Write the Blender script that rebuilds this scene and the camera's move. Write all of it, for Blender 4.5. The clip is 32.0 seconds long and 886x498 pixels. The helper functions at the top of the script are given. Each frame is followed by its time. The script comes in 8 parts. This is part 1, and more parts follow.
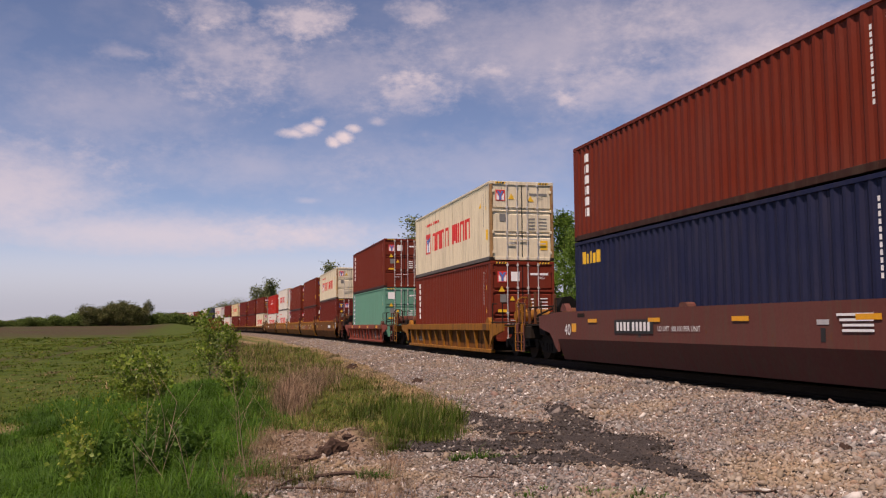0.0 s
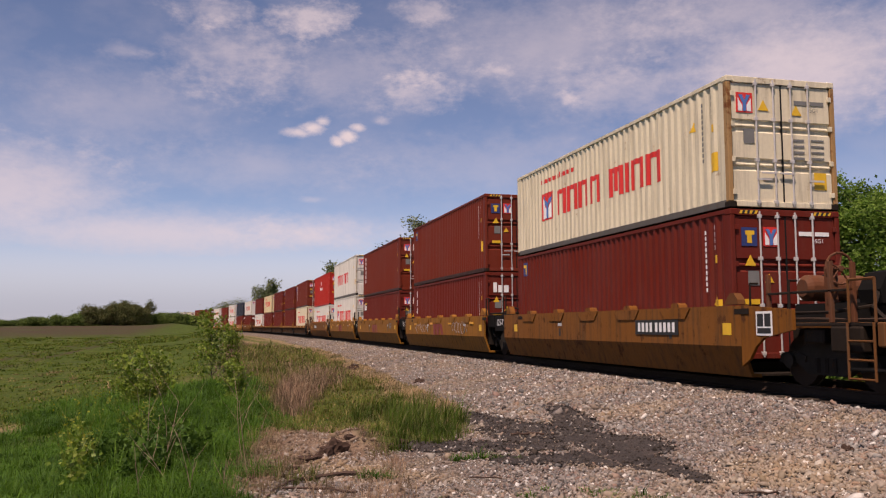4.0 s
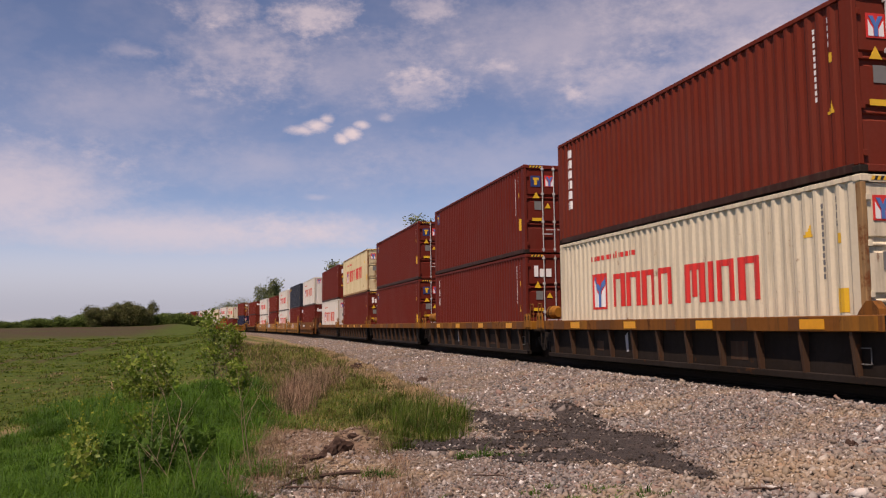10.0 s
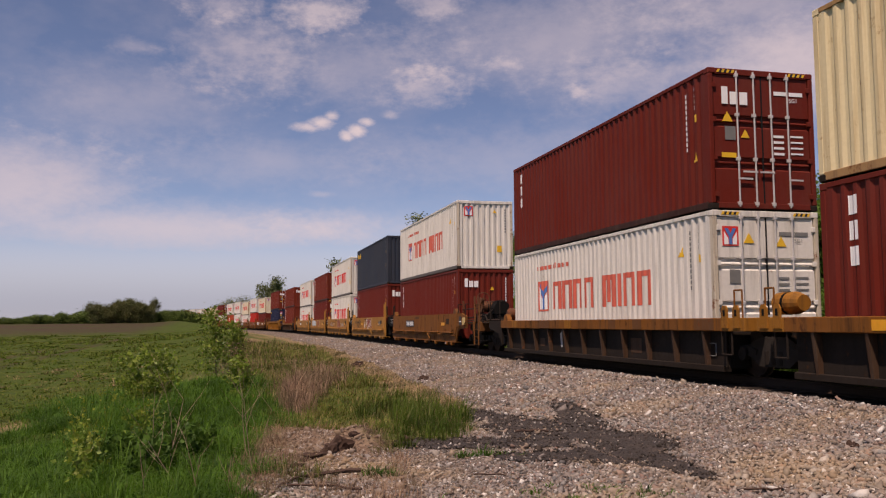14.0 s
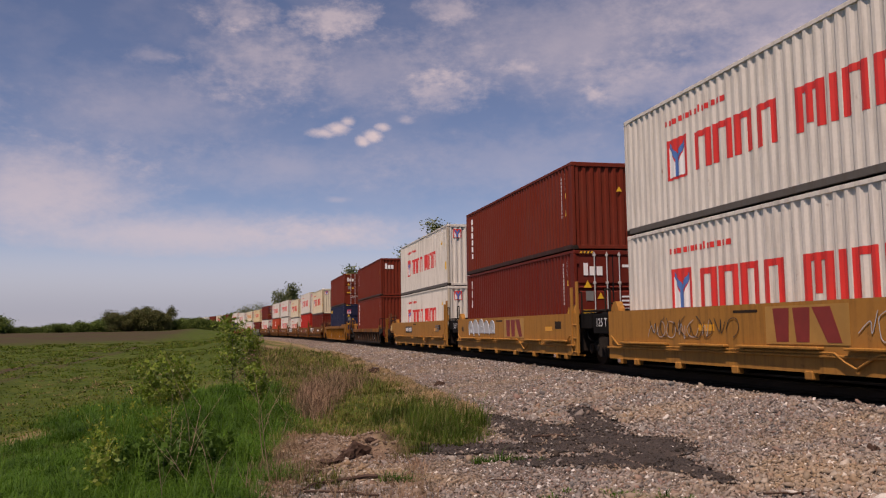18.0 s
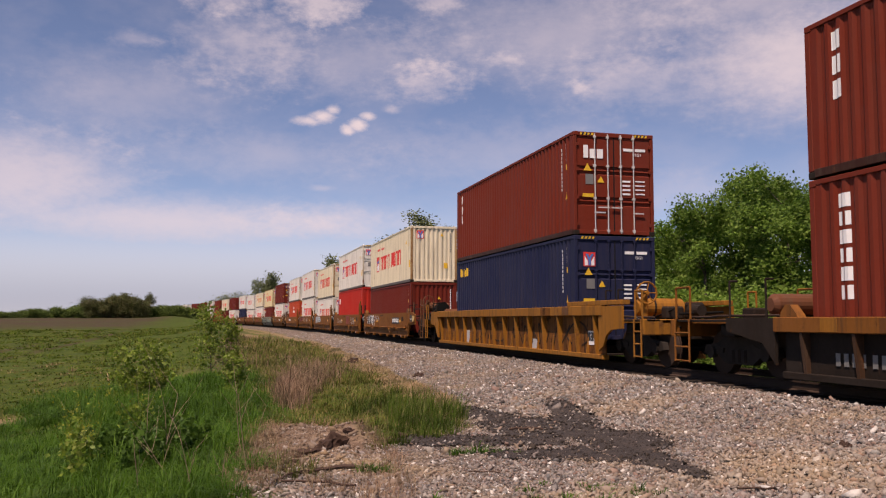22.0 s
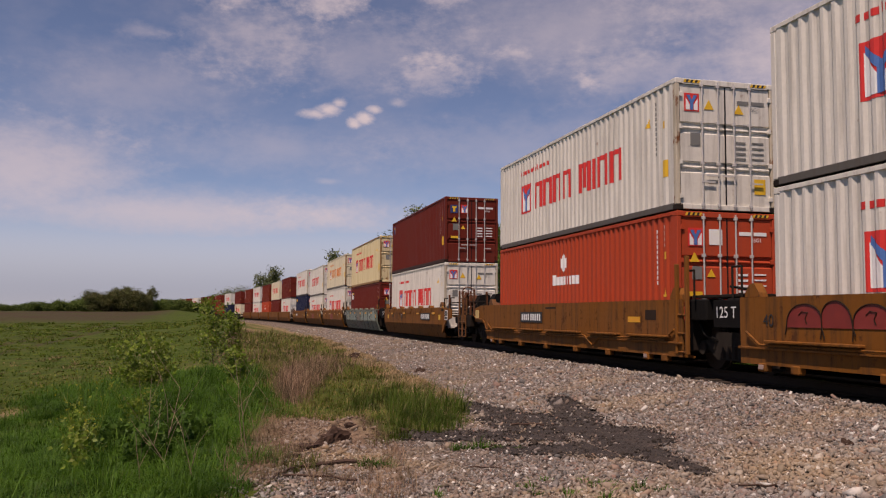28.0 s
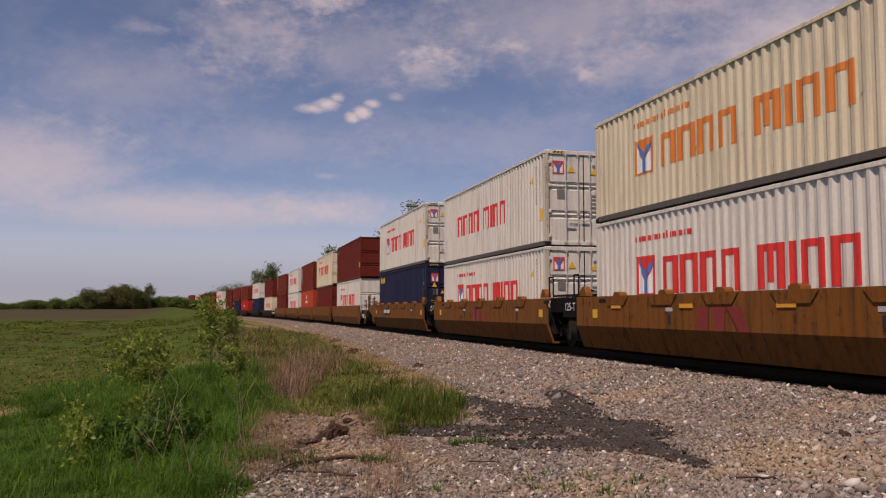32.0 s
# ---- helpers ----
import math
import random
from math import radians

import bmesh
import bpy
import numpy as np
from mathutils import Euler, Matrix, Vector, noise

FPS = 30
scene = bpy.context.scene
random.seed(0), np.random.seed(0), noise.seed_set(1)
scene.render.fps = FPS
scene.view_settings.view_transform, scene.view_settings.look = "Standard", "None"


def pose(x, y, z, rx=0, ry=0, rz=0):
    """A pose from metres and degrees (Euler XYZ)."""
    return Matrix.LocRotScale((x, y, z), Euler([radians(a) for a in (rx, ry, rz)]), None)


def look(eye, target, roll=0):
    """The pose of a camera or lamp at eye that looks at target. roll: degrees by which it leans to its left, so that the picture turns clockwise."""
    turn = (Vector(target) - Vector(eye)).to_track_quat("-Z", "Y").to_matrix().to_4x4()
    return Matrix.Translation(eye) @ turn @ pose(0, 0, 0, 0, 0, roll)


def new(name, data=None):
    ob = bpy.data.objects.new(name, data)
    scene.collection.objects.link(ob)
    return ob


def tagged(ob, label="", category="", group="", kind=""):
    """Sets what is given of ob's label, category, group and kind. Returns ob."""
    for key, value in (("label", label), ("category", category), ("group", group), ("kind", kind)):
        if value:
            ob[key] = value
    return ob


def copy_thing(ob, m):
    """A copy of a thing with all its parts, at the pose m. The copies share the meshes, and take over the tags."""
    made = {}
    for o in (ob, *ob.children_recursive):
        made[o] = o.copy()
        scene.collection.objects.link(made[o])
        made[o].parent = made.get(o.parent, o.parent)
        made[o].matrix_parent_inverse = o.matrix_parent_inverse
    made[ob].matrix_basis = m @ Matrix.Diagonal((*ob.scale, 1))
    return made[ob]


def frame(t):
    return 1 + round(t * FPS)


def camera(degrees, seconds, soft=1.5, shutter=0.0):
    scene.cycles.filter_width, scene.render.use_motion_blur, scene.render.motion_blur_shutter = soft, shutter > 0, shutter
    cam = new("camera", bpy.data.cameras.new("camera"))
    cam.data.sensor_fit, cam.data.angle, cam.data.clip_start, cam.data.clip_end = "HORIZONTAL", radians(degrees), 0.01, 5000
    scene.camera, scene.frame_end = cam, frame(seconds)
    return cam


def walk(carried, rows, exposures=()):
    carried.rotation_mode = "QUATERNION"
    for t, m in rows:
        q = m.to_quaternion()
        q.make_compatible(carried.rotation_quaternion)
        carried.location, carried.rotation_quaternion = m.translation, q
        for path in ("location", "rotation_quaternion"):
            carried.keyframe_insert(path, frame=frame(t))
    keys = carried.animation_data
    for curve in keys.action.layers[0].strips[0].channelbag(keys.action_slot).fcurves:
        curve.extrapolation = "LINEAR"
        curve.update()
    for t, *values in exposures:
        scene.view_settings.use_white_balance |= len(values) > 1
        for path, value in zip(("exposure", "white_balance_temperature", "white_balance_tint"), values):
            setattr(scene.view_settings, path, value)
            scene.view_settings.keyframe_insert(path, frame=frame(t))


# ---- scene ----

EYE_Z = 1.05          # above the rail heads, which lie at z = 0
TRACK_X = 10.64       # centre line of the track; the camera stands at x = 0
BEND_Y, BEND = 86.0, 0.000396   # where the line begins to bend to the left, and how much

cam = camera(54.3, 32.0, soft=1.2)
def aim(turn, tilt, roll):
    """The camera on its stand: degrees to the right of the track, up, and of roll."""
    return pose(0, 0, EYE_Z, 90 + tilt, 0, -turn) @ pose(0, 0, 0, 0, 0, roll)


walk(cam, [
    (0, aim(14.554, 5.049, -0.308)), (0.5, aim(14.472, 5.044, -0.221)), (1, aim(14.359, 5.016, -0.340)),
    (1.5, aim(14.398, 5.015, -0.086)), (2, aim(14.427, 5.014, -0.174)), (2.5, aim(14.447, 5.031, -0.356)),
    (3, aim(14.451, 5.034, -0.539)), (3.5, aim(14.437, 5.065, -0.199)), (5.5, aim(14.424, 5.139, -0.413)),
    (6, aim(14.299, 5.146, -0.662)), (6.5, aim(14.205, 5.176, -0.693)), (7, aim(14.164, 5.178, -0.486)),
    (7.5, aim(14.126, 5.175, -0.519)), (8, aim(14.230, 5.101, -0.760)), (8.5, aim(14.281, 5.028, -0.787)),
    (9, aim(14.328, 4.972, -0.751)), (9.5, aim(14.325, 4.958, -0.584)), (10, aim(14.303, 4.966, -0.663)),
    (10.5, aim(14.352, 4.939, -0.576)), (11, aim(14.281, 4.894, -0.345)), (11.5, aim(14.179, 4.970, -0.269)),
    (12, aim(14.059, 5.178, -0.238)), (12.5, aim(14.076, 5.191, -0.514)), (13, aim(14.069, 5.150, -0.206)),
    (13.5, aim(14.127, 5.067, -0.379)), (14, aim(14.173, 4.880, -0.330)), (14.5, aim(14.262, 4.796, -0.545)),
    (16.5, aim(12.377, 4.973, 0.451)), (17, aim(12.672, 5.154, -0.313)), (17.5, aim(12.673, 5.302, -0.437)),
    (18, aim(13.191, 5.253, -0.786)), (18.5, aim(13.482, 5.005, -0.714)), (19, aim(13.761, 4.878, -0.034)),
    (19.5, aim(13.988, 4.793, -0.006)), (20, aim(14.088, 4.765, -0.023)), (20.5, aim(14.321, 4.684, -0.565)),
    (21, aim(14.416, 4.686, -0.538)), (21.5, aim(14.414, 4.726, -0.345)), (22, aim(14.443, 4.698, 0.131)),
    (22.5, aim(14.438, 4.672, 0.178)), (23, aim(14.439, 4.611, 0.125)), (23.5, aim(14.474, 4.633, -0.112)),
    (24, aim(14.474, 4.668, -0.238)), (24.5, aim(14.469, 4.670, 0.076)), (25, aim(14.553, 4.601, 0.094)),
    (25.5, aim(14.499, 4.640, 0.625)), (27.5, aim(14.330, 4.433, 0.346)), (28, aim(14.284, 4.399, 0.461)),
    (28.5, aim(14.280, 4.400, 0.342)), (29, aim(14.366, 4.383, 0.359)), (29.5, aim(14.411, 4.345, 0.371)),
    (30, aim(14.445, 4.304, 0.126)), (30.5, aim(14.504, 4.265, -0.041)), (31, aim(14.516, 4.200, -0.163)),
    (31.5, aim(14.515, 4.152, 0.167)), (32, aim(14.474, 4.071, 0.004)),
], exposures=[(0, 0.26, 7650, 29.5), (1, 0.14, 7650, 29.5), (2, 0.16, 7650, 29.5), (3, 0.2, 7650, 29.5), (5, 0.3, 7650, 29.5), (6, 0.26, 7650, 29.5), (7, 0.06, 7650, 29.5), (8, 0, 7650, 29.5), (9, 0.05, 7650, 29.5), (10, 0.2, 7650, 29.5), (11, 0.3, 7650, 29.5), (12, 0.34, 7650, 29.5), (13, 0.17, 7650, 29.5), (14, 0.11, 7650, 29.5), (16, 0.05, 7650, 29.5), (17, 0.12, 7650, 29.5), (18, 0, 7650, 29.5), (19, 0.1, 7650, 29.5), (20, 0.02, 7650, 29.5), (21, 0.2, 7650, 29.5), (22, 0.32, 7650, 29.5), (23, 0.28, 7650, 29.5), (24, 0.08, 7650, 29.5), (25, -0.04, 7650, 29.5), (28, -0.03, 7650, 29.5), (29, 0.15, 7650, 29.5), (30, 0.1, 7650, 29.5), (31, -0.04, 7650, 29.5), (32, -0.08, 7650, 29.5)])

# seconds, metres that the train has come on
TRAVEL = [
    (0, -0.00), (1, 14.09), (2, 28.19), (3, 42.48), (5.5, 78.46), (6.5, 92.81),
    (7.5, 107.31), (8.5, 121.73), (9.5, 136.00), (10.5, 150.13), (11.5, 164.41), (12.5, 178.95),
    (13.5, 193.55), (14.5, 208.04), (16.5, 237.34), (17.5, 252.23), (18.5, 267.07), (19.5, 281.84),
    (20.5, 296.73), (21.5, 311.41), (22.5, 326.09), (23.5, 340.71), (24.5, 355.30), (25.5, 370.21),
    (27.5, 400.32), (28.5, 415.42), (29.5, 430.62), (30.5, 445.64), (32, 467.88),
]

# ---- light ----
SUN_HIGH, SUN_TURN = 62.0, 222.0     # degrees: height, compass turn from +y towards +x
world = bpy.data.worlds.new("sky")
scene.world = world
world.use_nodes = True
wn = world.node_tree
wn.nodes.clear()
sky = wn.nodes.new("ShaderNodeTexSky")
sky.sky_type, sky.sun_disc = "NISHITA", False
sky.sun_elevation, sky.sun_rotation = radians(SUN_HIGH), radians(SUN_TURN)
sky.air_density, sky.dust_density, sky.ozone_density = 0.9, 0.0, 3.5
sky.altitude = 1800
wb = wn.nodes.new("ShaderNodeBackground")
wb.inputs["Strength"].default_value = 0.09
wo = wn.nodes.new("ShaderNodeOutputWorld")
tone = wn.nodes.new("ShaderNodeMix")
tone.data_type, tone.blend_type = "RGBA", "MULTIPLY"
tone.inputs[0].default_value, tone.inputs[7].default_value = 1.0, (0.98, 1.0, 1.02, 1)
wn.links.new(sky.outputs[0], tone.inputs[6])
wn.links.new(tone.outputs[2], wb.inputs["Color"])
wn.links.new(wb.outputs[0], wo.inputs["Surface"])

sun = new("sun", bpy.data.lights.new("sun", "SUN"))
sun.data.energy, sun.data.angle, sun.data.color = 4.6, radians(0.53), (1.0, 0.94, 0.85)
SUN_DIR = Vector((math.sin(radians(SUN_TURN)) * math.cos(radians(SUN_HIGH)), math.cos(radians(SUN_TURN)) * math.cos(radians(SUN_HIGH)), math.sin(radians(SUN_HIGH))))
sun.matrix_world = look(SUN_DIR * 100, (0, 0, 0))

# ---- materials ----
def node_material(name):
    m = bpy.data.materials.new(name)
    m.use_nodes = True
    nt = m.node_tree
    return m, nt, nt.nodes["Principled BSDF"]


def math_node(nt, op, a, b=None, clamp=False):
    n = nt.nodes.new("ShaderNodeMath")
    n.operation, n.use_clamp = op, clamp
    for k, v in ((0, a), (1, b)):
        if v is None:
            continue
        if isinstance(v, (int, float)):
            n.inputs[k].default_value = v
        else:
            nt.links.new(v, n.inputs[k])
    return n.outputs[0]


def mix_colour(nt, fac, a, b, blend="MIX"):
    n = nt.nodes.new("ShaderNodeMix")
    n.data_type, n.blend_type = "RGBA", blend
    for k, v in ((0, fac), (6, a), (7, b)):
        if isinstance(v, (int, float)):
            n.inputs[k].default_value = v
        elif isinstance(v, tuple):
            n.inputs[k].default_value = (*v, 1)
        else:
            nt.links.new(v, n.inputs[k])
    return n.outputs[2]


def noise_node(nt, vec, scale, detail=4, rough=0.6):
    n = nt.nodes.new("ShaderNodeTexNoise")
    n.inputs["Scale"].default_value, n.inputs["Detail"].default_value, n.inputs["Roughness"].default_value = scale, detail, rough
    if vec is not None:
        nt.links.new(vec, n.inputs["Vector"])
    return n.outputs["Fac"]


def ramp(nt, fac, lo, hi):
    n = nt.nodes.new("ShaderNodeMapRange")
    n.inputs["From Min"].default_value, n.inputs["From Max"].default_value = lo, hi
    nt.links.new(fac, n.inputs["Value"])
    return n.outputs["Result"]


def place(nt, stretch=(1, 1, 1), shift_random=True):
    """Object coordinates, shifted by the object's own random number so that alike things wear differently."""
    tc = nt.nodes.new("ShaderNodeTexCoord")
    mp = nt.nodes.new("ShaderNodeMapping")
    mp.inputs["Scale"].default_value = stretch
    nt.links.new(tc.outputs["Object"], mp.inputs["Vector"])
    if not shift_random:
        return mp.outputs[0]
    oi = nt.nodes.new("ShaderNodeObjectInfo")
    ad = nt.nodes.new("ShaderNodeVectorMath")
    ad.operation = "ADD"
    sc = nt.nodes.new("ShaderNodeVectorMath")
    sc.operation = "SCALE"
    sc.inputs[0].default_value = (37.0, 53.0, 11.0)
    nt.links.new(oi.outputs["Random"], sc.inputs["Scale"])
    nt.links.new(mp.outputs[0], ad.inputs[0])
    nt.links.new(sc.outputs[0], ad.inputs[1])
    return ad.outputs[0]


def bump(nt, bsdf, height, strength=0.3, dist=0.01):
    n = nt.nodes.new("ShaderNodeBump")
    n.inputs["Strength"].default_value, n.inputs["Distance"].default_value = strength, dist
    nt.links.new(height, n.inputs["Height"])
    nt.links.new(n.outputs[0], bsdf.inputs["Normal"])


def painted(name, colour, rust=0.35, dirt=0.3, rough=0.6, rust_colour=(0.16, 0.055, 0.02), dirt_colour=(0.09, 0.065, 0.045)):
    """Weathered steel paint: faded in large patches, streaked down the face, rusting in spots."""
    m, nt, b = node_material(name)
    flat = place(nt)
    down = place(nt, (3.0, 3.0, 0.22))
    fade = noise_node(nt, flat, 0.55, 5)
    fine = noise_node(nt, flat, 14, 4)
    c = mix_colour(nt, math_node(nt, "MULTIPLY", ramp(nt, fade, 0.35, 0.75), 0.28), colour, tuple(min(1, x * 0.8 + 0.035) for x in colour))
    c = mix_colour(nt, math_node(nt, "MULTIPLY", ramp(nt, fine, 0.42, 0.62), 0.16), c, tuple(x * 0.7 for x in colour))
    streak = noise_node(nt, down, 2.2, 6, 0.65)
    c = mix_colour(nt, math_node(nt, "MULTIPLY", ramp(nt, streak, 0.47, 0.66), dirt), c, dirt_colour)
    spots = math_node(nt, "ADD", math_node(nt, "MULTIPLY", noise_node(nt, flat, 3.1, 9, 0.72), 0.7), math_node(nt, "MULTIPLY", streak, 0.3))
    mask = ramp(nt, spots, 0.66 - 0.14 * rust, 0.71 - 0.12 * rust)
    mask = math_node(nt, "MULTIPLY", mask, min(1, rust * 1.6), clamp=True)
    c = mix_colour(nt, mask, c, rust_colour)
    nt.links.new(c, b.inputs["Base Color"])
    b.inputs["Specular IOR Level"].default_value = 0.12
    nt.links.new(math_node(nt, "ADD", math_node(nt, "MULTIPLY", mask, 0.3), math_node(nt, "ADD", math_node(nt, "MULTIPLY", fine, 0.2), rough - 0.1), clamp=True), b.inputs["Roughness"])
    bump(nt, b, math_node(nt, "ADD", fine, math_node(nt, "MULTIPLY", mask, 0.7)), 0.25, 0.004)
    return m


def plain(name, colour, rough=0.6, metal=0.0, vary=0.25, scale=9.0):
    m, nt, b = node_material(name)
    v = place(nt)
    f = noise_node(nt, v, scale, 5)
    g = noise_node(nt, v, scale * 0.12, 3)
    c = mix_colour(nt, math_node(nt, "MULTIPLY", ramp(nt, f, 0.3, 0.7), vary), colour, tuple(x * 0.45 for x in colour))
    c = mix_colour(nt, math_node(nt, "MULTIPLY", ramp(nt, g, 0.4, 0.7), vary * 0.8), c, tuple(min(1, x * 1.25 + 0.01) for x in colour))
    nt.links.new(c, b.inputs["Base Color"])
    b.inputs["Roughness"].default_value, b.inputs["Metallic"].default_value = rough, metal
    if rough > 0.62:
        b.inputs["Specular IOR Level"].default_value = 0.12
    bump(nt, b, f, 0.2, 0.004)
    return m


OXIDE = painted("oxide_red_paint", (0.152, 0.0205, 0.0082), 0.2, 0.12)
MAROON = painted("maroon_paint", (0.128, 0.0145, 0.0072), 0.2, 0.12)
SCARLET = painted("scarlet_paint", (0.42, 0.022, 0.012), 0.15, 0.15)
VERMILION = painted("vermilion_paint", (0.42, 0.055, 0.02), 0.15, 0.15)
WHITE = painted("white_paint", (0.645, 0.62, 0.555), 0.34, 0.28)
CREAM = painted("cream_paint", (0.655, 0.585, 0.425), 0.42, 0.3)
RUSTY = painted("rusty_cream_paint", (0.65, 0.555, 0.335), 0.52, 0.42, 0.6, (0.20, 0.085, 0.025), (0.36, 0.22, 0.085))
RUSTDOOR = painted("rust_eaten_door_paint", (0.58, 0.49, 0.30), 0.9, 0.6, 0.65, (0.17, 0.062, 0.018), (0.26, 0.13, 0.045))
WORNPOST = painted("worn_white_post_paint", (0.50, 0.44, 0.34), 0.85, 0.5)
RUSTPOST = painted("rusting_post_paint", (0.34, 0.20, 0.085), 0.9, 0.5)
NAVY = painted("navy_paint", (0.012, 0.016, 0.046), 0.15, 0.12)
SLATE = painted("slate_blue_paint", (0.027, 0.035, 0.050), 0.4, 0.25)
TEAL = painted("teal_paint", (0.10, 0.28, 0.20), 0.25, 0.2)
TTX = painted("yellow_car_paint", (0.27, 0.108, 0.013), 0.62, 0.5, 0.65, (0.12, 0.05, 0.018), (0.05, 0.032, 0.018))
SAND = painted("sandy_yellow_car_paint", (0.36, 0.165, 0.034), 0.45, 0.34, 0.65, (0.12, 0.05, 0.018), (0.06, 0.036, 0.018))
OCHRE = painted("ochre_car_paint", (0.195, 0.070, 0.011), 0.8, 0.55, 0.7, (0.085, 0.034, 0.014), (0.04, 0.026, 0.016))
BROWN = painted("brown_car_paint", (0.125, 0.048, 0.013), 0.7, 0.4)
PLUM = painted("plum_car_paint", (0.125, 0.042, 0.033), 0.4, 0.5)
REDWEB = painted("grimy_red_web_paint", (0.085, 0.020, 0.013), 0.6, 0.6)
REDCAR = painted("red_car_paint", (0.26, 0.05, 0.03), 0.5, 0.6)
GREYCAR = painted("grey_car_paint", (0.150, 0.175, 0.138), 0.72, 0.5)
GREYRUSTED = painted("rust_eaten_grey_paint", (0.20, 0.20, 0.17), 1.0, 0.6, 0.75, (0.15, 0.055, 0.018))
SOOT = painted("sooty_car_paint", (0.018, 0.012, 0.008), 0.5, 0.45, 0.75, (0.075, 0.032, 0.013), (0.012, 0.009, 0.007))
RUSTTANK = painted("rusty_tank_paint", (0.12, 0.042, 0.018), 0.7, 0.4)
DUSTY = plain("dusty_cast_iron", (0.030, 0.024, 0.019), 0.9, 0, 0.5, 7)
BLACK = plain("black_iron", (0.006, 0.0055, 0.005), 0.9)
STEEL = plain("worn_steel", (0.55, 0.53, 0.50), 0.22, 1.0)
GALV = plain("galvanised_rod", (0.50, 0.48, 0.46), 0.55, 0.1)
GREYRUST = plain("rusty_rail_steel", (0.045, 0.028, 0.02), 0.8)
DARKGAP = plain("rubber_seal", (0.012, 0.012, 0.012), 0.8)
M_WHITE = plain("white_marking", (0.75, 0.75, 0.73), 0.5, 0, 0.15)
M_RED = plain("red_marking", (0.66, 0.032, 0.022), 0.5, 0, 0.3, 3)
M_ORANGE = plain("orange_marking", (0.68, 0.20, 0.03), 0.5, 0, 0.3, 3)
M_PINK = plain("faded_red_marking", (0.60, 0.11, 0.065), 0.6, 0, 0.5, 3)
M_BLUE = plain("blue_marking", (0.06, 0.16, 0.42), 0.5)
M_NAVY = plain("navy_marking", (0.02, 0.035, 0.14), 0.5)
M_YELLOW = plain("yellow_marking", (0.72, 0.42, 0.02), 0.5)
M_BLACK = plain("black_marking", (0.015, 0.014, 0.013), 0.6)
M_GREY = plain("grey_marking", (0.16, 0.16, 0.15), 0.6)
M_TTXRED = plain("dark_red_marking", (0.22, 0.022, 0.014), 0.6, 0, 0.4, 4)
M_RUSTWHITE = plain("rusty_white_plate", (0.34, 0.24, 0.20), 0.6, 0, 0.6, 6)
M_SMEAR = plain("brown_black_spray", (0.030, 0.018, 0.011), 0.7)
M_REFLECT = plain("amber_reflector", (0.75, 0.33, 0.01), 0.35)
M_PALEBLUE = plain("pale_blue_spray", (0.42, 0.50, 0.56), 0.6, 0, 0.4, 2)
M_GREYWHITE = plain("grey_white_plate", (0.42, 0.42, 0.42), 0.5)
M_OLDYELLOW = plain("dull_yellow_marking", (0.40, 0.21, 0.045), 0.6, 0, 0.35, 3)
M_PALEYELLOW = plain("pale_yellow_box", (0.50, 0.36, 0.14), 0.6)
WEBRUST = painted("rust_stained_web_paint", (0.17, 0.062, 0.011), 0.85, 0.75, 0.75, (0.05, 0.022, 0.010), (0.022, 0.014, 0.009))
RIBRUST = painted("rusty_rib_paint", (0.060, 0.030, 0.016), 0.6, 0.4)
DARKWOOD = plain("weathered_stick", (0.075, 0.048, 0.036), 0.9, 0, 0.4, 20)
M_TEALGREY = plain("teal_grey_spray", (0.215, 0.265, 0.225), 0.6, 0, 0.35, 2)
# bottom rails of the red boxes, much darker than their sides
DARKRAIL = painted("dark_rail_paint", (0.040, 0.014, 0.009), 0.5, 0.4)
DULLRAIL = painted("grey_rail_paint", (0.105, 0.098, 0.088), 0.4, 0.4)

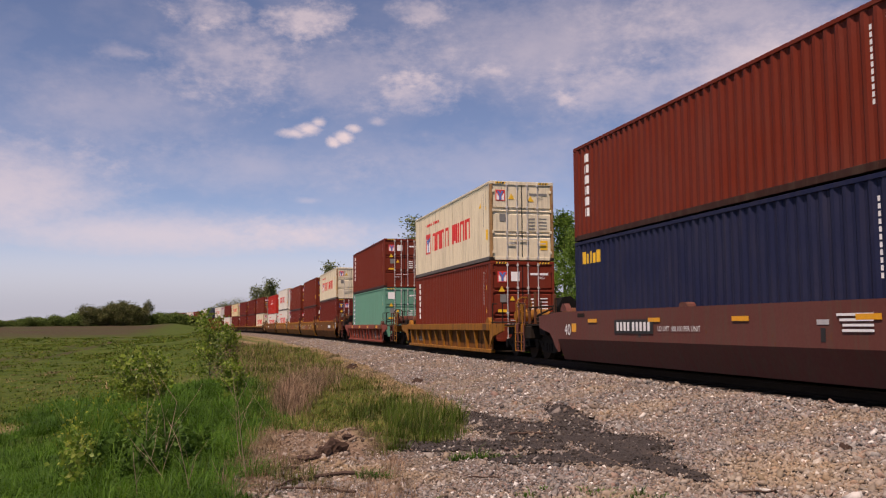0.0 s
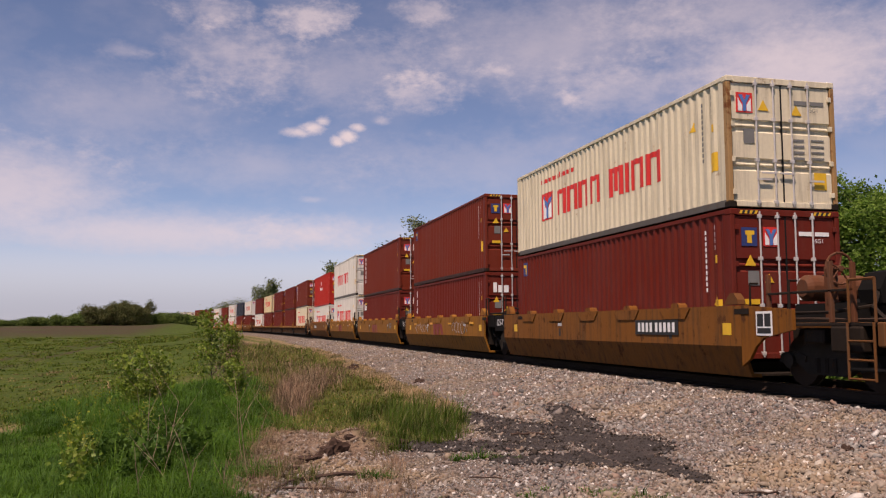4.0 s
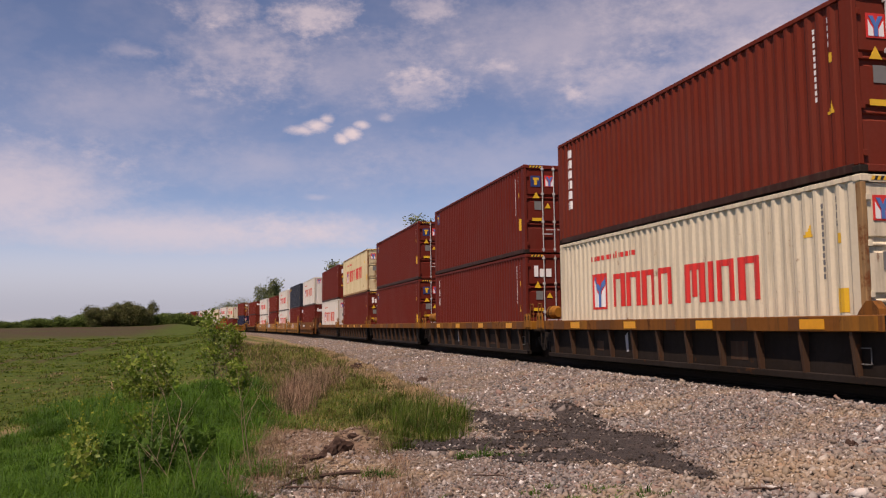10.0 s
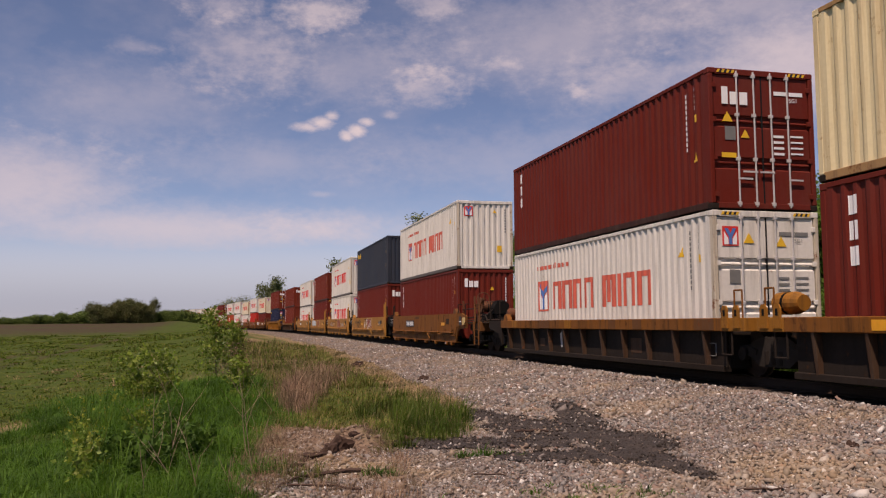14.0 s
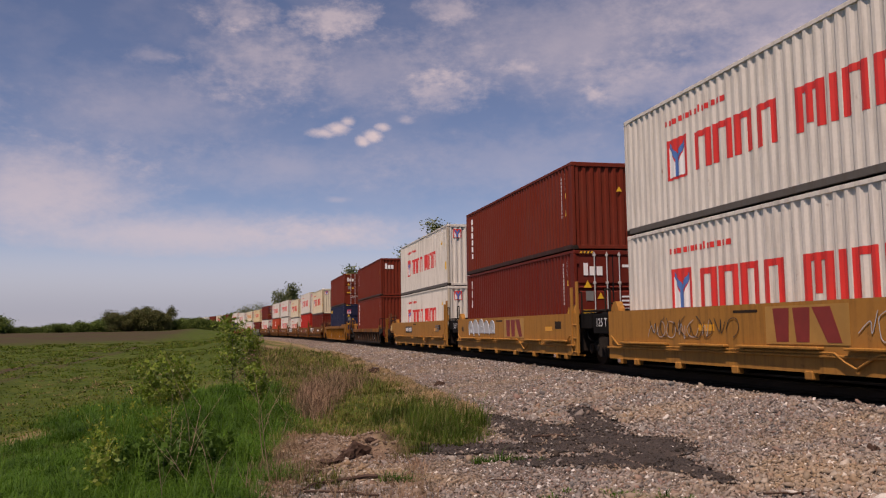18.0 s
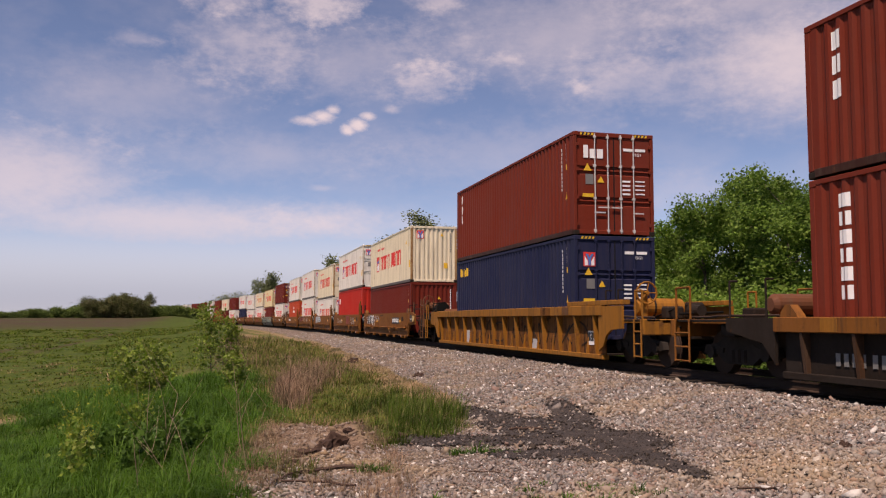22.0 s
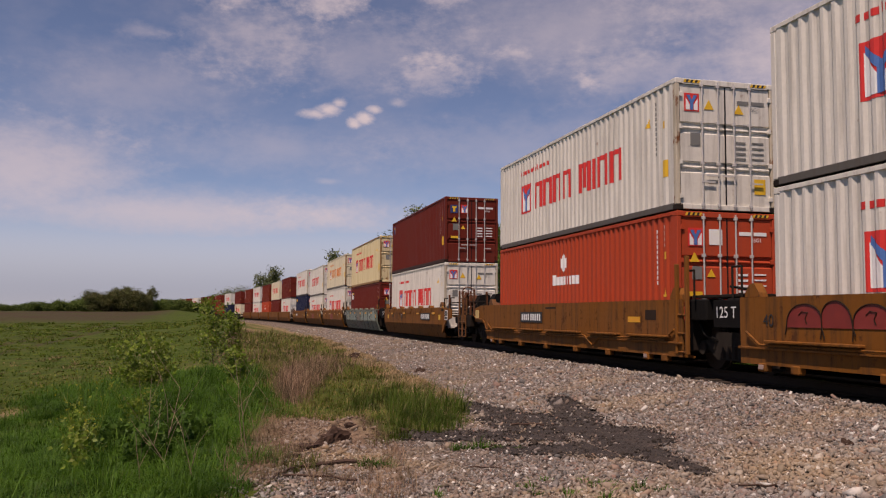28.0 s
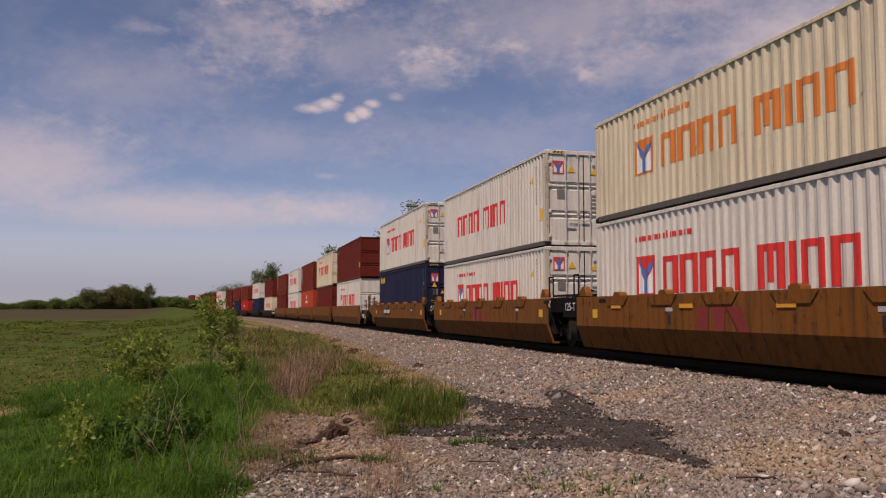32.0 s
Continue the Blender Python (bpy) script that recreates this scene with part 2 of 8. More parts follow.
# ---- building helpers ----
class Shape:
    """Collects faces for one mesh."""

    def __init__(self):
        self.v, self.f = [], []

    def add(self, verts, faces):
        n = len(self.v)
        self.v.extend(verts)
        self.f.extend([tuple(i + n for i in q) for q in faces])
        return self

    def box(self, x0, x1, y0, y1, z0, z1, c=0.0):
        """A box with its edges chamfered by c."""
        if c <= 0:
            vs = [(x, y, z) for x in (x0, x1) for y in (y0, y1) for z in (z0, z1)]
            return self.add(vs, [(0, 1, 3, 2), (4, 6, 7, 5), (0, 4, 5, 1), (2, 3, 7, 6), (0, 2, 6, 4), (1, 5, 7, 3)])
        c = min(c, (x1 - x0) / 2.2, (y1 - y0) / 2.2, (z1 - z0) / 2.2)
        vs, key = [], {}
        lim = ((x0, x1), (y0, y1), (z0, z1))
        for i in range(8):
            s = ((i >> 2) & 1, (i >> 1) & 1, i & 1)
            for a in range(3):
                p = [lim[k][s[k]] if k == a else lim[k][s[k]] + (c if s[k] == 0 else -c) for k in range(3)]
                key[(s, a)] = len(vs)
                vs.append(tuple(p))
        fs = []
        for a in range(3):
            u, w = (a + 1) % 3, (a + 2) % 3
            for side in (0, 1):
                q = []
                for su, sw in ((0, 0), (1, 0), (1, 1), (0, 1)):
                    s = [0, 0, 0]
                    s[a], s[u], s[w] = side, su, sw
                    q.append(key[(tuple(s), a)])
                fs.append(tuple(q if side else q[::-1]))
            for su in (0, 1):
                for sw in (0, 1):
                    s0, s1 = [0, 0, 0], [0, 0, 0]
                    s0[a], s1[a] = 0, 1
                    for s in (s0, s1):
                        s[u], s[w] = su, sw
                    q = [key[(tuple(s0), u)], key[(tuple(s1), u)], key[(tuple(s1), w)], key[(tuple(s0), w)]]
                    fs.append(tuple(q if su != sw else q[::-1]))
        for i in range(8):
            s = ((i >> 2) & 1, (i >> 1) & 1, i & 1)
            q = [key[(s, a)] for a in range(3)]
            fs.append(tuple(q if sum(s) % 2 else q[::-1]))
        return self.add(vs, fs)

    def prism(self, poly, a, b, axis="y"):
        """A closed outline drawn out from a to b along an axis. Outline in (x, z) for y, (y, z) for x, (x, y) for z."""
        def at(p, t):
            return (p[0], t, p[1]) if axis == "y" else (t, p[0], p[1]) if axis == "x" else (p[0], p[1], t)
        n = len(poly)
        vs = [at(p, a) for p in poly] + [at(p, b) for p in poly]
        fs = [tuple(range(n))[::-1], tuple(range(n, 2 * n))] + [(i, (i + 1) % n, n + (i + 1) % n, n + i) for i in range(n)]
        return self.add(vs, fs)

    def tube(self, p, q, r0, r1=None, n=8):
        p, q = Vector(p), Vector(q)
        r1 = r0 if r1 is None else r1
        d = (q - p).normalized()
        u = d.orthogonal().normalized()
        w = d.cross(u)
        vs = [tuple(e + (u * math.cos(2 * math.pi * k / n) + w * math.sin(2 * math.pi * k / n)) * r) for e, r in ((p, r0), (q, r1)) for k in range(n)]
        fs = [(k, (k + 1) % n, n + (k + 1) % n, n + k) for k in range(n)] + [tuple(range(n))[::-1], tuple(range(n, 2 * n))]
        return self.add(vs, fs)

    def path(self, pts, r, n=6):
        for p, q in zip(pts, pts[1:]):
            self.tube(p, q, r, r, n)
        return self

    def mesh(self, name, mat, smooth=False):
        me = bpy.data.meshes.new(name)
        me.from_pydata(self.v, [], self.f)
        bm = bmesh.new()
        bm.from_mesh(me)
        bmesh.ops.recalc_face_normals(bm, faces=bm.faces)
        bm.to_mesh(me)
        bm.free()
        me.materials.append(mat)
        if smooth:
            me.polygons.foreach_set("use_smooth", [True] * len(me.polygons))
        return me


FINE_MARKS = ("number_line", "door_writing", "small_line", "small_print", "load_line", "banner_word", "upright_word", "small_word", "spray_scrawl", "blossom", "leaves", "stem", "yellow_word", "end_word", "warning_mark")      # too small to pick apart


def part(name, shape, mat, parent, label="", smooth=False, at=None):
    me = shape if isinstance(shape, bpy.types.Mesh) else shape.mesh(name, mat, smooth)
    ob = new(name, me)
    ob.parent = parent
    if at:
        ob.matrix_basis = pose(*at)
    if label:
        tagged(ob, label)
    if name in FINE_MARKS:
        tagged(ob, kind="stuff")
    return ob


def base(name, label, category, group=""):
    return tagged(new(name), label, category, group)


def centre_x(y):
    return TRACK_X - BEND * max(0.0, y - BEND_Y) ** 2


def track_pose(u):
    """Where a thing stands whose middle lies u metres along the track."""
    slope = 2 * BEND * max(0.0, u - BEND_Y)
    return pose(centre_x(u), u, 0, 0, 0, math.degrees(math.atan(slope)))


# ---- containers ----
HALF_W, HALF_L = 1.219, 6.096
PITCH, DEEP = 0.2782, 0.036
PANEL_OUT = -HALF_W + 0.010
PANEL_Y = 5.98


def rib_points():
    """The side sheet's outline along y: (y, depth) at every fold."""
    pts, y = [(-PANEL_Y, 0.0)], -PANEL_Y
    n = int(2 * PANEL_Y / PITCH)
    lead = (2 * PANEL_Y - n * PITCH) / 2
    y += lead
    for k in range(n):
        pts += [(y + 0.036, 0.0), (y + 0.104, DEEP), (y + 0.174, DEEP), (y + 0.242, 0.0)]
        y += PITCH
    pts.append((PANEL_Y, 0.0))
    return pts


RIBS = rib_points()
RIB_Y, RIB_D = np.array([p[0] for p in RIBS]), np.array([p[1] for p in RIBS])


def rib_depth(y):
    return float(np.interp(y, RIB_Y, RIB_D))


def side_sheet(h, s):
    sh = Shape()
    z0, z1 = 0.15, h - 0.07
    n = len(RIBS)
    vs = [(s * (-PANEL_OUT - d), y, z) for z in (z0, z1) for y, d in RIBS]
    sh.add(vs, [(i, i + 1, n + i + 1, n + i) for i in range(n - 1)])
    return sh


def side_patch(sh, y0, y1, z0, z1, proud=0.005, lean=0.0):
    """A painted mark that follows the folds of the near side sheet."""
    ys = sorted({y0, y1, *[float(y) for y in RIB_Y if y0 < y < y1]})
    vs, fs = [], []
    for y in ys:
        x = PANEL_OUT + rib_depth(y) - proud
        k = lean * (y - y0) / max(1e-6, y1 - y0)
        vs += [(x, y, z0), (x, y, z1 + k)]
    for i in range(len(ys) - 1):
        fs.append((2 * i, 2 * i + 1, 2 * i + 3, 2 * i + 2))
    sh.add(vs, fs)


def slant_patch(sh, near, far, proud=0.005):
    """A four-sided mark on the folds: each side edge is (y, z of its foot, z of its head)."""
    (y0, b0, t0), (y1, b1, t1) = near, far
    ys = sorted({y0, y1, *[float(y) for y in RIB_Y if y0 < y < y1]})
    vs, fs = [], []
    for y in ys:
        q = (y - y0) / (y1 - y0)
        x = PANEL_OUT + rib_depth(y) - proud
        vs += [(x, y, b0 + (b1 - b0) * q), (x, y, t0 + (t1 - t0) * q)]
    for i in range(len(ys) - 1):
        fs.append((2 * i, 2 * i + 1, 2 * i + 3, 2 * i + 2))
    sh.add(vs, fs)


def front_sheet(h):
    """The blind end: upright folds, facing -y."""
    sh, pts, x = Shape(), [], -1.10
    while x < 1.05:
        pts += [(x, 0.0), (x + 0.09, 0.0), (x + 0.13, 0.045), (x + 0.20, 0.045)]
        x += 0.24
    pts += [(min(x, 1.10), 0.0), (1.12, 0.0)]
    n = len(pts)
    vs = [(x, -HALF_L + 0.02 + d, z) for z in (0.12, h - 0.1) for x, d in pts]
    sh.add(vs, [(i, i + 1, n + i + 1, n + i) for i in range(n - 1)])
    return sh


def door_leaf(h, x0, x1):
    """One door: a sheet with pressed bands across it."""
    z0, z1 = 0.13, h - 0.14
    prof = [(z0, 0)]
    for k in (0.31, 0.64):
        zc = z0 + (z1 - z0) * k
        prof += [(zc - 0.13, 0), (zc - 0.105, 0.035), (zc - 0.035, 0.035), (zc - 0.01, 0), (zc + 0.01, 0), (zc + 0.035, 0.035), (zc + 0.105, 0.035), (zc + 0.13, 0)]
    prof.append((z1, 0))
    y = -HALF_L + 0.03
    n = len(prof)
    vs = [(x, y + d, z) for x in (x0, x1) for z, d in prof]
    sh = Shape().add(vs, [(i, i + 1, n + i + 1, n + i) for i in range(n - 1)])
    return sh


EMBLEM_CACHE = {}


def cached(key, make):
    if key not in EMBLEM_CACHE:
        EMBLEM_CACHE[key] = make()
    return EMBLEM_CACHE[key]


def flat_end(sh, x0, x1, z0, z1, y=-HALF_L + 0.022):
    sh.box(x0, x1, y - 0.004, y + 0.004, z0, z1)
    return sh


def triangle_end(sh, xc, z0, w, y=-HALF_L + 0.020):
    sh.prism([(xc - w / 2, z0), (xc + w / 2, z0), (xc, z0 + w * 0.87)], y - 0.004, y + 0.004)


def stacked_bars(sh, y0, width, z_top, count, size, step):
    for k in range(count):
        z = z_top - k * step
        if k % 2:
            side_patch(sh, y0, y0 + width * 0.36, z - size, z)
            side_patch(sh, y0 + width * 0.62, y0 + width, z - size, z)
        else:
            side_patch(sh, y0, y0 + width, z - size, z)


LINER_SLOTS = [(3.40, 0.64), (4.16, 0.66), (4.95, 0.60), (5.68, 0.66), (6.86, 0.78), (7.80, 0.16), (8.10, 0.58), (8.84, 0.66)]


def liner_bar(off, w, far=HALF_L, z0=1.08, z1=1.86):
    """One block of the red word: two or three uprights under a cap."""
    sh = Shape()
    y1 = far - off
    if w < 0.3:
        return side_patch(sh, y1 - w, y1, z0, z1) or sh
    bar = 0.19
    side_patch(sh, y1 - bar, y1, z0, z1)
    side_patch(sh, y1 - w, y1 - w + bar, z0, z1)
    side_patch(sh, y1 - w + bar, y1 - bar, z1 - 0.13, z1)
    if w > 0.7:
        side_patch(sh, y1 - w / 2 - 0.07, y1 - w / 2 + 0.07, z0 + 0.12, z1 - 0.13)
    return sh


def side_marks(box, h, livery):
    far, near = HALF_L, -HALF_L
    k = h / 2.896
    if livery in ("liner", "liner_orange", "liner_big", "liner_faded"):
        mat = {"liner_orange": M_ORANGE, "liner_faded": M_PINK}.get(livery, M_RED)

        for i, (off, w) in enumerate(LINER_SLOTS):
            reach = far + (1.2 if livery == "liner_big" else 0)
            part("word_block", cached(("word", livery, h, i), lambda: liner_bar(off, w, reach, 1.05 * k, 1.86 * k).mesh("word_block", mat)), mat, box)
        if livery != "liner_big":
            def red():
                s = Shape()
                side_patch(s, far - 3.08, far - 2.2, 1.0 * k, 1.92 * k)
                return s.mesh("emblem_field", mat)

            def wing(side):
                s = Shape()
                if side:
                    slant_patch(s, (far - 2.56, 1.06 * k, 1.36 * k), (far - 2.28, 1.06 * k, 1.76 * k), 0.008)
                else:
                    slant_patch(s, (far - 3.0, 1.06 * k, 1.76 * k), (far - 2.72, 1.06 * k, 1.36 * k), 0.008)
                return s.mesh("white_wing", M_WHITE)

            def blue():
                s = Shape()
                side_patch(s, far - 2.73, far - 2.55, 1.06 * k, 1.46 * k, 0.014)
                slant_patch(s, (far - 2.98, 1.72 * k, 1.86 * k), (far - 2.64, 1.36 * k, 1.56 * k), 0.011)
                slant_patch(s, (far - 2.64, 1.36 * k, 1.56 * k), (far - 2.30, 1.72 * k, 1.86 * k), 0.011)
                return s.mesh("emblem_heart", M_BLUE)

            def small():
                s = Shape()
                y = far - 2.1
                for w in (0.14, 0.12, 0.14, 0.05, 0.1, 0.1, 0.1, 0.12, 0.14, 0.05, 0.1, 0.12, 0.05, 0.1, 0.12, 0.16):
                    side_patch(s, y - w, y, 2.26 * k, 2.26 * k + (0.12 if w > 0.06 else 0.16))
                    y -= w + 0.055
                return s.mesh("small_line", mat)
            field = part("emblem_field", cached(("emf", livery, h), red), mat, box)
            for side in (0, 1):
                part("white_wing", cached(("emw", h, side), lambda: wing(side)), M_WHITE, field)
            part("emblem_heart", cached(("emh", h), blue), M_BLUE, field)
            part("small_line", cached(("sml", livery, h), small), mat, box)
    elif livery == "column":
        def col():
            s = Shape()
            stacked_bars(s, far - 0.92, 0.27, h - 0.30, 6, 0.22, 0.29)
            return s.mesh("upright_word", M_WHITE)
        part("upright_word", cached(("col", h), col), M_WHITE, box, "white upright word as bars")
    elif livery == "three":
        def col3():
            s = Shape()
            stacked_bars(s, far - 0.84, 0.22, h - 0.28, 3, 0.30, 0.40)
            return s.mesh("upright_word", M_WHITE)
        part("upright_word", cached(("col3", h), col3), M_WHITE, box, "white upright word as bars")
    elif livery == "yellowword":
        def yw():
            s = Shape()
            for i in range(5):
                y1 = far - 0.45 - i * 0.23
                side_patch(s, y1 - 0.185, y1, h - 0.62, h - 0.30 - (0.06 if i % 2 else 0))
            return s.mesh("yellow_word", M_YELLOW)
        part("yellow_word", cached(("yw", h), yw), M_YELLOW, box, "yellow word as blocks")
    elif livery == "mast":
        def oval():
            s = Shape()
            for i in range(7):
                a = (i - 3) / 3.5
                half = 0.27 * math.sqrt(1 - a * a)
                side_patch(s, far - 5.75 + (i - 3.5) * 0.05, far - 5.75 + (i - 2.5) * 0.05, 2.12 * k - half, 2.12 * k + half)
            return s.mesh("white_oval", M_WHITE)

        def bars():
            s = Shape()
            y = far - 4.85
            for w in (0.3, 0.2, 0.2, 0.16, 0.16, 0.16, 0.2, 0.22):
                side_patch(s, y - w, y, 1.5 * k, 1.5 * k + (0.30 if w > 0.25 else 0.24))
                y -= w + 0.06
            return s.mesh("small_word", M_WHITE)
        part("white_oval", cached(("oval", h), oval), M_WHITE, box)
        part("small_word", cached(("obar", h), bars), M_WHITE, box)
    elif livery == "flag":
        def fl():
            s = Shape()
            side_patch(s, far - 0.86, far - 0.46, h - 0.66, h - 0.24)
            return s.mesh("blue_sticker", M_NAVY)

        def fl2():
            s = Shape()
            side_patch(s, far - 0.78, far - 0.54, h - 0.40, h - 0.31, 0.009)
            side_patch(s, far - 0.74, far - 0.62, h - 0.60, h - 0.40, 0.009)
            return s.mesh("yellow_stroke", M_YELLOW)
        p = part("blue_sticker", cached(("fl", h), fl), M_NAVY, box)
        part("yellow_stroke", cached(("fl2", h), fl2), M_YELLOW, p)
    elif livery == "lighthouse":
        def bp():
            s = Shape()
            side_patch(s, far - 1.42, far - 0.50, h - 0.92, h - 0.34)
            return s.mesh("black_sign", M_BLACK)

        def bw():
            s = Shape()
            side_patch(s, far - 1.38, far - 0.75, h - 0.88, h - 0.80, 0.009)
            for i in range(5):
                side_patch(s, far - 0.86 - i * 0.115, far - 0.78 - i * 0.115, h - 0.78, h - 0.60, 0.009)
            side_patch(s, far - 0.66, far - 0.56, h - 0.86, h - 0.42, 0.009)
            return s.mesh("white_stroke", M_WHITE)

        def by():
            s = Shape()
            side_patch(s, far - 1.38, far - 0.72, h - 0.52, h - 0.42, 0.009)
            return s.mesh("yellow_beam", M_YELLOW)
        p = part("black_sign", cached(("bp", h), bp), M_BLACK, box, "black sign with white bars and a yellow beam")
        part("white_stroke", cached(("bw", h), bw), M_WHITE, p)
        part("yellow_beam", cached(("by", h), by), M_YELLOW, p)
    elif livery == "block":
        def cb():
            s = Shape()
            side_patch(s, far - 0.66, far - 0.34, h - 0.98, h - 0.58)
            side_patch(s, far - 0.90, far - 0.76, h - 0.98, h - 0.58)
            return s.mesh("white_block", M_WHITE)
        part("white_block", cached(("cb", h), cb), M_WHITE, box)
    elif livery == "banner":
        def bn():
            s = Shape()
            side_patch(s, far - 0.86, far - 0.42, 0.2, h - 0.12)
            return s.mesh("white_banner", M_WHITE)

        def bl():
            s = Shape()
            for i in range(8):
                side_patch(s, far - 0.76, far - 0.54, h - 0.42 - i * 0.31, h - 0.22 - i * 0.31, 0.009)
            return s.mesh("banner_word", M_NAVY)
        p = part("white_banner", cached(("bn", h), bn), M_WHITE, box)
        part("banner_word", cached(("bl", h), bl), M_NAVY, p)
    # numbers, warning marks near the leading end
    dark = livery.startswith("liner")
    mat = M_GREY if dark else M_WHITE

    def num():
        s = Shape()
        for i in range(11):
            side_patch(s, near + 0.93, near + 0.985, h - 0.42 - i * 0.115, h - 0.34 - i * 0.115)
        for i in range(4):
            side_patch(s, near + 0.56, near + 0.61, h - 0.36 - i * 0.13, h - 0.27 - i * 0.13)
        return s.mesh("number_line", mat)

    def warn():
        s = Shape()
        for i in range(4):
            side_patch(s, near + (1.22 if dark else 0.50) - 0.0 + i * 0.02, near + (1.40 if dark else 0.70) - i * 0.05, (h - 0.86 if dark else 1.05) + i * 0.05, (h - 0.81 if dark else 1.10) + i * 0.05)
        side_patch(s, near + 0.50, near + 0.58, h - 1.02, h - 0.86)
        return s.mesh("warning_mark", M_YELLOW)

    def caution():
        s = Shape()
        side_patch(s, near + 0.42, near + 0.66, 0.78, 1.16)
        return s.mesh("caution_label", M_YELLOW)
    part("number_line", cached(("num", dark, h), num), mat, box)
    part("warning_mark", cached(("warn", dark, h), warn), M_YELLOW, box)
    if livery in ("liner", "liner_big", "flag", "liner_orange"):
        part("caution_label", cached(("cau", h), caution), M_YELLOW, box)


def liner_sticker(parent, x, z, size, y=-HALF_L + 0.022):
    def red():
        return flat_end(Shape(), x, x + size, z, z + size * 1.1, y).mesh("red_sticker", M_RED)

    def wing(k):
        w = [(0.10, 0.08), (0.36, 0.08), (0.36, 0.40), (0.10, 0.80)] if k == 0 else [(0.64, 0.08), (0.90, 0.08), (0.90, 0.80), (0.64, 0.40)]
        return Shape().prism([(x + size * a, z + size * b) for a, b in w], y - 0.009, y - 0.001).mesh("white_wing", M_WHITE)

    def heart():
        outline = [(0.40, 0.08), (0.60, 0.08), (0.60, 0.50), (0.86, 0.98), (0.64, 0.98), (0.50, 0.68), (0.36, 0.98), (0.14, 0.98), (0.40, 0.50)]
        return Shape().prism([(x + size * a, z + size * b) for a, b in outline], y - 0.011, y - 0.001).mesh("blue_heart", M_BLUE)
    key = (round(x, 2), round(z, 2), size)
    p = part("liner_sticker", cached(("ls", key), red), M_RED, parent, "red, white and blue emblem sticker")
    for k in (0, 1):
        part("white_wing", cached(("lw", key, k), lambda: wing(k)), M_WHITE, p)
    part("blue_heart", cached(("lh", key), heart), M_BLUE, p)


def text_mesh(text, size, mat, name):
    cu = bpy.data.curves.new(name, "FONT")
    cu.body, cu.size, cu.align_x, cu.align_y = text, size, "CENTER", "CENTER"
    ob = bpy.data.objects.new(name, cu)
    scene.collection.objects.link(ob)
    me = bpy.data.meshes.new_from_object(ob.evaluated_get(bpy.context.evaluated_depsgraph_get()))
    bpy.data.objects.remove(ob)
    bpy.data.curves.remove(cu)
    me.name = name
    me.materials.clear()
    me.materials.append(mat)
    return me


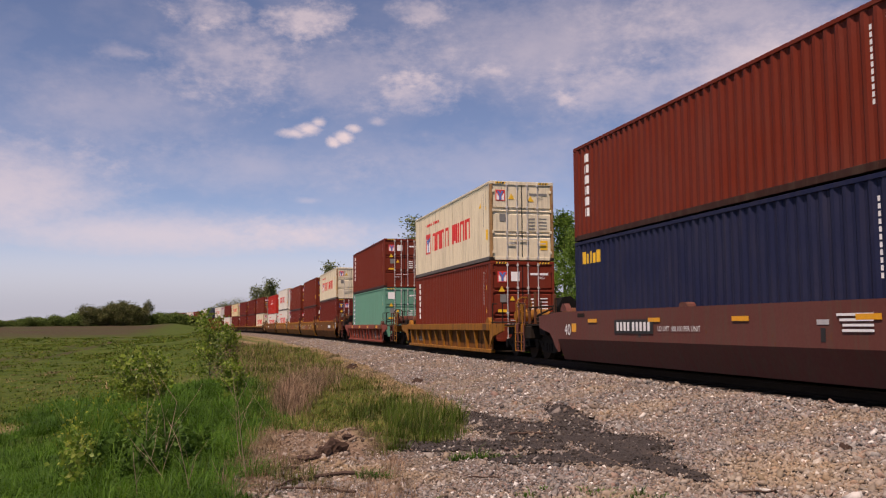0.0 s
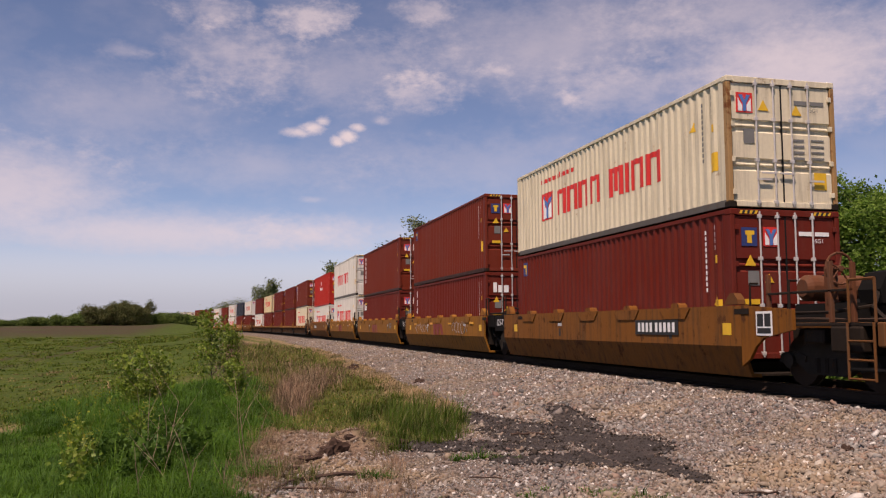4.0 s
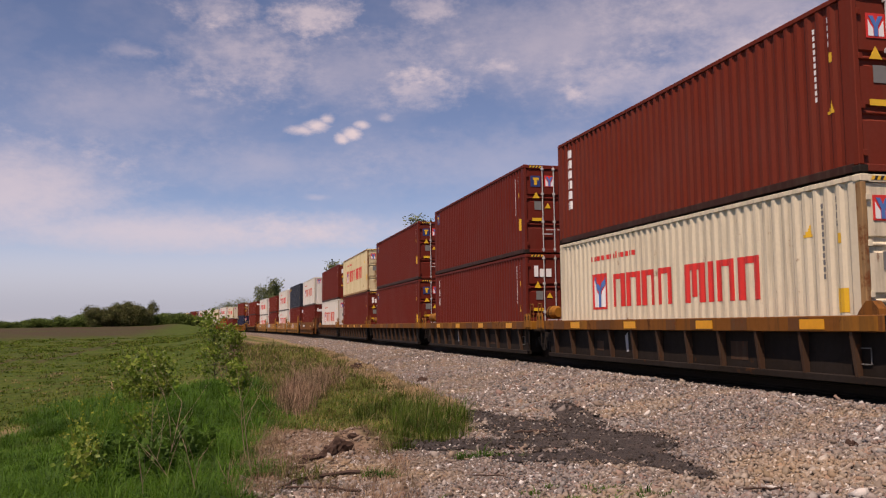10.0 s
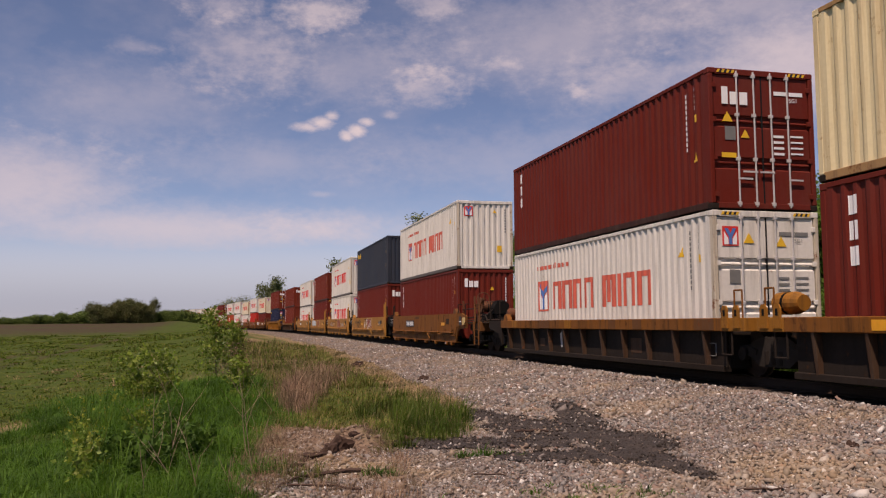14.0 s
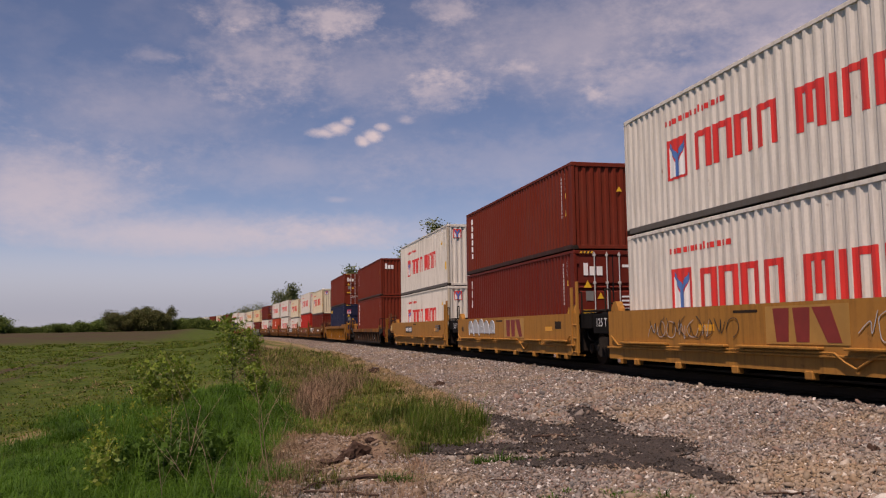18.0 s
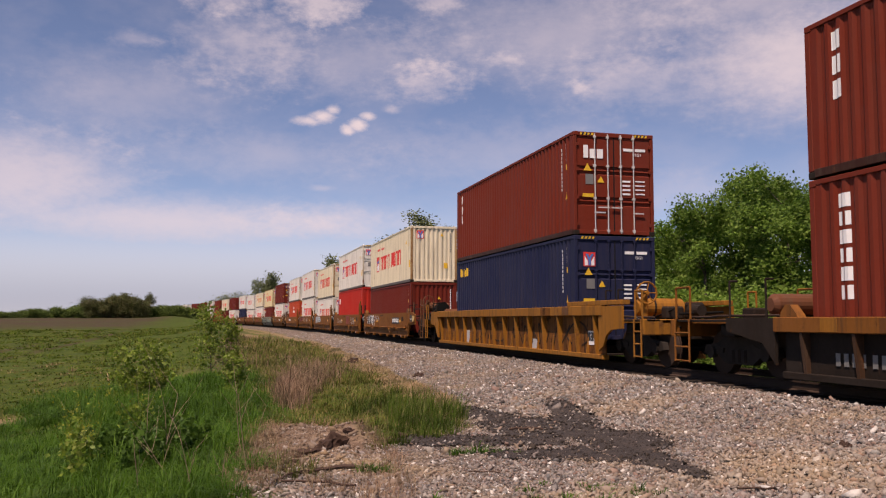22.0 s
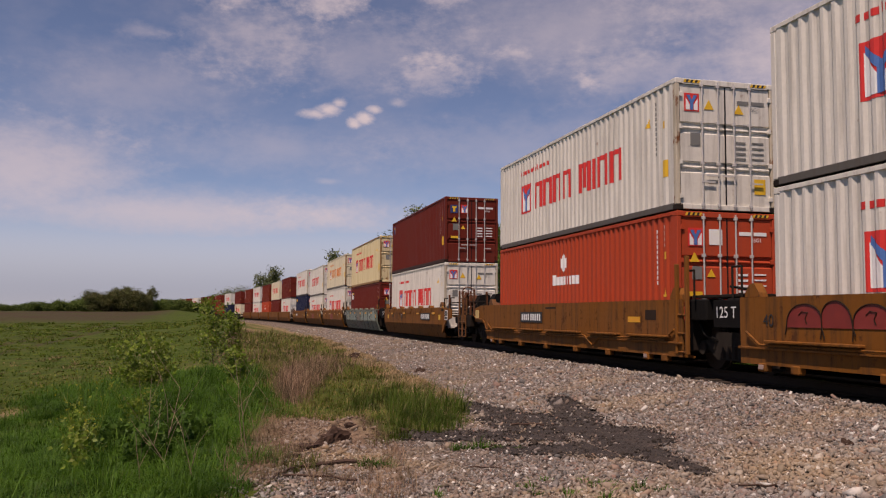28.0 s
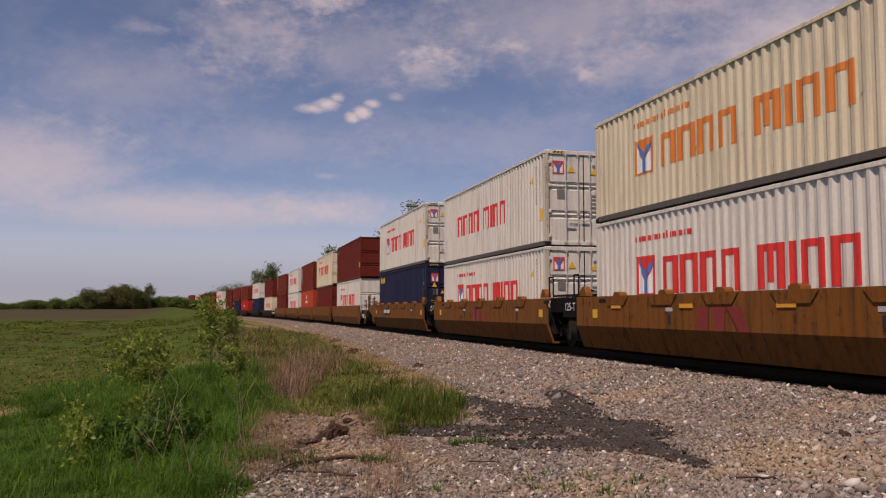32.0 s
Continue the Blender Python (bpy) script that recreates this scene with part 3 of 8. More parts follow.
def end_marks(box, h, livery, doors):
    white = livery.startswith("liner")
    mat = M_GREY if white else M_WHITE
    y = -HALF_L + 0.022
    if doors:
        def plates():
            s = flat_end(Shape(), 0.30, 0.62, h - 0.50, h - 0.42)
            flat_end(s, 0.66, 0.98, h - 0.50, h - 0.42)
            for i in range(4):
                flat_end(s, 0.26, 0.50, h * 0.52 - i * 0.12, h * 0.52 - i * 0.12 + 0.05)
                flat_end(s, 0.66, 0.95, h * 0.52 - i * 0.12 + 0.02, h * 0.52 - i * 0.12 + 0.055)
            return s.mesh("door_writing", mat)

        def plate():
            return flat_end(Shape(), -0.86, -0.62, h * 0.49, h * 0.49 + 0.28).mesh("data_plate", M_GREY)

        def tri(k):
            s = Shape()
            triangle_end(s, *((((-0.40, h - 0.66, 0.24), (0.34, h - 0.72, 0.24)) if white else ((-0.80, h - 1.10, 0.24), (-0.40, h - 1.42, 0.20)))[k]))
            return s.mesh("warning_triangle", M_YELLOW)

        def yel():
            s = flat_end(Shape(), -0.95, -0.62, h * 0.33 + 0.1, h * 0.33 + 0.2) if not white else flat_end(Shape(), 0.70, 0.98, 0.40, 0.74)
            return s.mesh("caution_label", M_YELLOW)
        part("door_writing", cached(("dw", white, h), plates), mat, box)
        part("data_plate", cached(("dp", h), plate), M_GREY, box)
        for k in (0, 1):
            part("warning_triangle", cached(("tr", white, h, k), lambda: tri(k)), M_YELLOW, box)
        part("caution_label", cached(("yl", white, h), yel), M_YELLOW, box)
        code = part("type_code", cached(("45", white), lambda: text_mesh("45G1", 0.12, mat, "type_code")), mat, box, at=(0.72, y - 0.006, h - 0.60, 90, 0, 0))
        def sticker():
            return flat_end(Shape(), -0.44, -0.12, h - 0.72, h - 0.38).mesh("white_sticker", M_WHITE)
        if white:
            liner_sticker(box, -1.0, h - 0.72, 0.36)
        elif livery in ("column", "lighthouse", "mast"):
            liner_sticker(box, -0.95, h - 0.76, 0.36)
            part("white_sticker", cached(("ws", h), sticker), M_WHITE, box)
        elif livery == "flag":
            liner_sticker(box, -0.50, h - 0.72, 0.34)
            p = part("blue_sticker", cached(("bs", h), lambda: flat_end(Shape(), -0.98, -0.64, h - 0.72, h - 0.36).mesh("blue_sticker", M_NAVY)), M_NAVY, box)
            part("yellow_stroke", cached(("ys", h), lambda: flat_end(flat_end(Shape(), -0.9, -0.7, h - 0.50, h - 0.42, y - 0.005), -0.86, -0.76, h - 0.66, h - 0.50, y - 0.005).mesh("yellow_stroke", M_YELLOW)), M_YELLOW, p)
        elif livery == "banner":
            part("white_sticker", cached(("ws2", h), lambda: flat_end(Shape(), -0.98, -0.60, h - 0.66, h - 0.26).mesh("white_sticker", M_WHITE)), M_WHITE, box)
        elif livery == "yellowword":
            liner_sticker(box, -0.95, h - 0.86, 0.36)
    else:
        def bars():
            s = Shape()
            for i in range(9):
                flat_end(s, 0.86, 0.91, h - 0.42 - i * 0.115, h - 0.34 - i * 0.115, y - 0.004)
            return s.mesh("number_line", mat)
        part("number_line", cached(("nb", white, h), bars), mat, box)

        def tr2():
            s = Shape()
            triangle_end(s, 0.28 if not white else 0.42, (h - 0.52) if white else h - 0.86, 0.18, y - 0.008)
            return s.mesh("warning_triangle", M_YELLOW)
        part("warning_triangle", cached(("t2", white, h), tr2), M_YELLOW, box)
        if white:
            liner_sticker(box, -0.92, h - 0.66, 0.38, y - 0.006)
            part("caution_label", cached(("y2", h), lambda: flat_end(Shape(), 0.52, 0.72, 0.72, 1.0, y - 0.006).mesh("caution_label", M_YELLOW)), M_YELLOW, box)
    if livery == "three":
        def tx():
            s = Shape()
            for i, (w, hh) in enumerate(((0.14, 0.36), (0.18, 0.26), (0.18, 0.26))):
                x = -0.92 + (0, 0.19, 0.41)[i]
                flat_end(s, x, x + w, h - 0.74, h - 0.74 + hh, y - 0.008)
            return s.mesh("end_word", M_WHITE)
        part("end_word", cached(("ew", h), tx), M_WHITE, box, "white word as three bars")


def container_frame(box, h, paint):
    """Posts, rails, castings and the two long sheets."""
    L, W = HALF_L, HALF_W
    for s in (-1, 1):
        x0, x1 = sorted((s * W, s * (W - 0.10)))
        for e in (-1, 1):
            y0, y1 = sorted((e * L, e * (L - 0.13)))
            part("corner_post", Shape().box(x0, x1, y0, y1, 0.12, h - 0.12, 0.012), RUSTPOST if paint in (CREAM, RUSTY) and e < 0 else WORNPOST if paint == WHITE and e < 0 else paint, box)
            a0, a1 = sorted((s * (W + 0.003), s * (W - 0.162)))
            b0, b1 = sorted((e * (L + 0.003), e * (L - 0.178)))
            for z in (0, h - 0.118):
                part("corner_casting", Shape().box(a0, a1, b0, b1, z, z + 0.118, 0.014), SOOT if z == 0 else paint, box)
        part("side_sheet", side_sheet(h, s), paint, box)
        t0, t1 = sorted((s * W, s * (W - 0.06)))
        part("top_rail", Shape().box(t0, t1, -L + 0.13, L - 0.13, h - 0.085, h - 0.004, 0.006), RUSTPOST if paint == RUSTY else paint, box)
        part("bottom_rail", Shape().box(t0, t1, -L + 0.13, L - 0.13, 0.02, 0.155, 0.006), RUSTPOST if paint == RUSTY else DULLRAIL if paint in (WHITE, CREAM) else DARKRAIL if paint in (OXIDE, MAROON) else paint, box)
    for e in (-1, 1):
        y0, y1 = sorted((e * L, e * (L - 0.08)))
        part("end_header", Shape().box(-W + 0.16, W - 0.16, y0, y1, h - 0.13, h - 0.006, 0.008), paint, box)
        part("end_sill", Shape().box(-W + 0.16, W - 0.16, y0, y1, 0.02, 0.13, 0.008), paint, box)
    n, vs = 40, []
    for i in range(n + 1):
        y = -L + 0.1 + (2 * L - 0.2) * i / n
        z = h - 0.03 - (0.02 if i % 2 else 0)
        vs += [(-W + 0.05, y, z), (W - 0.05, y, z)]
    part("roof_sheet", Shape().add(vs, [(2 * i, 2 * i + 1, 2 * i + 3, 2 * i + 2) for i in range(n)]), paint, box)
    part("underframe", Shape().box(-W + 0.06, W - 0.06, -L + 0.1, L - 0.1, 0.03, 0.14), SOOT, box)
    part("far_end_sheet", Shape().box(-W + 0.1, W - 0.1, L - 0.05, L - 0.03, 0.13, h - 0.13), paint, box)


def hazard_strip(box, h):
    def mk(x0):
        sh = Shape()
        for i in range(7):
            a = x0 + i * 0.055
            sh.add([(a, -HALF_L - 0.006, h - 0.095), (a + 0.055, -HALF_L - 0.006, h - 0.095), (a + 0.085, -HALF_L - 0.006, h - 0.03), (a + 0.03, -HALF_L - 0.006, h - 0.03)], [(0, 1, 2, 3)])
        me = sh.mesh("hazard_strip", M_YELLOW)
        me.materials.append(M_BLACK)
        for i, p in enumerate(me.polygons):
            p.material_index = i % 2
        return me
    for x0 in (-1.03, 0.62):
        part("hazard_strip", cached(("hz", h, x0), lambda: mk(x0)), M_YELLOW, box, "yellow and black stripes")


def far_container(paint, h, livery, doors, label):
    """A container that stays far down the line: frame and sheets in few pieces."""
    box = base("shipping_container", label, "container", "containers on the train")
    L, W = HALF_L, HALF_W
    fr = Shape()
    for s in (-1, 1):
        x0, x1 = sorted((s * W, s * (W - 0.10)))
        for e in (-1, 1):
            fr.box(x0, x1, *sorted((e * L, e * (L - 0.13))), 0, h)
        fr.box(x0, x1, -L + 0.13, L - 0.13, 0.02, 0.15)
        fr.box(x0, x1, -L + 0.13, L - 0.13, h - 0.08, h)
        part("side_sheet", cached(("fs", s, h, paint.name), lambda: side_sheet(h, s).mesh("side_sheet", paint)), paint, box)
    part("frame", fr, paint, box)
    part("roof_sheet", Shape().box(-W + 0.05, W - 0.05, -L + 0.1, L - 0.1, h - 0.05, h - 0.01), paint, box)
    part("end_sheet", front_sheet(h) if not doors else door_leaf(h, -1.12, 1.12), paint, box)
    part("rear_sheet", Shape().box(-W + 0.1, W - 0.1, L - 0.05, L - 0.03, 0.1, h - 0.1), paint, box)
    part("underframe", Shape().box(-W + 0.06, W - 0.06, -L + 0.1, L - 0.1, 0.03, 0.14), SOOT, box)
    side_marks(box, h, livery)
    return box


def make_container(paint, h, livery, doors, label):
    box = base("shipping_container", label, "container", "containers on the train")
    container_frame(box, h, paint)
    if doors:
        for side, (x0, x1) in enumerate(((-1.10, -0.012), (0.012, 1.10))):
            sheet_shape, hinges = door_leaf(h, x0, x1), []
            for z in (0.3, h * 0.36, h * 0.63, h - 0.36):
                hx = -1.14 if side == 0 else 1.06
                hinges.append(cached(("hinge", hx, z, paint.name), lambda: Shape().box(hx, hx + 0.08, -HALF_L - 0.012, -HALF_L + 0.04, z - 0.05, z + 0.05, 0.006).mesh("hinge", paint)))
            leaf = part("door", sheet_shape, RUSTDOOR if paint == RUSTY else paint, box)
            for hinge in hinges:
                part("hinge", hinge, paint, leaf)
            for k in (0.30, 0.78):
                x = x0 + (x1 - x0) * (k if side == 0 else 1 - k)
                x = x0 + (x1 - x0) * (0.47 if k == 0.30 else 0.83) if side == 0 else x0 + (x1 - x0) * (0.17 if k == 0.30 else 0.53)

                def rod(x=x):
                    s = Shape().tube((x, -HALF_L - 0.012, 0.05), (x, -HALF_L - 0.012, h - 0.05), 0.018)
                    for z in (0.12, 0.16 + h * 0.3, 0.2 + h * 0.6, h - 0.14):
                        s.box(x - 0.04, x + 0.04, -HALF_L - 0.03, -HALF_L + 0.03, z - 0.035, z + 0.035, 0.005)
                    return s
                r = part("lock_rod", rod(), GALV if livery != "yellowword" else NAVY, leaf, "galvanised locking rod")
                hs = Shape().box(x - 0.03, x + 0.30 if (side == 0) == (k == 0.30) else x + 0.03, -HALF_L - 0.035, -HALF_L - 0.012, h * 0.21, h * 0.21 + 0.035) if (side == 0) == (k == 0.30) else Shape().box(x - 0.30, x + 0.03, -HALF_L - 0.035, -HALF_L - 0.012, h * 0.26, h * 0.26 + 0.035)
                part("handle", hs, GALV, leaf)
        part("door_seal", Shape().box(-0.014, 0.014, -HALF_L + 0.018, -HALF_L + 0.05, 0.13, h - 0.14), DARKGAP, box)
    else:
        part("front_sheet", front_sheet(h), paint, box)
    if doors and h > 2.7:
        hazard_strip(box, h)
    side_marks(box, h, livery)
    end_marks(box, h, livery, doors)
    return box


# ---- rail cars ----
def truck_meshes():
    """One two-axle truck, its middle at the origin, wheels on the rails."""
    m = {}
    side = [(-1.22, 0.40), (-1.15, 0.56), (-0.70, 0.62), (-0.42, 0.76), (0.42, 0.76), (0.70, 0.62), (1.15, 0.56), (1.22, 0.40), (1.05, 0.36), (0.74, 0.40), (0.44, 0.22), (-0.44, 0.22), (-0.74, 0.40), (-1.05, 0.36)]
    frame_shape = Shape().prism(side, -0.07, 0.07, "x")
    for yq in (-0.62, 0.62):
        frame_shape.prism([(yq - 0.16, 0.52), (yq + 0.16, 0.60), (yq + 0.13, 0.50), (yq - 0.13, 0.42)], -0.10, 0.10, "x")
    m["side_frame"] = frame_shape.mesh("side_frame", DUSTY)
    w = Shape()
    w.tube((-0.065, 0, 0.43), (0.05, 0, 0.43), 0.43, 0.425, 24).tube((0.05, 0, 0.43), (0.08, 0, 0.43), 0.46, 0.455, 24)
    w.tube((-0.09, 0, 0.43), (0.10, 0, 0.43), 0.12, 0.12, 12)
    m["wheel"] = w.mesh("wheel", GREYRUST)
    m["axle"] = Shape().tube((-0.74, 0, 0.43), (0.74, 0, 0.43), 0.08, 0.08, 10).mesh("axle", BLACK)
    m["bolster"] = Shape().box(-1.0, 1.0, -0.2, 0.2, 0.42, 0.66, 0.03).mesh("bolster", BLACK)
    m["coil_spring"] = Shape().tube((0, 0, 0.26), (0, 0, 0.5), 0.075, 0.075, 10).mesh("coil_spring", SOOT)
    m["bearing_cap"] = Shape().tube((-0.07, 0, 0.43), (0.05, 0, 0.43), 0.11, 0.13, 10).mesh("bearing_cap", DUSTY)
    return m


TRUCK = truck_meshes()


def add_truck(car, y):
    t = part("truck", TRUCK["bolster"], BLACK, car, at=(0, y, 0))
    for s in (-1, 1):
        part("side_frame", TRUCK["side_frame"], BLACK, t, at=(s * 1.0, 0, 0))
        for yq in (-0.2, 0.0, 0.2):
            part("coil_spring", TRUCK["coil_spring"], SOOT, t, at=(s * 1.03, yq, 0))
        for e in (-0.89, 0.89):
            part("wheel", TRUCK["wheel"], STEEL, t, at=(s * 0.76, e, 0, 0, 0, 0 if s < 0 else 180))
            part("bearing_cap", TRUCK["bearing_cap"], GREYRUST, t, at=(s * 1.08, e, 0, 0, 0, 0 if s > 0 else 180))
    for e in (-0.89, 0.89):
        part("axle", TRUCK["axle"], BLACK, t, at=(0, e, 0))


def both_sides(name, make, mat, car, label=""):
    for s in (-1, 1):
        sh = make()
        sh.v = [(x if s < 0 else -x, y, z) for x, y, z in sh.v]
        part(name, sh, mat, car, label)


def brake_wheel(car, x, y, z, mat):
    s = Shape()
    n = 14
    ring = [(x + 0.26 * math.cos(2 * math.pi * k / n), y, z + 0.26 * math.sin(2 * math.pi * k / n)) for k in range(n + 1)]
    s.path(ring, 0.022)
    for k in range(0, n, 3):
        s.tube((x, y, z), ring[k], 0.014)
    s.tube((x, y + 0.1, z), (x, y - 0.05, z), 0.05)
    part("brake_wheel", s, mat, car)


def end_platform(car, e, paint, long=3.4, tank=True, sill=1.11, stretched=False, heavy=False):
    """The outer end of a car over its truck: deck, steps, rails, brake gear and coupler. e is -1 for the leading end."""
    def yy(a, b):
        return sorted((e * out(a), e * out(b)))

    def out(a):
        """Distances along the deck, drawn together beyond a longer well."""
        return a if not stretched else a + 1.62 if a < 6.85 else 8.47 + (a - 6.85) * 0.62
    y0, y1 = yy(6.85, 6.85 + long)
    part("end_deck", Shape().box(-1.05, 1.05, y0, y1, 0.98, 1.08, 0.015), paint, car)
    part("centre_sill", Shape().box(-0.32, 0.32, *yy(6.6, 6.85 + long + 0.1), 0.62, 0.98, 0.02), SOOT, car)
    part("coupler", Shape().box(-0.14, 0.14, *yy(6.95 + long, 7.55 + long), 0.66, 0.90, 0.04), GREYRUST, car)
    part("bolster_beam", Shape().box(-1.3, 1.3, *yy(8.2, 8.7), 0.74, 0.99, 0.03), SOOT, car)
    part("end_beam", Shape().box(-1.5, 1.5, *yy(6.7 + long, 6.85 + long), 0.72, 1.08, 0.02), paint, car)
    for s in (-1, 1):
        a0, a1 = sorted((s * 1.42, s * 1.08))
        part("walkway", Shape().box(a0, a1, y0, y1, 1.02, 1.075, 0.01), SOOT, car)
        lad = Shape()
        for yq in (6.1 + long, 6.65 + long):
            lad.tube((s * 1.5, e * out(yq), 0.22), (s * 1.5, e * out(yq), 1.08), 0.022)
        for z in (0.24, 0.52, 0.80):
            lad.tube((s * 1.5, e * out(6.1 + long), z), (s * 1.5, e * out(6.65 + long), z), 0.018)
        part("ladder", lad, paint, car)
        rail = Shape().path([(s * 1.46, e * out(6.1 + long), 1.08), (s * 1.46, e * out(6.1 + long), 1.72), (s * 1.46, e * out(6.65 + long), 1.72), (s * 1.46, e * out(6.65 + long), 1.08)], 0.024)
        part("handrail", rail, paint, car)
        if not stretched:
            part("guide_block", Shape().prism([(e * out(6.16), sill + 0.002), (e * out(6.62), sill + 0.002), (e * out(6.60), sill + 0.09), (e * out(6.48), sill + 0.21), (e * out(6.36), sill + 0.21), (e * out(6.22), sill + 0.08)], *sorted((s * 1.46, s * 1.30)), "x"), paint, car)
    if heavy:
        # a tall brake stand with reservoirs over a dark block of gear
        part("gear_block", Shape().prism([(-0.95, 1.08), (0.9, 1.08), (0.8, 1.42), (0.2, 1.50), (-0.3, 1.38), (-0.9, 1.40)], *yy(7.5, 8.9)), BLACK, car, "dark block of brake gear")
        part("valve_body", Shape().prism([(-0.62, 1.38), (-0.10, 1.40), (-0.02, 1.72), (-0.22, 1.92), (-0.50, 1.88), (-0.66, 1.60)], *yy(8.75, 9.25)), BLACK, car, "dark brake valve")
        part("branch_pipe", Shape().path([(-0.35, e * out(8.8), 1.70), (-0.75, e * out(9.3), 1.50), (-1.10, e * out(9.6), 1.30), (-1.10, e * out(9.9), 1.08)], 0.032), SOOT, car)
        part("branch_pipe", Shape().path([(-1.30, e * out(7.0), 1.24), (-1.30, e * out(8.9), 1.24), (-0.9, e * out(9.4), 1.34)], 0.028), SOOT, car)
        for yq, top in ((7.35, 1.92), (8.95, 2.05), (9.45, 2.0)):
            part("stand_post", Shape().box(-1.36, -1.29, *yy(yq - 0.035, yq + 0.035), 1.075, top, 0.008), RUSTTANK, car)
        part("stand_rail", Shape().box(-1.36, -1.30, *yy(7.32, 9.48), 1.56, 1.60, 0.008), SOOT, car)
        part("side_box", Shape().box(-1.46, -1.08, *yy(9.05, 9.75), 0.62, 1.02, 0.03), SOOT, car)
        part("foot_plate", Shape().box(-1.5, -1.0, *yy(9.5, 10.2), 0.36, 0.40, 0.008), BLACK, car)
    if e < 0 and tank:
        lift = 0.32 if heavy else 0.0
        part("air_tank", Shape().tube((-0.83, e * out(7.6), 1.36 + lift), (-0.75, e * out(7.6), 1.36 + lift), 0.15, 0.23, 20).tube((-0.75, e * out(7.6), 1.36 + lift), (0.35, e * out(7.6), 1.36 + lift), 0.23, 0.23, 20), RUSTTANK if heavy else paint, car, "rusty air tank over the end deck" if heavy else "air tank on the end deck")
        part("tank_band", Shape().tube((-0.45, e * out(7.6), 1.36 + lift), (-0.40, e * out(7.6), 1.36 + lift), 0.237, 0.237, 20), SOOT, car)
        part("brake_stand", Shape().box(-0.95, -0.80, *yy(8.3, 8.5), 1.08, 1.75 + lift * 0.8, 0.03), RUSTTANK if heavy else paint, car)
        brake_wheel(car, -0.88, e * out(8.62), 1.70 + lift * 0.8, RUSTTANK if heavy else paint)
        part("brake_valve", Shape().box(0.5, 0.9, *yy(7.4, 8.0), 1.08, 1.5, 0.06), SOOT, car)
        pipes = Shape().path([(0.9, e * out(7.5), 1.2), (0.9, e * out(9.2), 1.25), (-0.3, e * out(9.4), 1.2)], 0.03).path([(-0.5, e * out(7.9), 1.1), (-0.5, e * out(9.5), 1.3)], 0.025)
        part("brake_pipe", pipes, BLACK, car)
        part("brake_cylinder", Shape().tube((0.2, e * out(8.9), 1.28), (0.2, e * out(9.6), 1.28), 0.16, 0.13, 14), SOOT, car)
        part("relay_box", Shape().box(-0.55, -0.1, *yy(8.7, 9.2), 1.08, 1.38, 0.04), SOOT, car)
        part("lever_arm", Shape().path([(-1.2, e * out(9.9), 0.95), (-0.5, e * out(10.3), 0.9), (-0.1, e * out(10.4), 0.95)], 0.02), SOOT, car)
    else:
        part("air_tank", Shape().tube((-0.95, e * out(7.5), 1.34), (0.55, e * out(7.5), 1.34), 0.20, 0.20, 18).tube((-1.03, e * out(7.5), 1.34), (-0.95, e * out(7.5), 1.34), 0.12, 0.20, 18), RUSTTANK, car, "rusty air tank on the end deck")
        part("tank_saddle", Shape().box(-0.85, 0.45, *yy(7.42, 7.58), 1.08, 1.18, 0.02), SOOT, car)
        part("hose_box", Shape().box(-0.62, -0.28, *yy(8.6, 9.0), 1.08, 1.30, 0.03), SOOT, car)
        part("uncoupling_lever", Shape().path([(-1.42, e * out(10.0), 0.92), (-1.2, e * out(10.3), 0.86), (-0.3, e * out(10.38), 0.84), (-0.16, e * out(10.45), 0.92)], 0.018), SOOT, car)
    for yq in (7.0, 8.1):
        part("grab_post", Shape().path([(-1.46, e * out(yq), 1.07), (-1.46, e * out(yq), 1.78), (-1.30, e * out(yq), 1.78)], 0.02), SOOT, car)
    part("train_line", Shape().path([(-1.40, e * out(6.7), 1.14), (-1.40, e * out(8.6), 1.14), (-1.15, e * out(9.2), 1.12), (-1.15, e * out(10.0), 1.12)], 0.024), GREYRUST, car)
    part("draft_box", Shape().box(-0.55, 0.55, *yy(9.1, 9.9), 0.50, 0.98, 0.04), BLACK, car)
    part("air_hose", Shape().path([(0.35, e * out(10.3), 0.8), (0.4, e * out(10.6), 0.45), (0.3, e * out(10.75), 0.35)], 0.03), BLACK, car)
    add_truck(car, e * out(8.45))


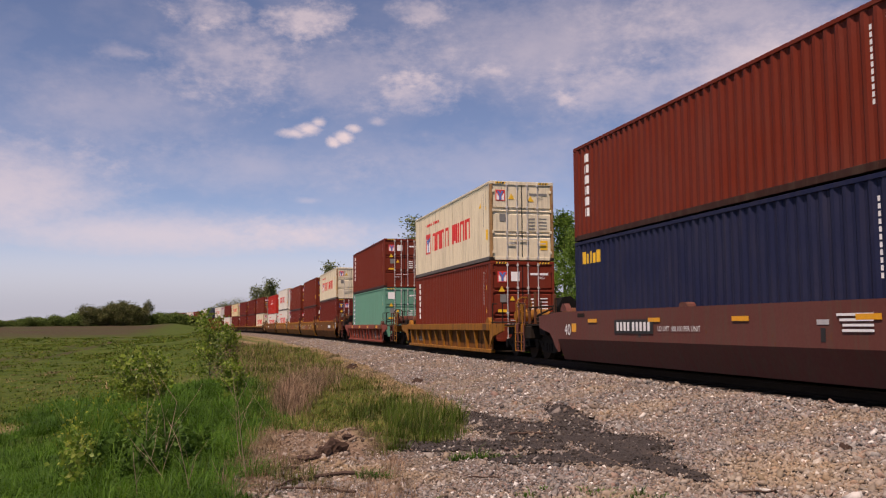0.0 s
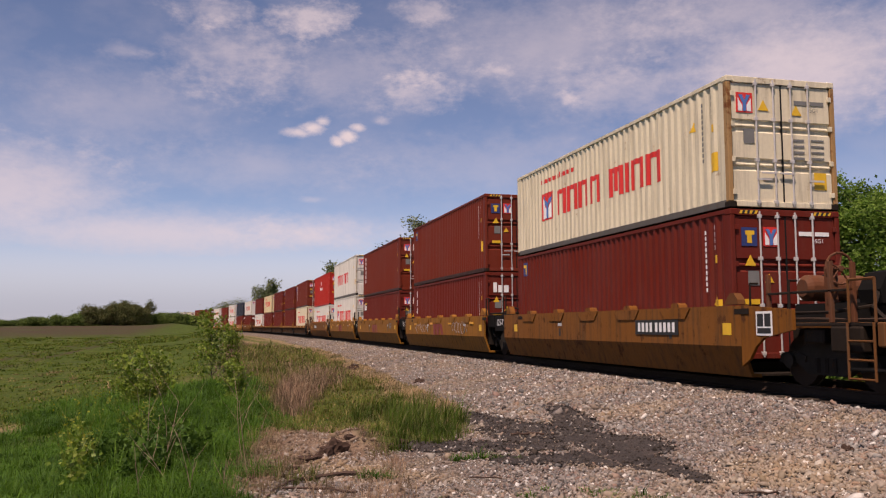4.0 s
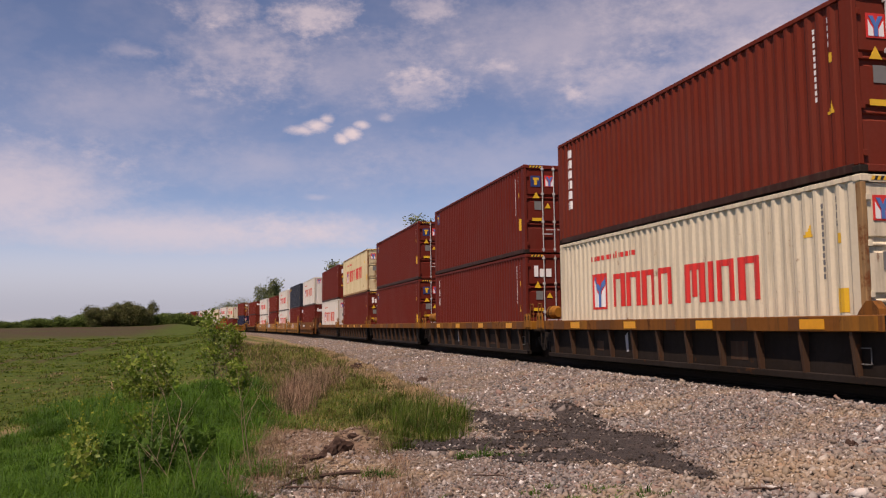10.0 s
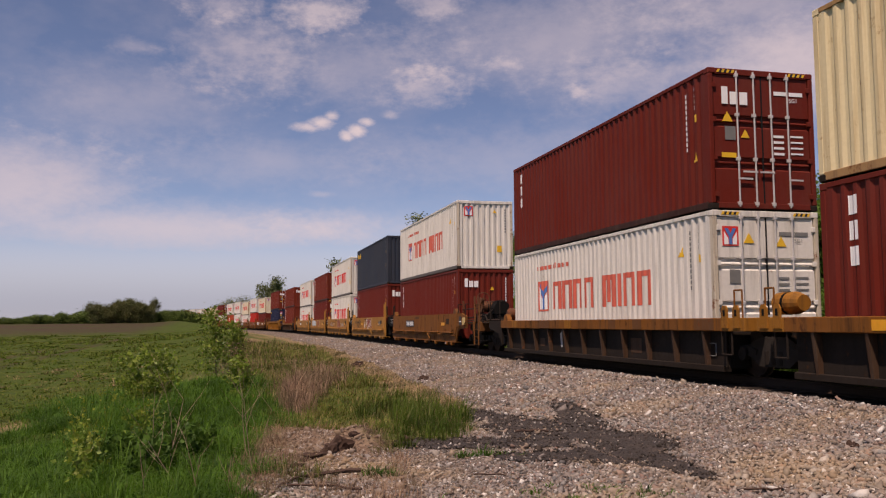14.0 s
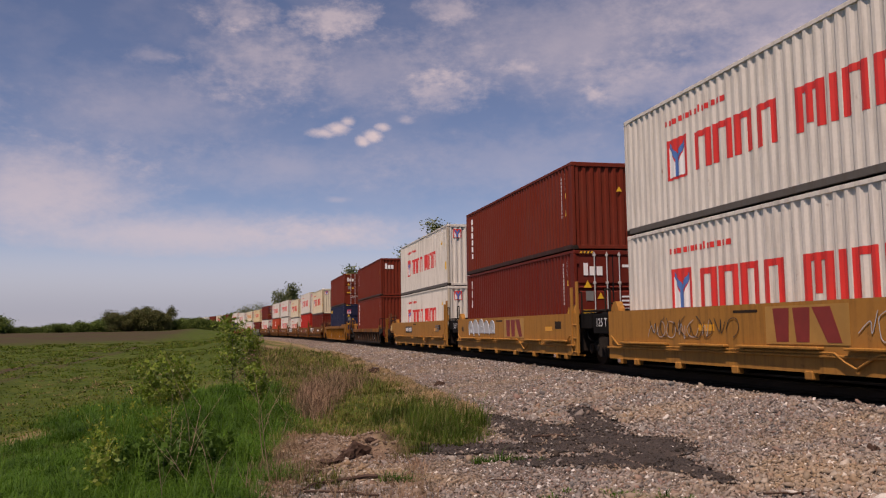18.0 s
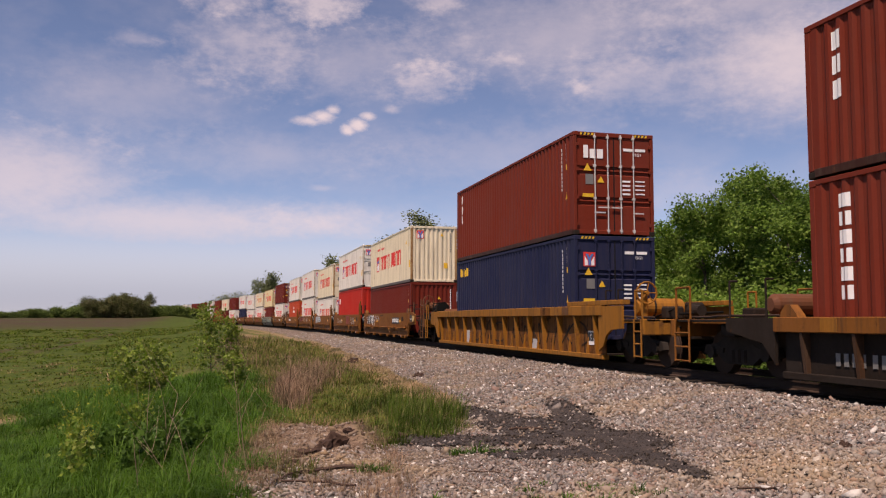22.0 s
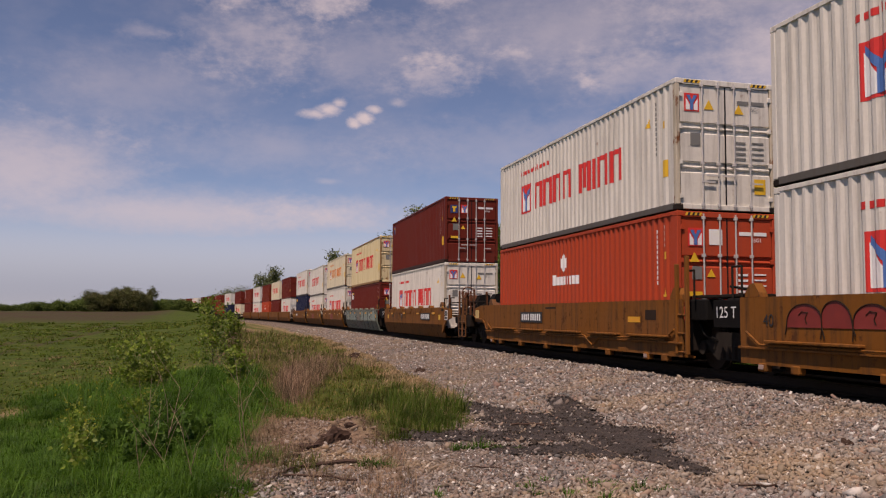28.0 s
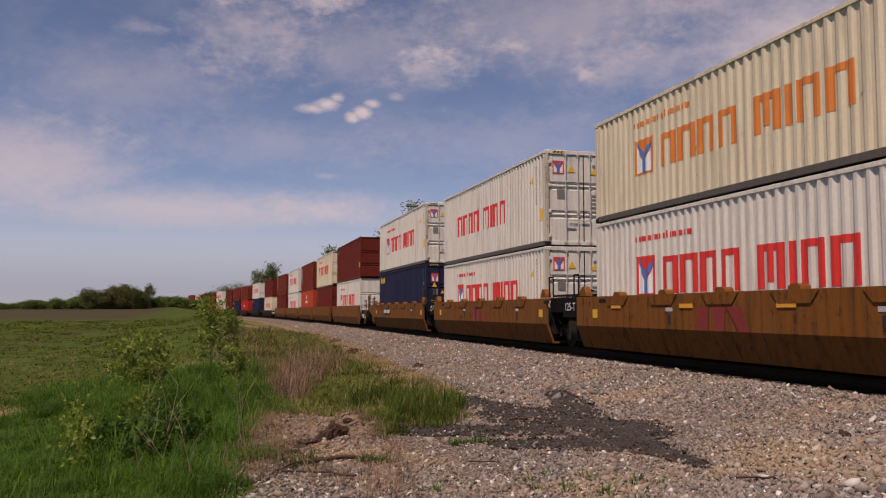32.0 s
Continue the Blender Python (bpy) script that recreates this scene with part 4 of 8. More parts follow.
def joint_end(car, e, paint, plate, truck, half):
    """The inner end between two articulated wells, over the shared truck."""
    def yy(a, b):
        return sorted((e * a, e * b))
    part("end_bulkhead", Shape().box(-1.3, 1.3, *yy(6.55, 6.75), 0.35, 1.42, 0.03), SOOT, car)
    part("joint_beam", Shape().box(-0.45, 0.45, *yy(6.7, half - 0.05), 0.62, 1.05, 0.03), SOOT, car)
    part("joint_wing", Shape().box(-1.35, -0.9, *yy(6.7, half - 0.35), 0.98, 1.42, 0.03), BLACK, car)
    part("joint_wing", Shape().box(0.9, 1.35, *yy(6.7, half - 0.35), 0.98, 1.42, 0.03), BLACK, car)
    for s in (-1, 1):
        part("guide_block", Shape().prism([(e * 6.20, 1.425), (e * 6.64, 1.425), (e * 6.62, 1.52), (e * 6.48, 1.66), (e * 6.36, 1.67), (e * 6.22, 1.50)], *sorted((s * 1.47, s * 1.30)), "x"), OCHRE if paint == GREYCAR else paint, car)
        part("grab_rail", Shape().path([(s * 1.42, e * 6.8, 1.42), (s * 1.42, e * 6.8, 2.0), (s * 1.42, e * 7.1, 2.0), (s * 1.42, e * 7.1, 1.42)], 0.022), SOOT, car)
    part("crosswalk", Shape().box(-1.3, 1.3, *yy(6.8, half - 0.1), 1.44, 1.50, 0.01), SOOT, car)
    if e < 0:
        pipes = Shape().path([(-1.2, e * 6.8, 1.1), (-1.25, e * 7.2, 0.7), (-0.9, e * 7.5, 0.5)], 0.03).path([(-0.4, e * 6.8, 1.7), (-0.4, e * 7.6, 1.6)], 0.03)
        part("brake_pipe", pipes, BLACK, car)
    if plate and e > 0:
        part("side_plate", Shape().box(-1.48, -1.42, *yy(6.7, half - 0.1), 0.86, 1.38, 0.01), BLACK, car)
        me = cached(("125", plate), lambda: text_mesh(plate, 0.30, M_WHITE, "car_code"))
        part("car_code", me, M_WHITE, car, "white code 125-T", at=(-1.486, e * 7.25, 1.14, 90, 0, -90))
    if truck:
        add_truck(car, e * half)


def rib_joint(car, e, paint, half):
    """The inner end of a rib-sided unit: chords run on to the joint, with an air tank and lug plates on them."""
    def yy(a, b):
        return sorted((e * a, e * b))
    for s in (-1, 1):
        a, b = sorted((s * 1.52, s * 1.10))
        part("end_chord", Shape().box(a, b, *yy(6.77, half - 0.18), 0.86, 1.11, 0.012), TTX if s < 0 else paint, car)
        x0, x1 = sorted((s * 1.545, s * 1.515))
        for y in (6.9, half - 0.42):
            part("lug_plate", Shape().prism([(e * y - 0.11, 0.92), (e * y + 0.11, 0.92), (e * y + 0.10, 1.26), (e * y + 0.05, 1.34), (e * y - 0.05, 1.34), (e * y - 0.10, 1.26)], x0, x1, "x"), TTX, car)
            part("lug_slot", Shape().box(x0 - 0.004 if s < 0 else x1, x0 if s < 0 else x1 + 0.004, e * y - 0.035, e * y + 0.035, 1.14, 1.26, 0.001), BLACK, car)
    part("joint_beam", Shape().box(-0.45, 0.45, *yy(6.6, half - 0.05), 0.55, 0.95, 0.03), SOOT, car)
    part("end_bulkhead", Shape().box(-1.3, 1.3, *yy(6.5, 6.65), 0.14, 0.86, 0.02), SOOT, car)
    part("crosswalk", Shape().box(-1.1, 1.1, *yy(6.77, half - 0.2), 1.06, 1.10, 0.01), SOOT, car)
    part("stirrup_step", Shape().path([(-1.48, e * 6.72, 0.86), (-1.48, e * 6.72, 0.42), (-1.48, e * 7.05, 0.42), (-1.48, e * 7.05, 0.86)], 0.02), SOOT, car)
    part("handrail", Shape().path([(-1.44, e * 7.1, 1.11), (-1.44, e * 7.1, 1.62), (-1.44, e * 7.35, 1.62), (-1.44, e * 7.35, 1.11)], 0.018), paint, car)
    if e > 0:
        part("air_tank", Shape().tube((-0.95, 6.95, 1.36), (-0.95, 7.15, 1.36), 0.14, 0.20, 16).tube((-0.95, 7.15, 1.36), (-0.95, half - 0.1, 1.36), 0.20, 0.20, 16), TTX, car, "yellow air tank over the joint")
        part("tank_band", Shape().tube((-0.95, 7.3, 1.36), (-0.95, 7.36, 1.36), 0.206, 0.206, 16), BLACK, car)
    else:
        add_truck(car, e * half)


def number_board(car, y, z, x=-1.512, back=True, w=1.9):
    """Reporting mark and number as plain bars, on a black board."""
    if back:
        part("number_board", Shape().box(x - 0.004, x + 0.002, y - w / 2, y + w / 2, z - 0.16, z + 0.16), M_BLACK, car)
    s = Shape()
    n = 9
    for k in range(n):
        yk = y + w / 2 - 0.14 - (w - 0.3) * k / (n - 0.2) - (0.06 if k > 3 else 0)
        s.box(x - 0.010, x - 0.002, yk - 0.10, yk, z - 0.10, z + 0.10)
    part("number_line", s, M_WHITE if back else M_GREY, car)


def car_emblem(car, y, z0, z1, x, fresh):
    """Three dark red blocks on the sill, the last slanted."""
    if fresh:
        part("emblem_patch", Shape().box(x - 0.002, x + 0.004, y - 1.75, y + 0.45, z0 - 0.04, z1 + 0.04), M_OLDYELLOW, car)
    for k, lean in enumerate((0.0, 0.0, 0.24)):
        yc = y - k * 0.56
        part("emblem_block", Shape().prism([(yc - 0.20 - lean, z0), (yc + 0.14 - lean, z0), (yc + 0.22 + lean * 0.2, z1), (yc - 0.24 + lean * 0.2, z1)], x - 0.006, x, "x"), M_TTXRED, car)


def scrawl(car, y0, y1, z0, z1, mat, seed, x=-1.515, r=0.014, step=0.42):
    """A sprayed tag: one bent stroke after another along the sill."""
    rnd = random.Random(seed)
    s = Shape()
    n = max(2, int((y1 - y0) / step))
    for k in range(n):
        yc, w = y1 - (k + 0.5) * (y1 - y0) / n, (y1 - y0) / n
        if rnd.random() < 0.55:
            ph, zc, turn = rnd.uniform(0, 6.28), (z0 + z1) / 2, rnd.choice((-1, 1)) * rnd.uniform(0.8, 1.15)
            knots = [(yc + 0.5 * w * math.cos(ph + turn * j * 1.0) * rnd.uniform(0.7, 1.1), zc + 0.46 * (z1 - z0) * math.sin(ph + turn * j * 1.0) * rnd.uniform(0.7, 1.1)) for j in range(7)]
        else:
            knots = [(yc + (j / 4 - 0.5) * 0.9 * w + rnd.uniform(-0.2, 0.2) * w, z0 + (z1 - z0) * (rnd.uniform(0.62, 1.0) if j % 2 == 0 else rnd.uniform(0.0, 0.4))) for j in range(rnd.randint(4, 5))]
        pts = []
        for j in range(len(knots) - 1):
            p = [Vector(knots[max(0, min(len(knots) - 1, j + q))]) for q in (-1, 0, 1, 2)]
            for u in (0.0, 0.2, 0.4, 0.6, 0.8):
                c = 0.5 * ((2 * p[1]) + (p[2] - p[0]) * u + (2 * p[0] - 5 * p[1] + 4 * p[2] - p[3]) * u * u + (3 * p[1] - p[0] - 3 * p[2] + p[3]) * u ** 3)
                pts.append((x, c.x, c.y))
        pts.append((x, *knots[-1]))
        s.path(pts, r, 4)
    s.v = [(x + (vx - x) * 0.25, vy, vz) for vx, vy, vz in s.v]
    part("spray_scrawl", s, mat, car, "sprayed scrawl")


def sill_x(z):
    """How far out the plate of a smooth-sided car stands at a height."""
    return -1.50 if z > 0.66 else -1.50 + 0.20 * (0.66 - z) / 0.56


def bubble_letters(car, y0, y1, seed, n, fill, line, low=0.16, mid=0.72, high=1.385, flat=None, thick=0.015):
    """Round-topped sprayed letters over the whole height of a smooth side, outlined in black."""
    rnd = random.Random(seed)

    def at(z):
        return sill_x(z) if flat is None else flat
    y = y1
    for k in range(n):
        w = (y1 - y0) / n * rnd.uniform(0.85, 1.15)
        top, foot, lean = rnd.uniform(high - 0.10, high), rnd.uniform(low, low + 0.16), rnd.uniform(-0.12, 0.22)
        edge = []
        for j in range(17):
            q = math.pi * j / 16
            zz = mid + (top - mid) * math.sin(q) ** 0.7
            edge.append((y - w / 2 + w * 0.5 * math.cos(q) + lean * (zz - mid), zz))
        left, right = edge[-1], edge[0]
        ring = [(right[0] - lean * 0.55, foot), right] + edge[1:-1] + [left, (left[0] - lean * 0.5, foot + rnd.uniform(-0.05, 0.1))]
        block = part("sprayed_block", Shape().add([(at(z) - 0.004, yy, z) for yy, z in edge], [tuple(range(len(edge)))]), fill, car)
        out = Shape().path([(at(z) - 0.010, yy, z) for yy, z in ring], thick, 4)
        part("outline", out, line, block)
        if k % 2 == 0:
            yc = y - w / 2
            part("inner_stroke", Shape().path([(at(z) - 0.010, yc + a, z) for a, z in ((0.12, mid + 0.20), (0.04, mid + 0.26), (-0.10, mid + 0.24), (-0.04, mid + 0.14), (-0.08, mid + 0.06))], thick * 0.75, 4), line, block)
        y -= w


def far_car(kind, paint, lead, trail, half_lead, half_trail):
    """A car that never comes near: sills, floor, ends and trucks, with fewer pieces."""
    car = base("well_car", "dirty steel well car far down the line", "rail car", "cars of the train")
    z0, z1 = (0.12, 1.40) if kind != "ribbed" else (0.10, 1.10)
    both_sides("side_sill", lambda: Shape().prism([(-1.50, z1), (-1.30, z1), (-1.30, z0), (-1.38, z0), (-1.50, 0.6)], -6.75, 6.75), paint, car)
    part("well_floor", Shape().box(-1.25, 1.25, -6.4, 6.4, 0.10, 0.34), SOOT, car)
    for e, k, half in ((-1, lead, half_lead), (1, trail, half_trail)):
        reach = 10.2 if k == "outer" else half
        part("end_deck", Shape().box(-1.2, 1.2, *sorted((e * 6.7, e * reach)), 0.8, 1.08, 0.03), SOOT, car)
        if k == "outer" or e < 0:
            y = e * (8.45 if k == "outer" else half)
            sh = Shape().box(-1.0, 1.0, y - 1.2, y + 1.2, 0.3, 0.7, 0.1)
            for w in (-0.89, 0.89):
                sh.tube((-0.8, y + w, 0.43), (0.8, y + w, 0.43), 0.43, 0.43, 12)
            part("truck", sh, BLACK, car)
    return car


def make_car(kind, paint, marks, lead, trail, half_lead, half_trail, seed, code):
    """A well car or one unit of an articulated set. lead / trail: 'outer' or 'joint'."""
    rnd = random.Random(seed)
    names = {"smooth": "plate-sided", "ledge": "plate-sided stepped", "ribbed": "rib-sided"}
    colour = {TTX: "weathered yellow", SAND: "sandy yellow", OCHRE: "dirty ochre yellow", BROWN: "grimy brown", PLUM: "faded plum red", REDCAR: "weathered red", GREYCAR: "grey graffiti-covered", SOOT: "sooty black and yellow"}[paint]
    car = base("well_car", f"{colour} {names[kind]} steel well car on rails", "rail car", "cars of the train")
    L = 6.75
    top = paint if paint != SOOT else OCHRE
    if kind == "smooth":
        def sill():
            s = Shape().prism([(-1.50, 1.40), (-1.28, 1.40), (-1.28, 1.34), (-1.44, 1.34), (-1.44, 0.68), (-1.26, 0.16), (-1.10, 0.16), (-1.10, 0.10), (-1.30, 0.10), (-1.50, 0.66)], -L, L)
            return s
        both_sides("side_sill", sill, paint, car)
        for k, y in enumerate((-4.4, -2.2, 0.0, 2.2, 4.4)):
            if paint == PLUM and k != 2:
                continue
            both_sides("top_lug", lambda: Shape().prism([(y - 0.17, 1.402), (y + 0.17, 1.402), (y + 0.15, 1.46), (y + 0.09, 1.495), (y - 0.09, 1.495), (y - 0.15, 1.46)], -1.50, -1.30, "x"), paint, car)
            if paint == PLUM:
                continue
            both_sides("sill_pad", lambda: Shape().prism([(y - 0.62, 1.38), (y + 0.62, 1.38), (y + 0.42, 1.17), (y - 0.42, 1.17)], -1.522, -1.499, "x"), paint, car)
        zmark, xm = 1.0, -1.512
        for y in (-4.2, 1.9):
            part("white_plate", Shape().box(-1.507, -1.499, y - 0.14, y + 0.14, 1.03, 1.11), M_GREYWHITE, car)
            part("small_print", Shape().box(-1.506, -1.499, y - 0.05, y + 0.06, 0.76, 0.98), M_BLACK, car)
        for y in (-6.3, 5.6):
            part("yellow_patch", Shape().box(-1.505, -1.499, y - 0.14, y + 0.14, 0.86, 1.08), M_YELLOW if paint in (TTX, OCHRE) else M_REFLECT, car)
            part("sill_slot", Shape().box(-1.504, -1.499, y - 0.7, y - 0.25, 1.24, 1.34), SOOT, car)
    elif kind == "ledge":
        def sill():
            return Shape().prism([(-1.50, 1.42), (-1.28, 1.42), (-1.28, 1.37), (-1.46, 1.37), (-1.46, 0.30), (-1.20, 0.26), (-1.20, 0.22), (-1.50, 0.24)], -L, L)
        both_sides("side_sill", sill, paint, car)
        for y0, y1 in ((-6.3, -4.4), (-3.9, -2.2), (-1.6, 0.8), (1.2, 3.0), (3.6, 5.9)):
            both_sides("side_ledge", lambda: Shape().box(-1.62, -1.49, y0, y1, 0.62, 0.67, 0.012), paint, car)
        both_sides("lower_flange", lambda: Shape().box(-1.56, -1.49, -L, L, 0.50, 0.545, 0.01), paint, car)
        for y in (-6.0, -5.2, -3.2, -1.2, 1.0, 3.2, 5.2, 6.1):
            both_sides("foot_bracket", lambda: Shape().box(-1.53, -1.38, y - 0.11, y + 0.11, 0.12, 0.27, 0.02), paint, car)
        zmark, xm = 1.02, -1.508
        pipe = [(-1.55, yq, zq) for yq, zq in ((6.5, 0.80), (6.1, 0.58), (2.2, 0.575), (-1.9, 0.575), (-2.15, 0.44), (-2.4, 0.34), (-2.65, 0.46), (-2.9, 0.575), (-6.1, 0.575), (-6.5, 0.80))]
        part("brake_pipe", Shape().path(pipe, 0.022), paint, car)
        for y, z, w, hh in ((0.6, 1.29, 0.8, 0.05), (-5.4, 1.10, 0.5, 0.22)):
            part("small_print", Shape().box(-1.504, -1.499, y - w / 2, y + w / 2, z - hh / 2, z + hh / 2), M_SMEAR, car)
        for y in (-5.2, 6.1):
            part("bracket_plate", Shape().box(-1.545, -1.531, y - 0.07, y + 0.07, 0.16, 0.24, 0.004), M_RUSTWHITE, car)
        for y in (-4.6, 2.0):
            part("yellow_patch", Shape().box(-1.505, -1.499, y - 0.30, y + 0.30, 0.93, 1.06), M_REFLECT, car)
        if lead == "joint":
            for yq in (-6.95, -6.55):
                part("ladder_post", Shape().box(-1.54, -1.46, yq - 0.04, yq + 0.04, 0.30, 2.30 if yq < -6.7 else 2.15, 0.01), paint, car)
            for z in (0.34, 0.72, 1.10):
                part("ladder_rung", Shape().tube((-1.5, -6.95, z), (-1.5, -6.55, z), 0.022), paint, car)
    else:
        zt = 1.42 if "deep" in marks else 1.11
        if "deep" in marks:
            L = 8.38
        both_sides("top_chord", lambda: Shape().box(-1.52, -1.27, -L, L, zt - 0.25, zt, 0.012), top, car)
        both_sides("side_web", lambda: Shape().box(-1.345, -1.315, -L + 0.1, L - 0.1, 0.14, zt - 0.24), {TTX: WEBRUST, REDCAR: REDWEB}.get(paint, paint), car)
        both_sides("bottom_chord", lambda: Shape().box(-1.43, -1.25, -L + 0.1, L - 0.1, 0.08, 0.20, 0.012), paint, car)
        for k in range(11 if L < 7 else 14):
            y = -6.05 + k * 1.21 if L < 7 else -7.865 + k * 1.21
            both_sides("side_rib", lambda: Shape().prism([(-1.505, zt - 0.24), (-1.34, zt - 0.24), (-1.34, 0.19), (-1.43, 0.19)], y - 0.035, y + 0.035), top if paint != SOOT else RIBRUST, car)
        if paint == SOOT:
            for y, z, w, hh in ((-2.9, 0.50, 0.55, 0.34), (3.2, 0.46, 0.4, 0.24)):
                part("faded_stencil", Shape().box(-1.349, -1.346, y - w / 2, y + w / 2, z - hh / 2, z + hh / 2), RIBRUST, car)
            part("white_mark", Shape().prism([(1.62, 0.36), (1.74, 0.34), (1.80, 0.72), (1.66, 0.80)], -1.350, -1.346, "x"), M_GREYWHITE, car)
            frame_path = [(-1.36, -5.95, 0.38), (-1.36, -5.95, 0.62), (-1.36, -6.3, 0.62), (-1.36, -6.3, 0.38), (-1.36, -5.95, 0.38)]
            part("decal_outline", Shape().path(frame_path, 0.010, 4), M_GREY, car)
        if "deep" in marks:
            both_sides("end_chord", lambda: Shape().box(-1.50, -1.25, -9.45, -6.2, zt + 0.003, zt + 0.12, 0.012), top, car)
            both_sides("end_panel", lambda: Shape().prism([(L - 0.2, zt - 0.02), (L - 0.2, 0.30), (L + 0.05, 0.42), (L + 0.25, 0.70), (L + 0.5, 0.82), (L + 1.1, 0.86), (L + 1.1, zt - 0.02)], -1.49, -1.43, "x"), top, car)
            both_sides("end_panel", lambda: Shape().prism([(-L + 0.2, zt - 0.02), (-L + 0.2, 0.30), (-L - 0.05, 0.42), (-L - 0.25, 0.70), (-L - 0.5, 0.82), (-L - 1.1, 0.86), (-L - 1.1, zt - 0.02)], -1.49, -1.43, "x"), top, car)
            decal = part("panel_decal", Shape().box(-1.352, -1.346, -7.62, -7.22, 0.42, 0.78), M_WHITE, car, "white-framed dark decal")
            for ya in (-7.58, -7.40):
                part("dark_pane", Shape().box(-1.356, -1.351, ya, ya + 0.15, 0.52, 0.74), M_BLACK, decal)
            for k in range(13):
                y = -7.26 + k * 1.21
                both_sides("web_stiffener", lambda: Shape().prism([(-1.42, 0.20), (-1.34, 0.20), (-1.34, 0.62), (-1.36, 0.62)], y - 0.02, y + 0.02), top, car)
            for y, z, w, hh in ((4.0, 0.44, 0.40, 0.46), (-3.3, 0.34, 0.5, 0.3)):
                part("grey_patch", Shape().box(-1.349, -1.346, y - w / 2, y + w / 2, z - hh / 2, z + hh / 2), M_GREYWHITE, car)
        for a in range(9 if paint == SOOT else 2):
            ya = -6.5 + a * 1.44 + rnd.uniform(-0.2, 0.2)
            part("chord_patch", Shape().box(-1.526, -1.519, ya, ya + rnd.uniform(0.35, 0.9), zt - 0.235, zt - 0.015, 0.002), rnd.choice((TTX, BROWN, OCHRE, WEBRUST, BROWN, TTX)), car)
        zmark, xm = 0.45, -1.35
    # floor of the well
    for k in range(6):
        y = -5.6 + k * 2.24
        part("cross_member", Shape().box(-1.30, 1.30, y - 0.18, y + 0.18, 0.14, 0.345, 0.02), SOOT, car)
    part("well_floor", Shape().box(-1.25, 1.25, -6.4, 6.4, 0.10, 0.14), SOOT, car)
    for e, k, half in ((-1, lead, half_lead), (1, trail, half_trail)):
        if k == "outer":
            end_platform(car, e, {SOOT: OCHRE, OCHRE: BROWN, SAND: TTX, REDCAR: REDWEB}.get(paint, paint), sill=1.42 if kind != "ribbed" else zt, stretched="deep" in marks, heavy=kind != "ribbed")
            if kind == "ledge":
                both_sides("end_haunch", lambda: Shape().prism([(e * 6.74, 1.42), (e * 6.74, 0.30), (e * 7.0, 0.70), (e * 7.25, 0.80), (e * 8.3, 0.84), (e * 8.3, 1.30), (e * 7.6, 1.42)], -1.49, -1.43, "x"), paint, car)
                if e < 0:
                    plate = part("panel_decal", Shape().box(-1.497, -1.489, -7.6, -7.2, 0.90, 1.30), M_BLACK, car, "black decal plate")
                    part("white_line", Shape().box(-1.501, -1.496, -7.57, -7.23, 1.08, 1.11), M_WHITE, plate)
                part("haunch_pipe", Shape().path([(-1.525, e * q, z) for q, z in ((6.45, 0.58), (6.78, 0.60), (6.95, 0.80), (7.10, 0.90), (7.35, 0.93), (8.1, 0.95), (8.35, 1.08))], 0.018), OCHRE, car)
                part("end_box", Shape().box(-1.515, -1.485, *sorted((e * 7.75, e * 8.15)), 0.95, 1.25, 0.01), M_PALEYELLOW, car)
            elif kind == "smooth":
                if e < 0:
                    decal = part("panel_decal", Shape().box(-1.498, -1.489, -7.66, -7.20, 0.86, 1.28), M_WHITE, car, "white-framed dark decal")
                    for ya in (-7.62, -7.41):
                        part("dark_pane", Shape().box(-1.502, -1.497, ya, ya + 0.17, 1.02, 1.24), M_BLACK, decal)
                    part("dark_pane", Shape().box(-1.502, -1.497, -7.62, -7.24, 0.90, 0.99), M_BLACK, decal)
                both_sides("end_haunch", lambda: Shape().prism([(e * 6.74, 1.40), (e * 6.74, 0.30), (e * 6.98, 0.44), (e * 7.16, 0.66), (e * 7.4, 0.82), (e * 8.2, 0.96), (e * 8.2, 1.30)], -1.49, -1.43, "x"), paint, car)
            elif "deep" not in marks:
                both_sides("end_haunch", lambda: Shape().prism([(e * 6.74, 1.10), (e * 6.74, 0.30), (e * 7.1, 0.66), (e * 8.2, 0.86), (e * 8.2, 1.10)], -1.49, -1.43, "x"), paint, car)
        else:
            if kind == "ribbed":
                rib_joint(car, e, top, half)
                continue
            joint_end(car, e, paint if paint != SOOT else OCHRE, code if kind != "ribbed" else "", e < 0, half)
    # marks
    for m in marks:
        if m == "number":
            number_board(car, 2.2 if kind != "ribbed" else 4.6, zmark, xm, kind != "ribbed")
        elif m == "number_near":
            number_board(car, -3.6, zmark, xm)
        elif m == "emblem":
            car_emblem(car, 0.6 if kind == "smooth" else -0.5, 0.66 if kind == "smooth" else 0.74, 1.12 if kind == "smooth" else 1.32, xm, paint == SAND)
        elif m == "forty":
            part("car_code", cached("forty", lambda: text_mesh("40", 0.30, M_BLACK, "car_code")), M_BLACK, car, "black figure 40", at=(xm - 0.003, 5.9, 1.0, 90, 0, -90))
        elif m == "white_forty":
            part("car_code", cached("forty_w", lambda: text_mesh("40", 0.42, M_WHITE, "car_code")), M_WHITE, car, "white figure 40", at=(xm - 0.003, 6.0, 0.9, 90, 0, -90))
        elif m == "limits":
            part("load_line", cached("limits", lambda: text_mesh("LD LMT 100,100 PER UNIT", 0.15, M_WHITE, "load_line")), M_WHITE, car, at=(xm - 0.003, 0.2, 0.95, 90, 0, -90))
        elif m == "reflect":
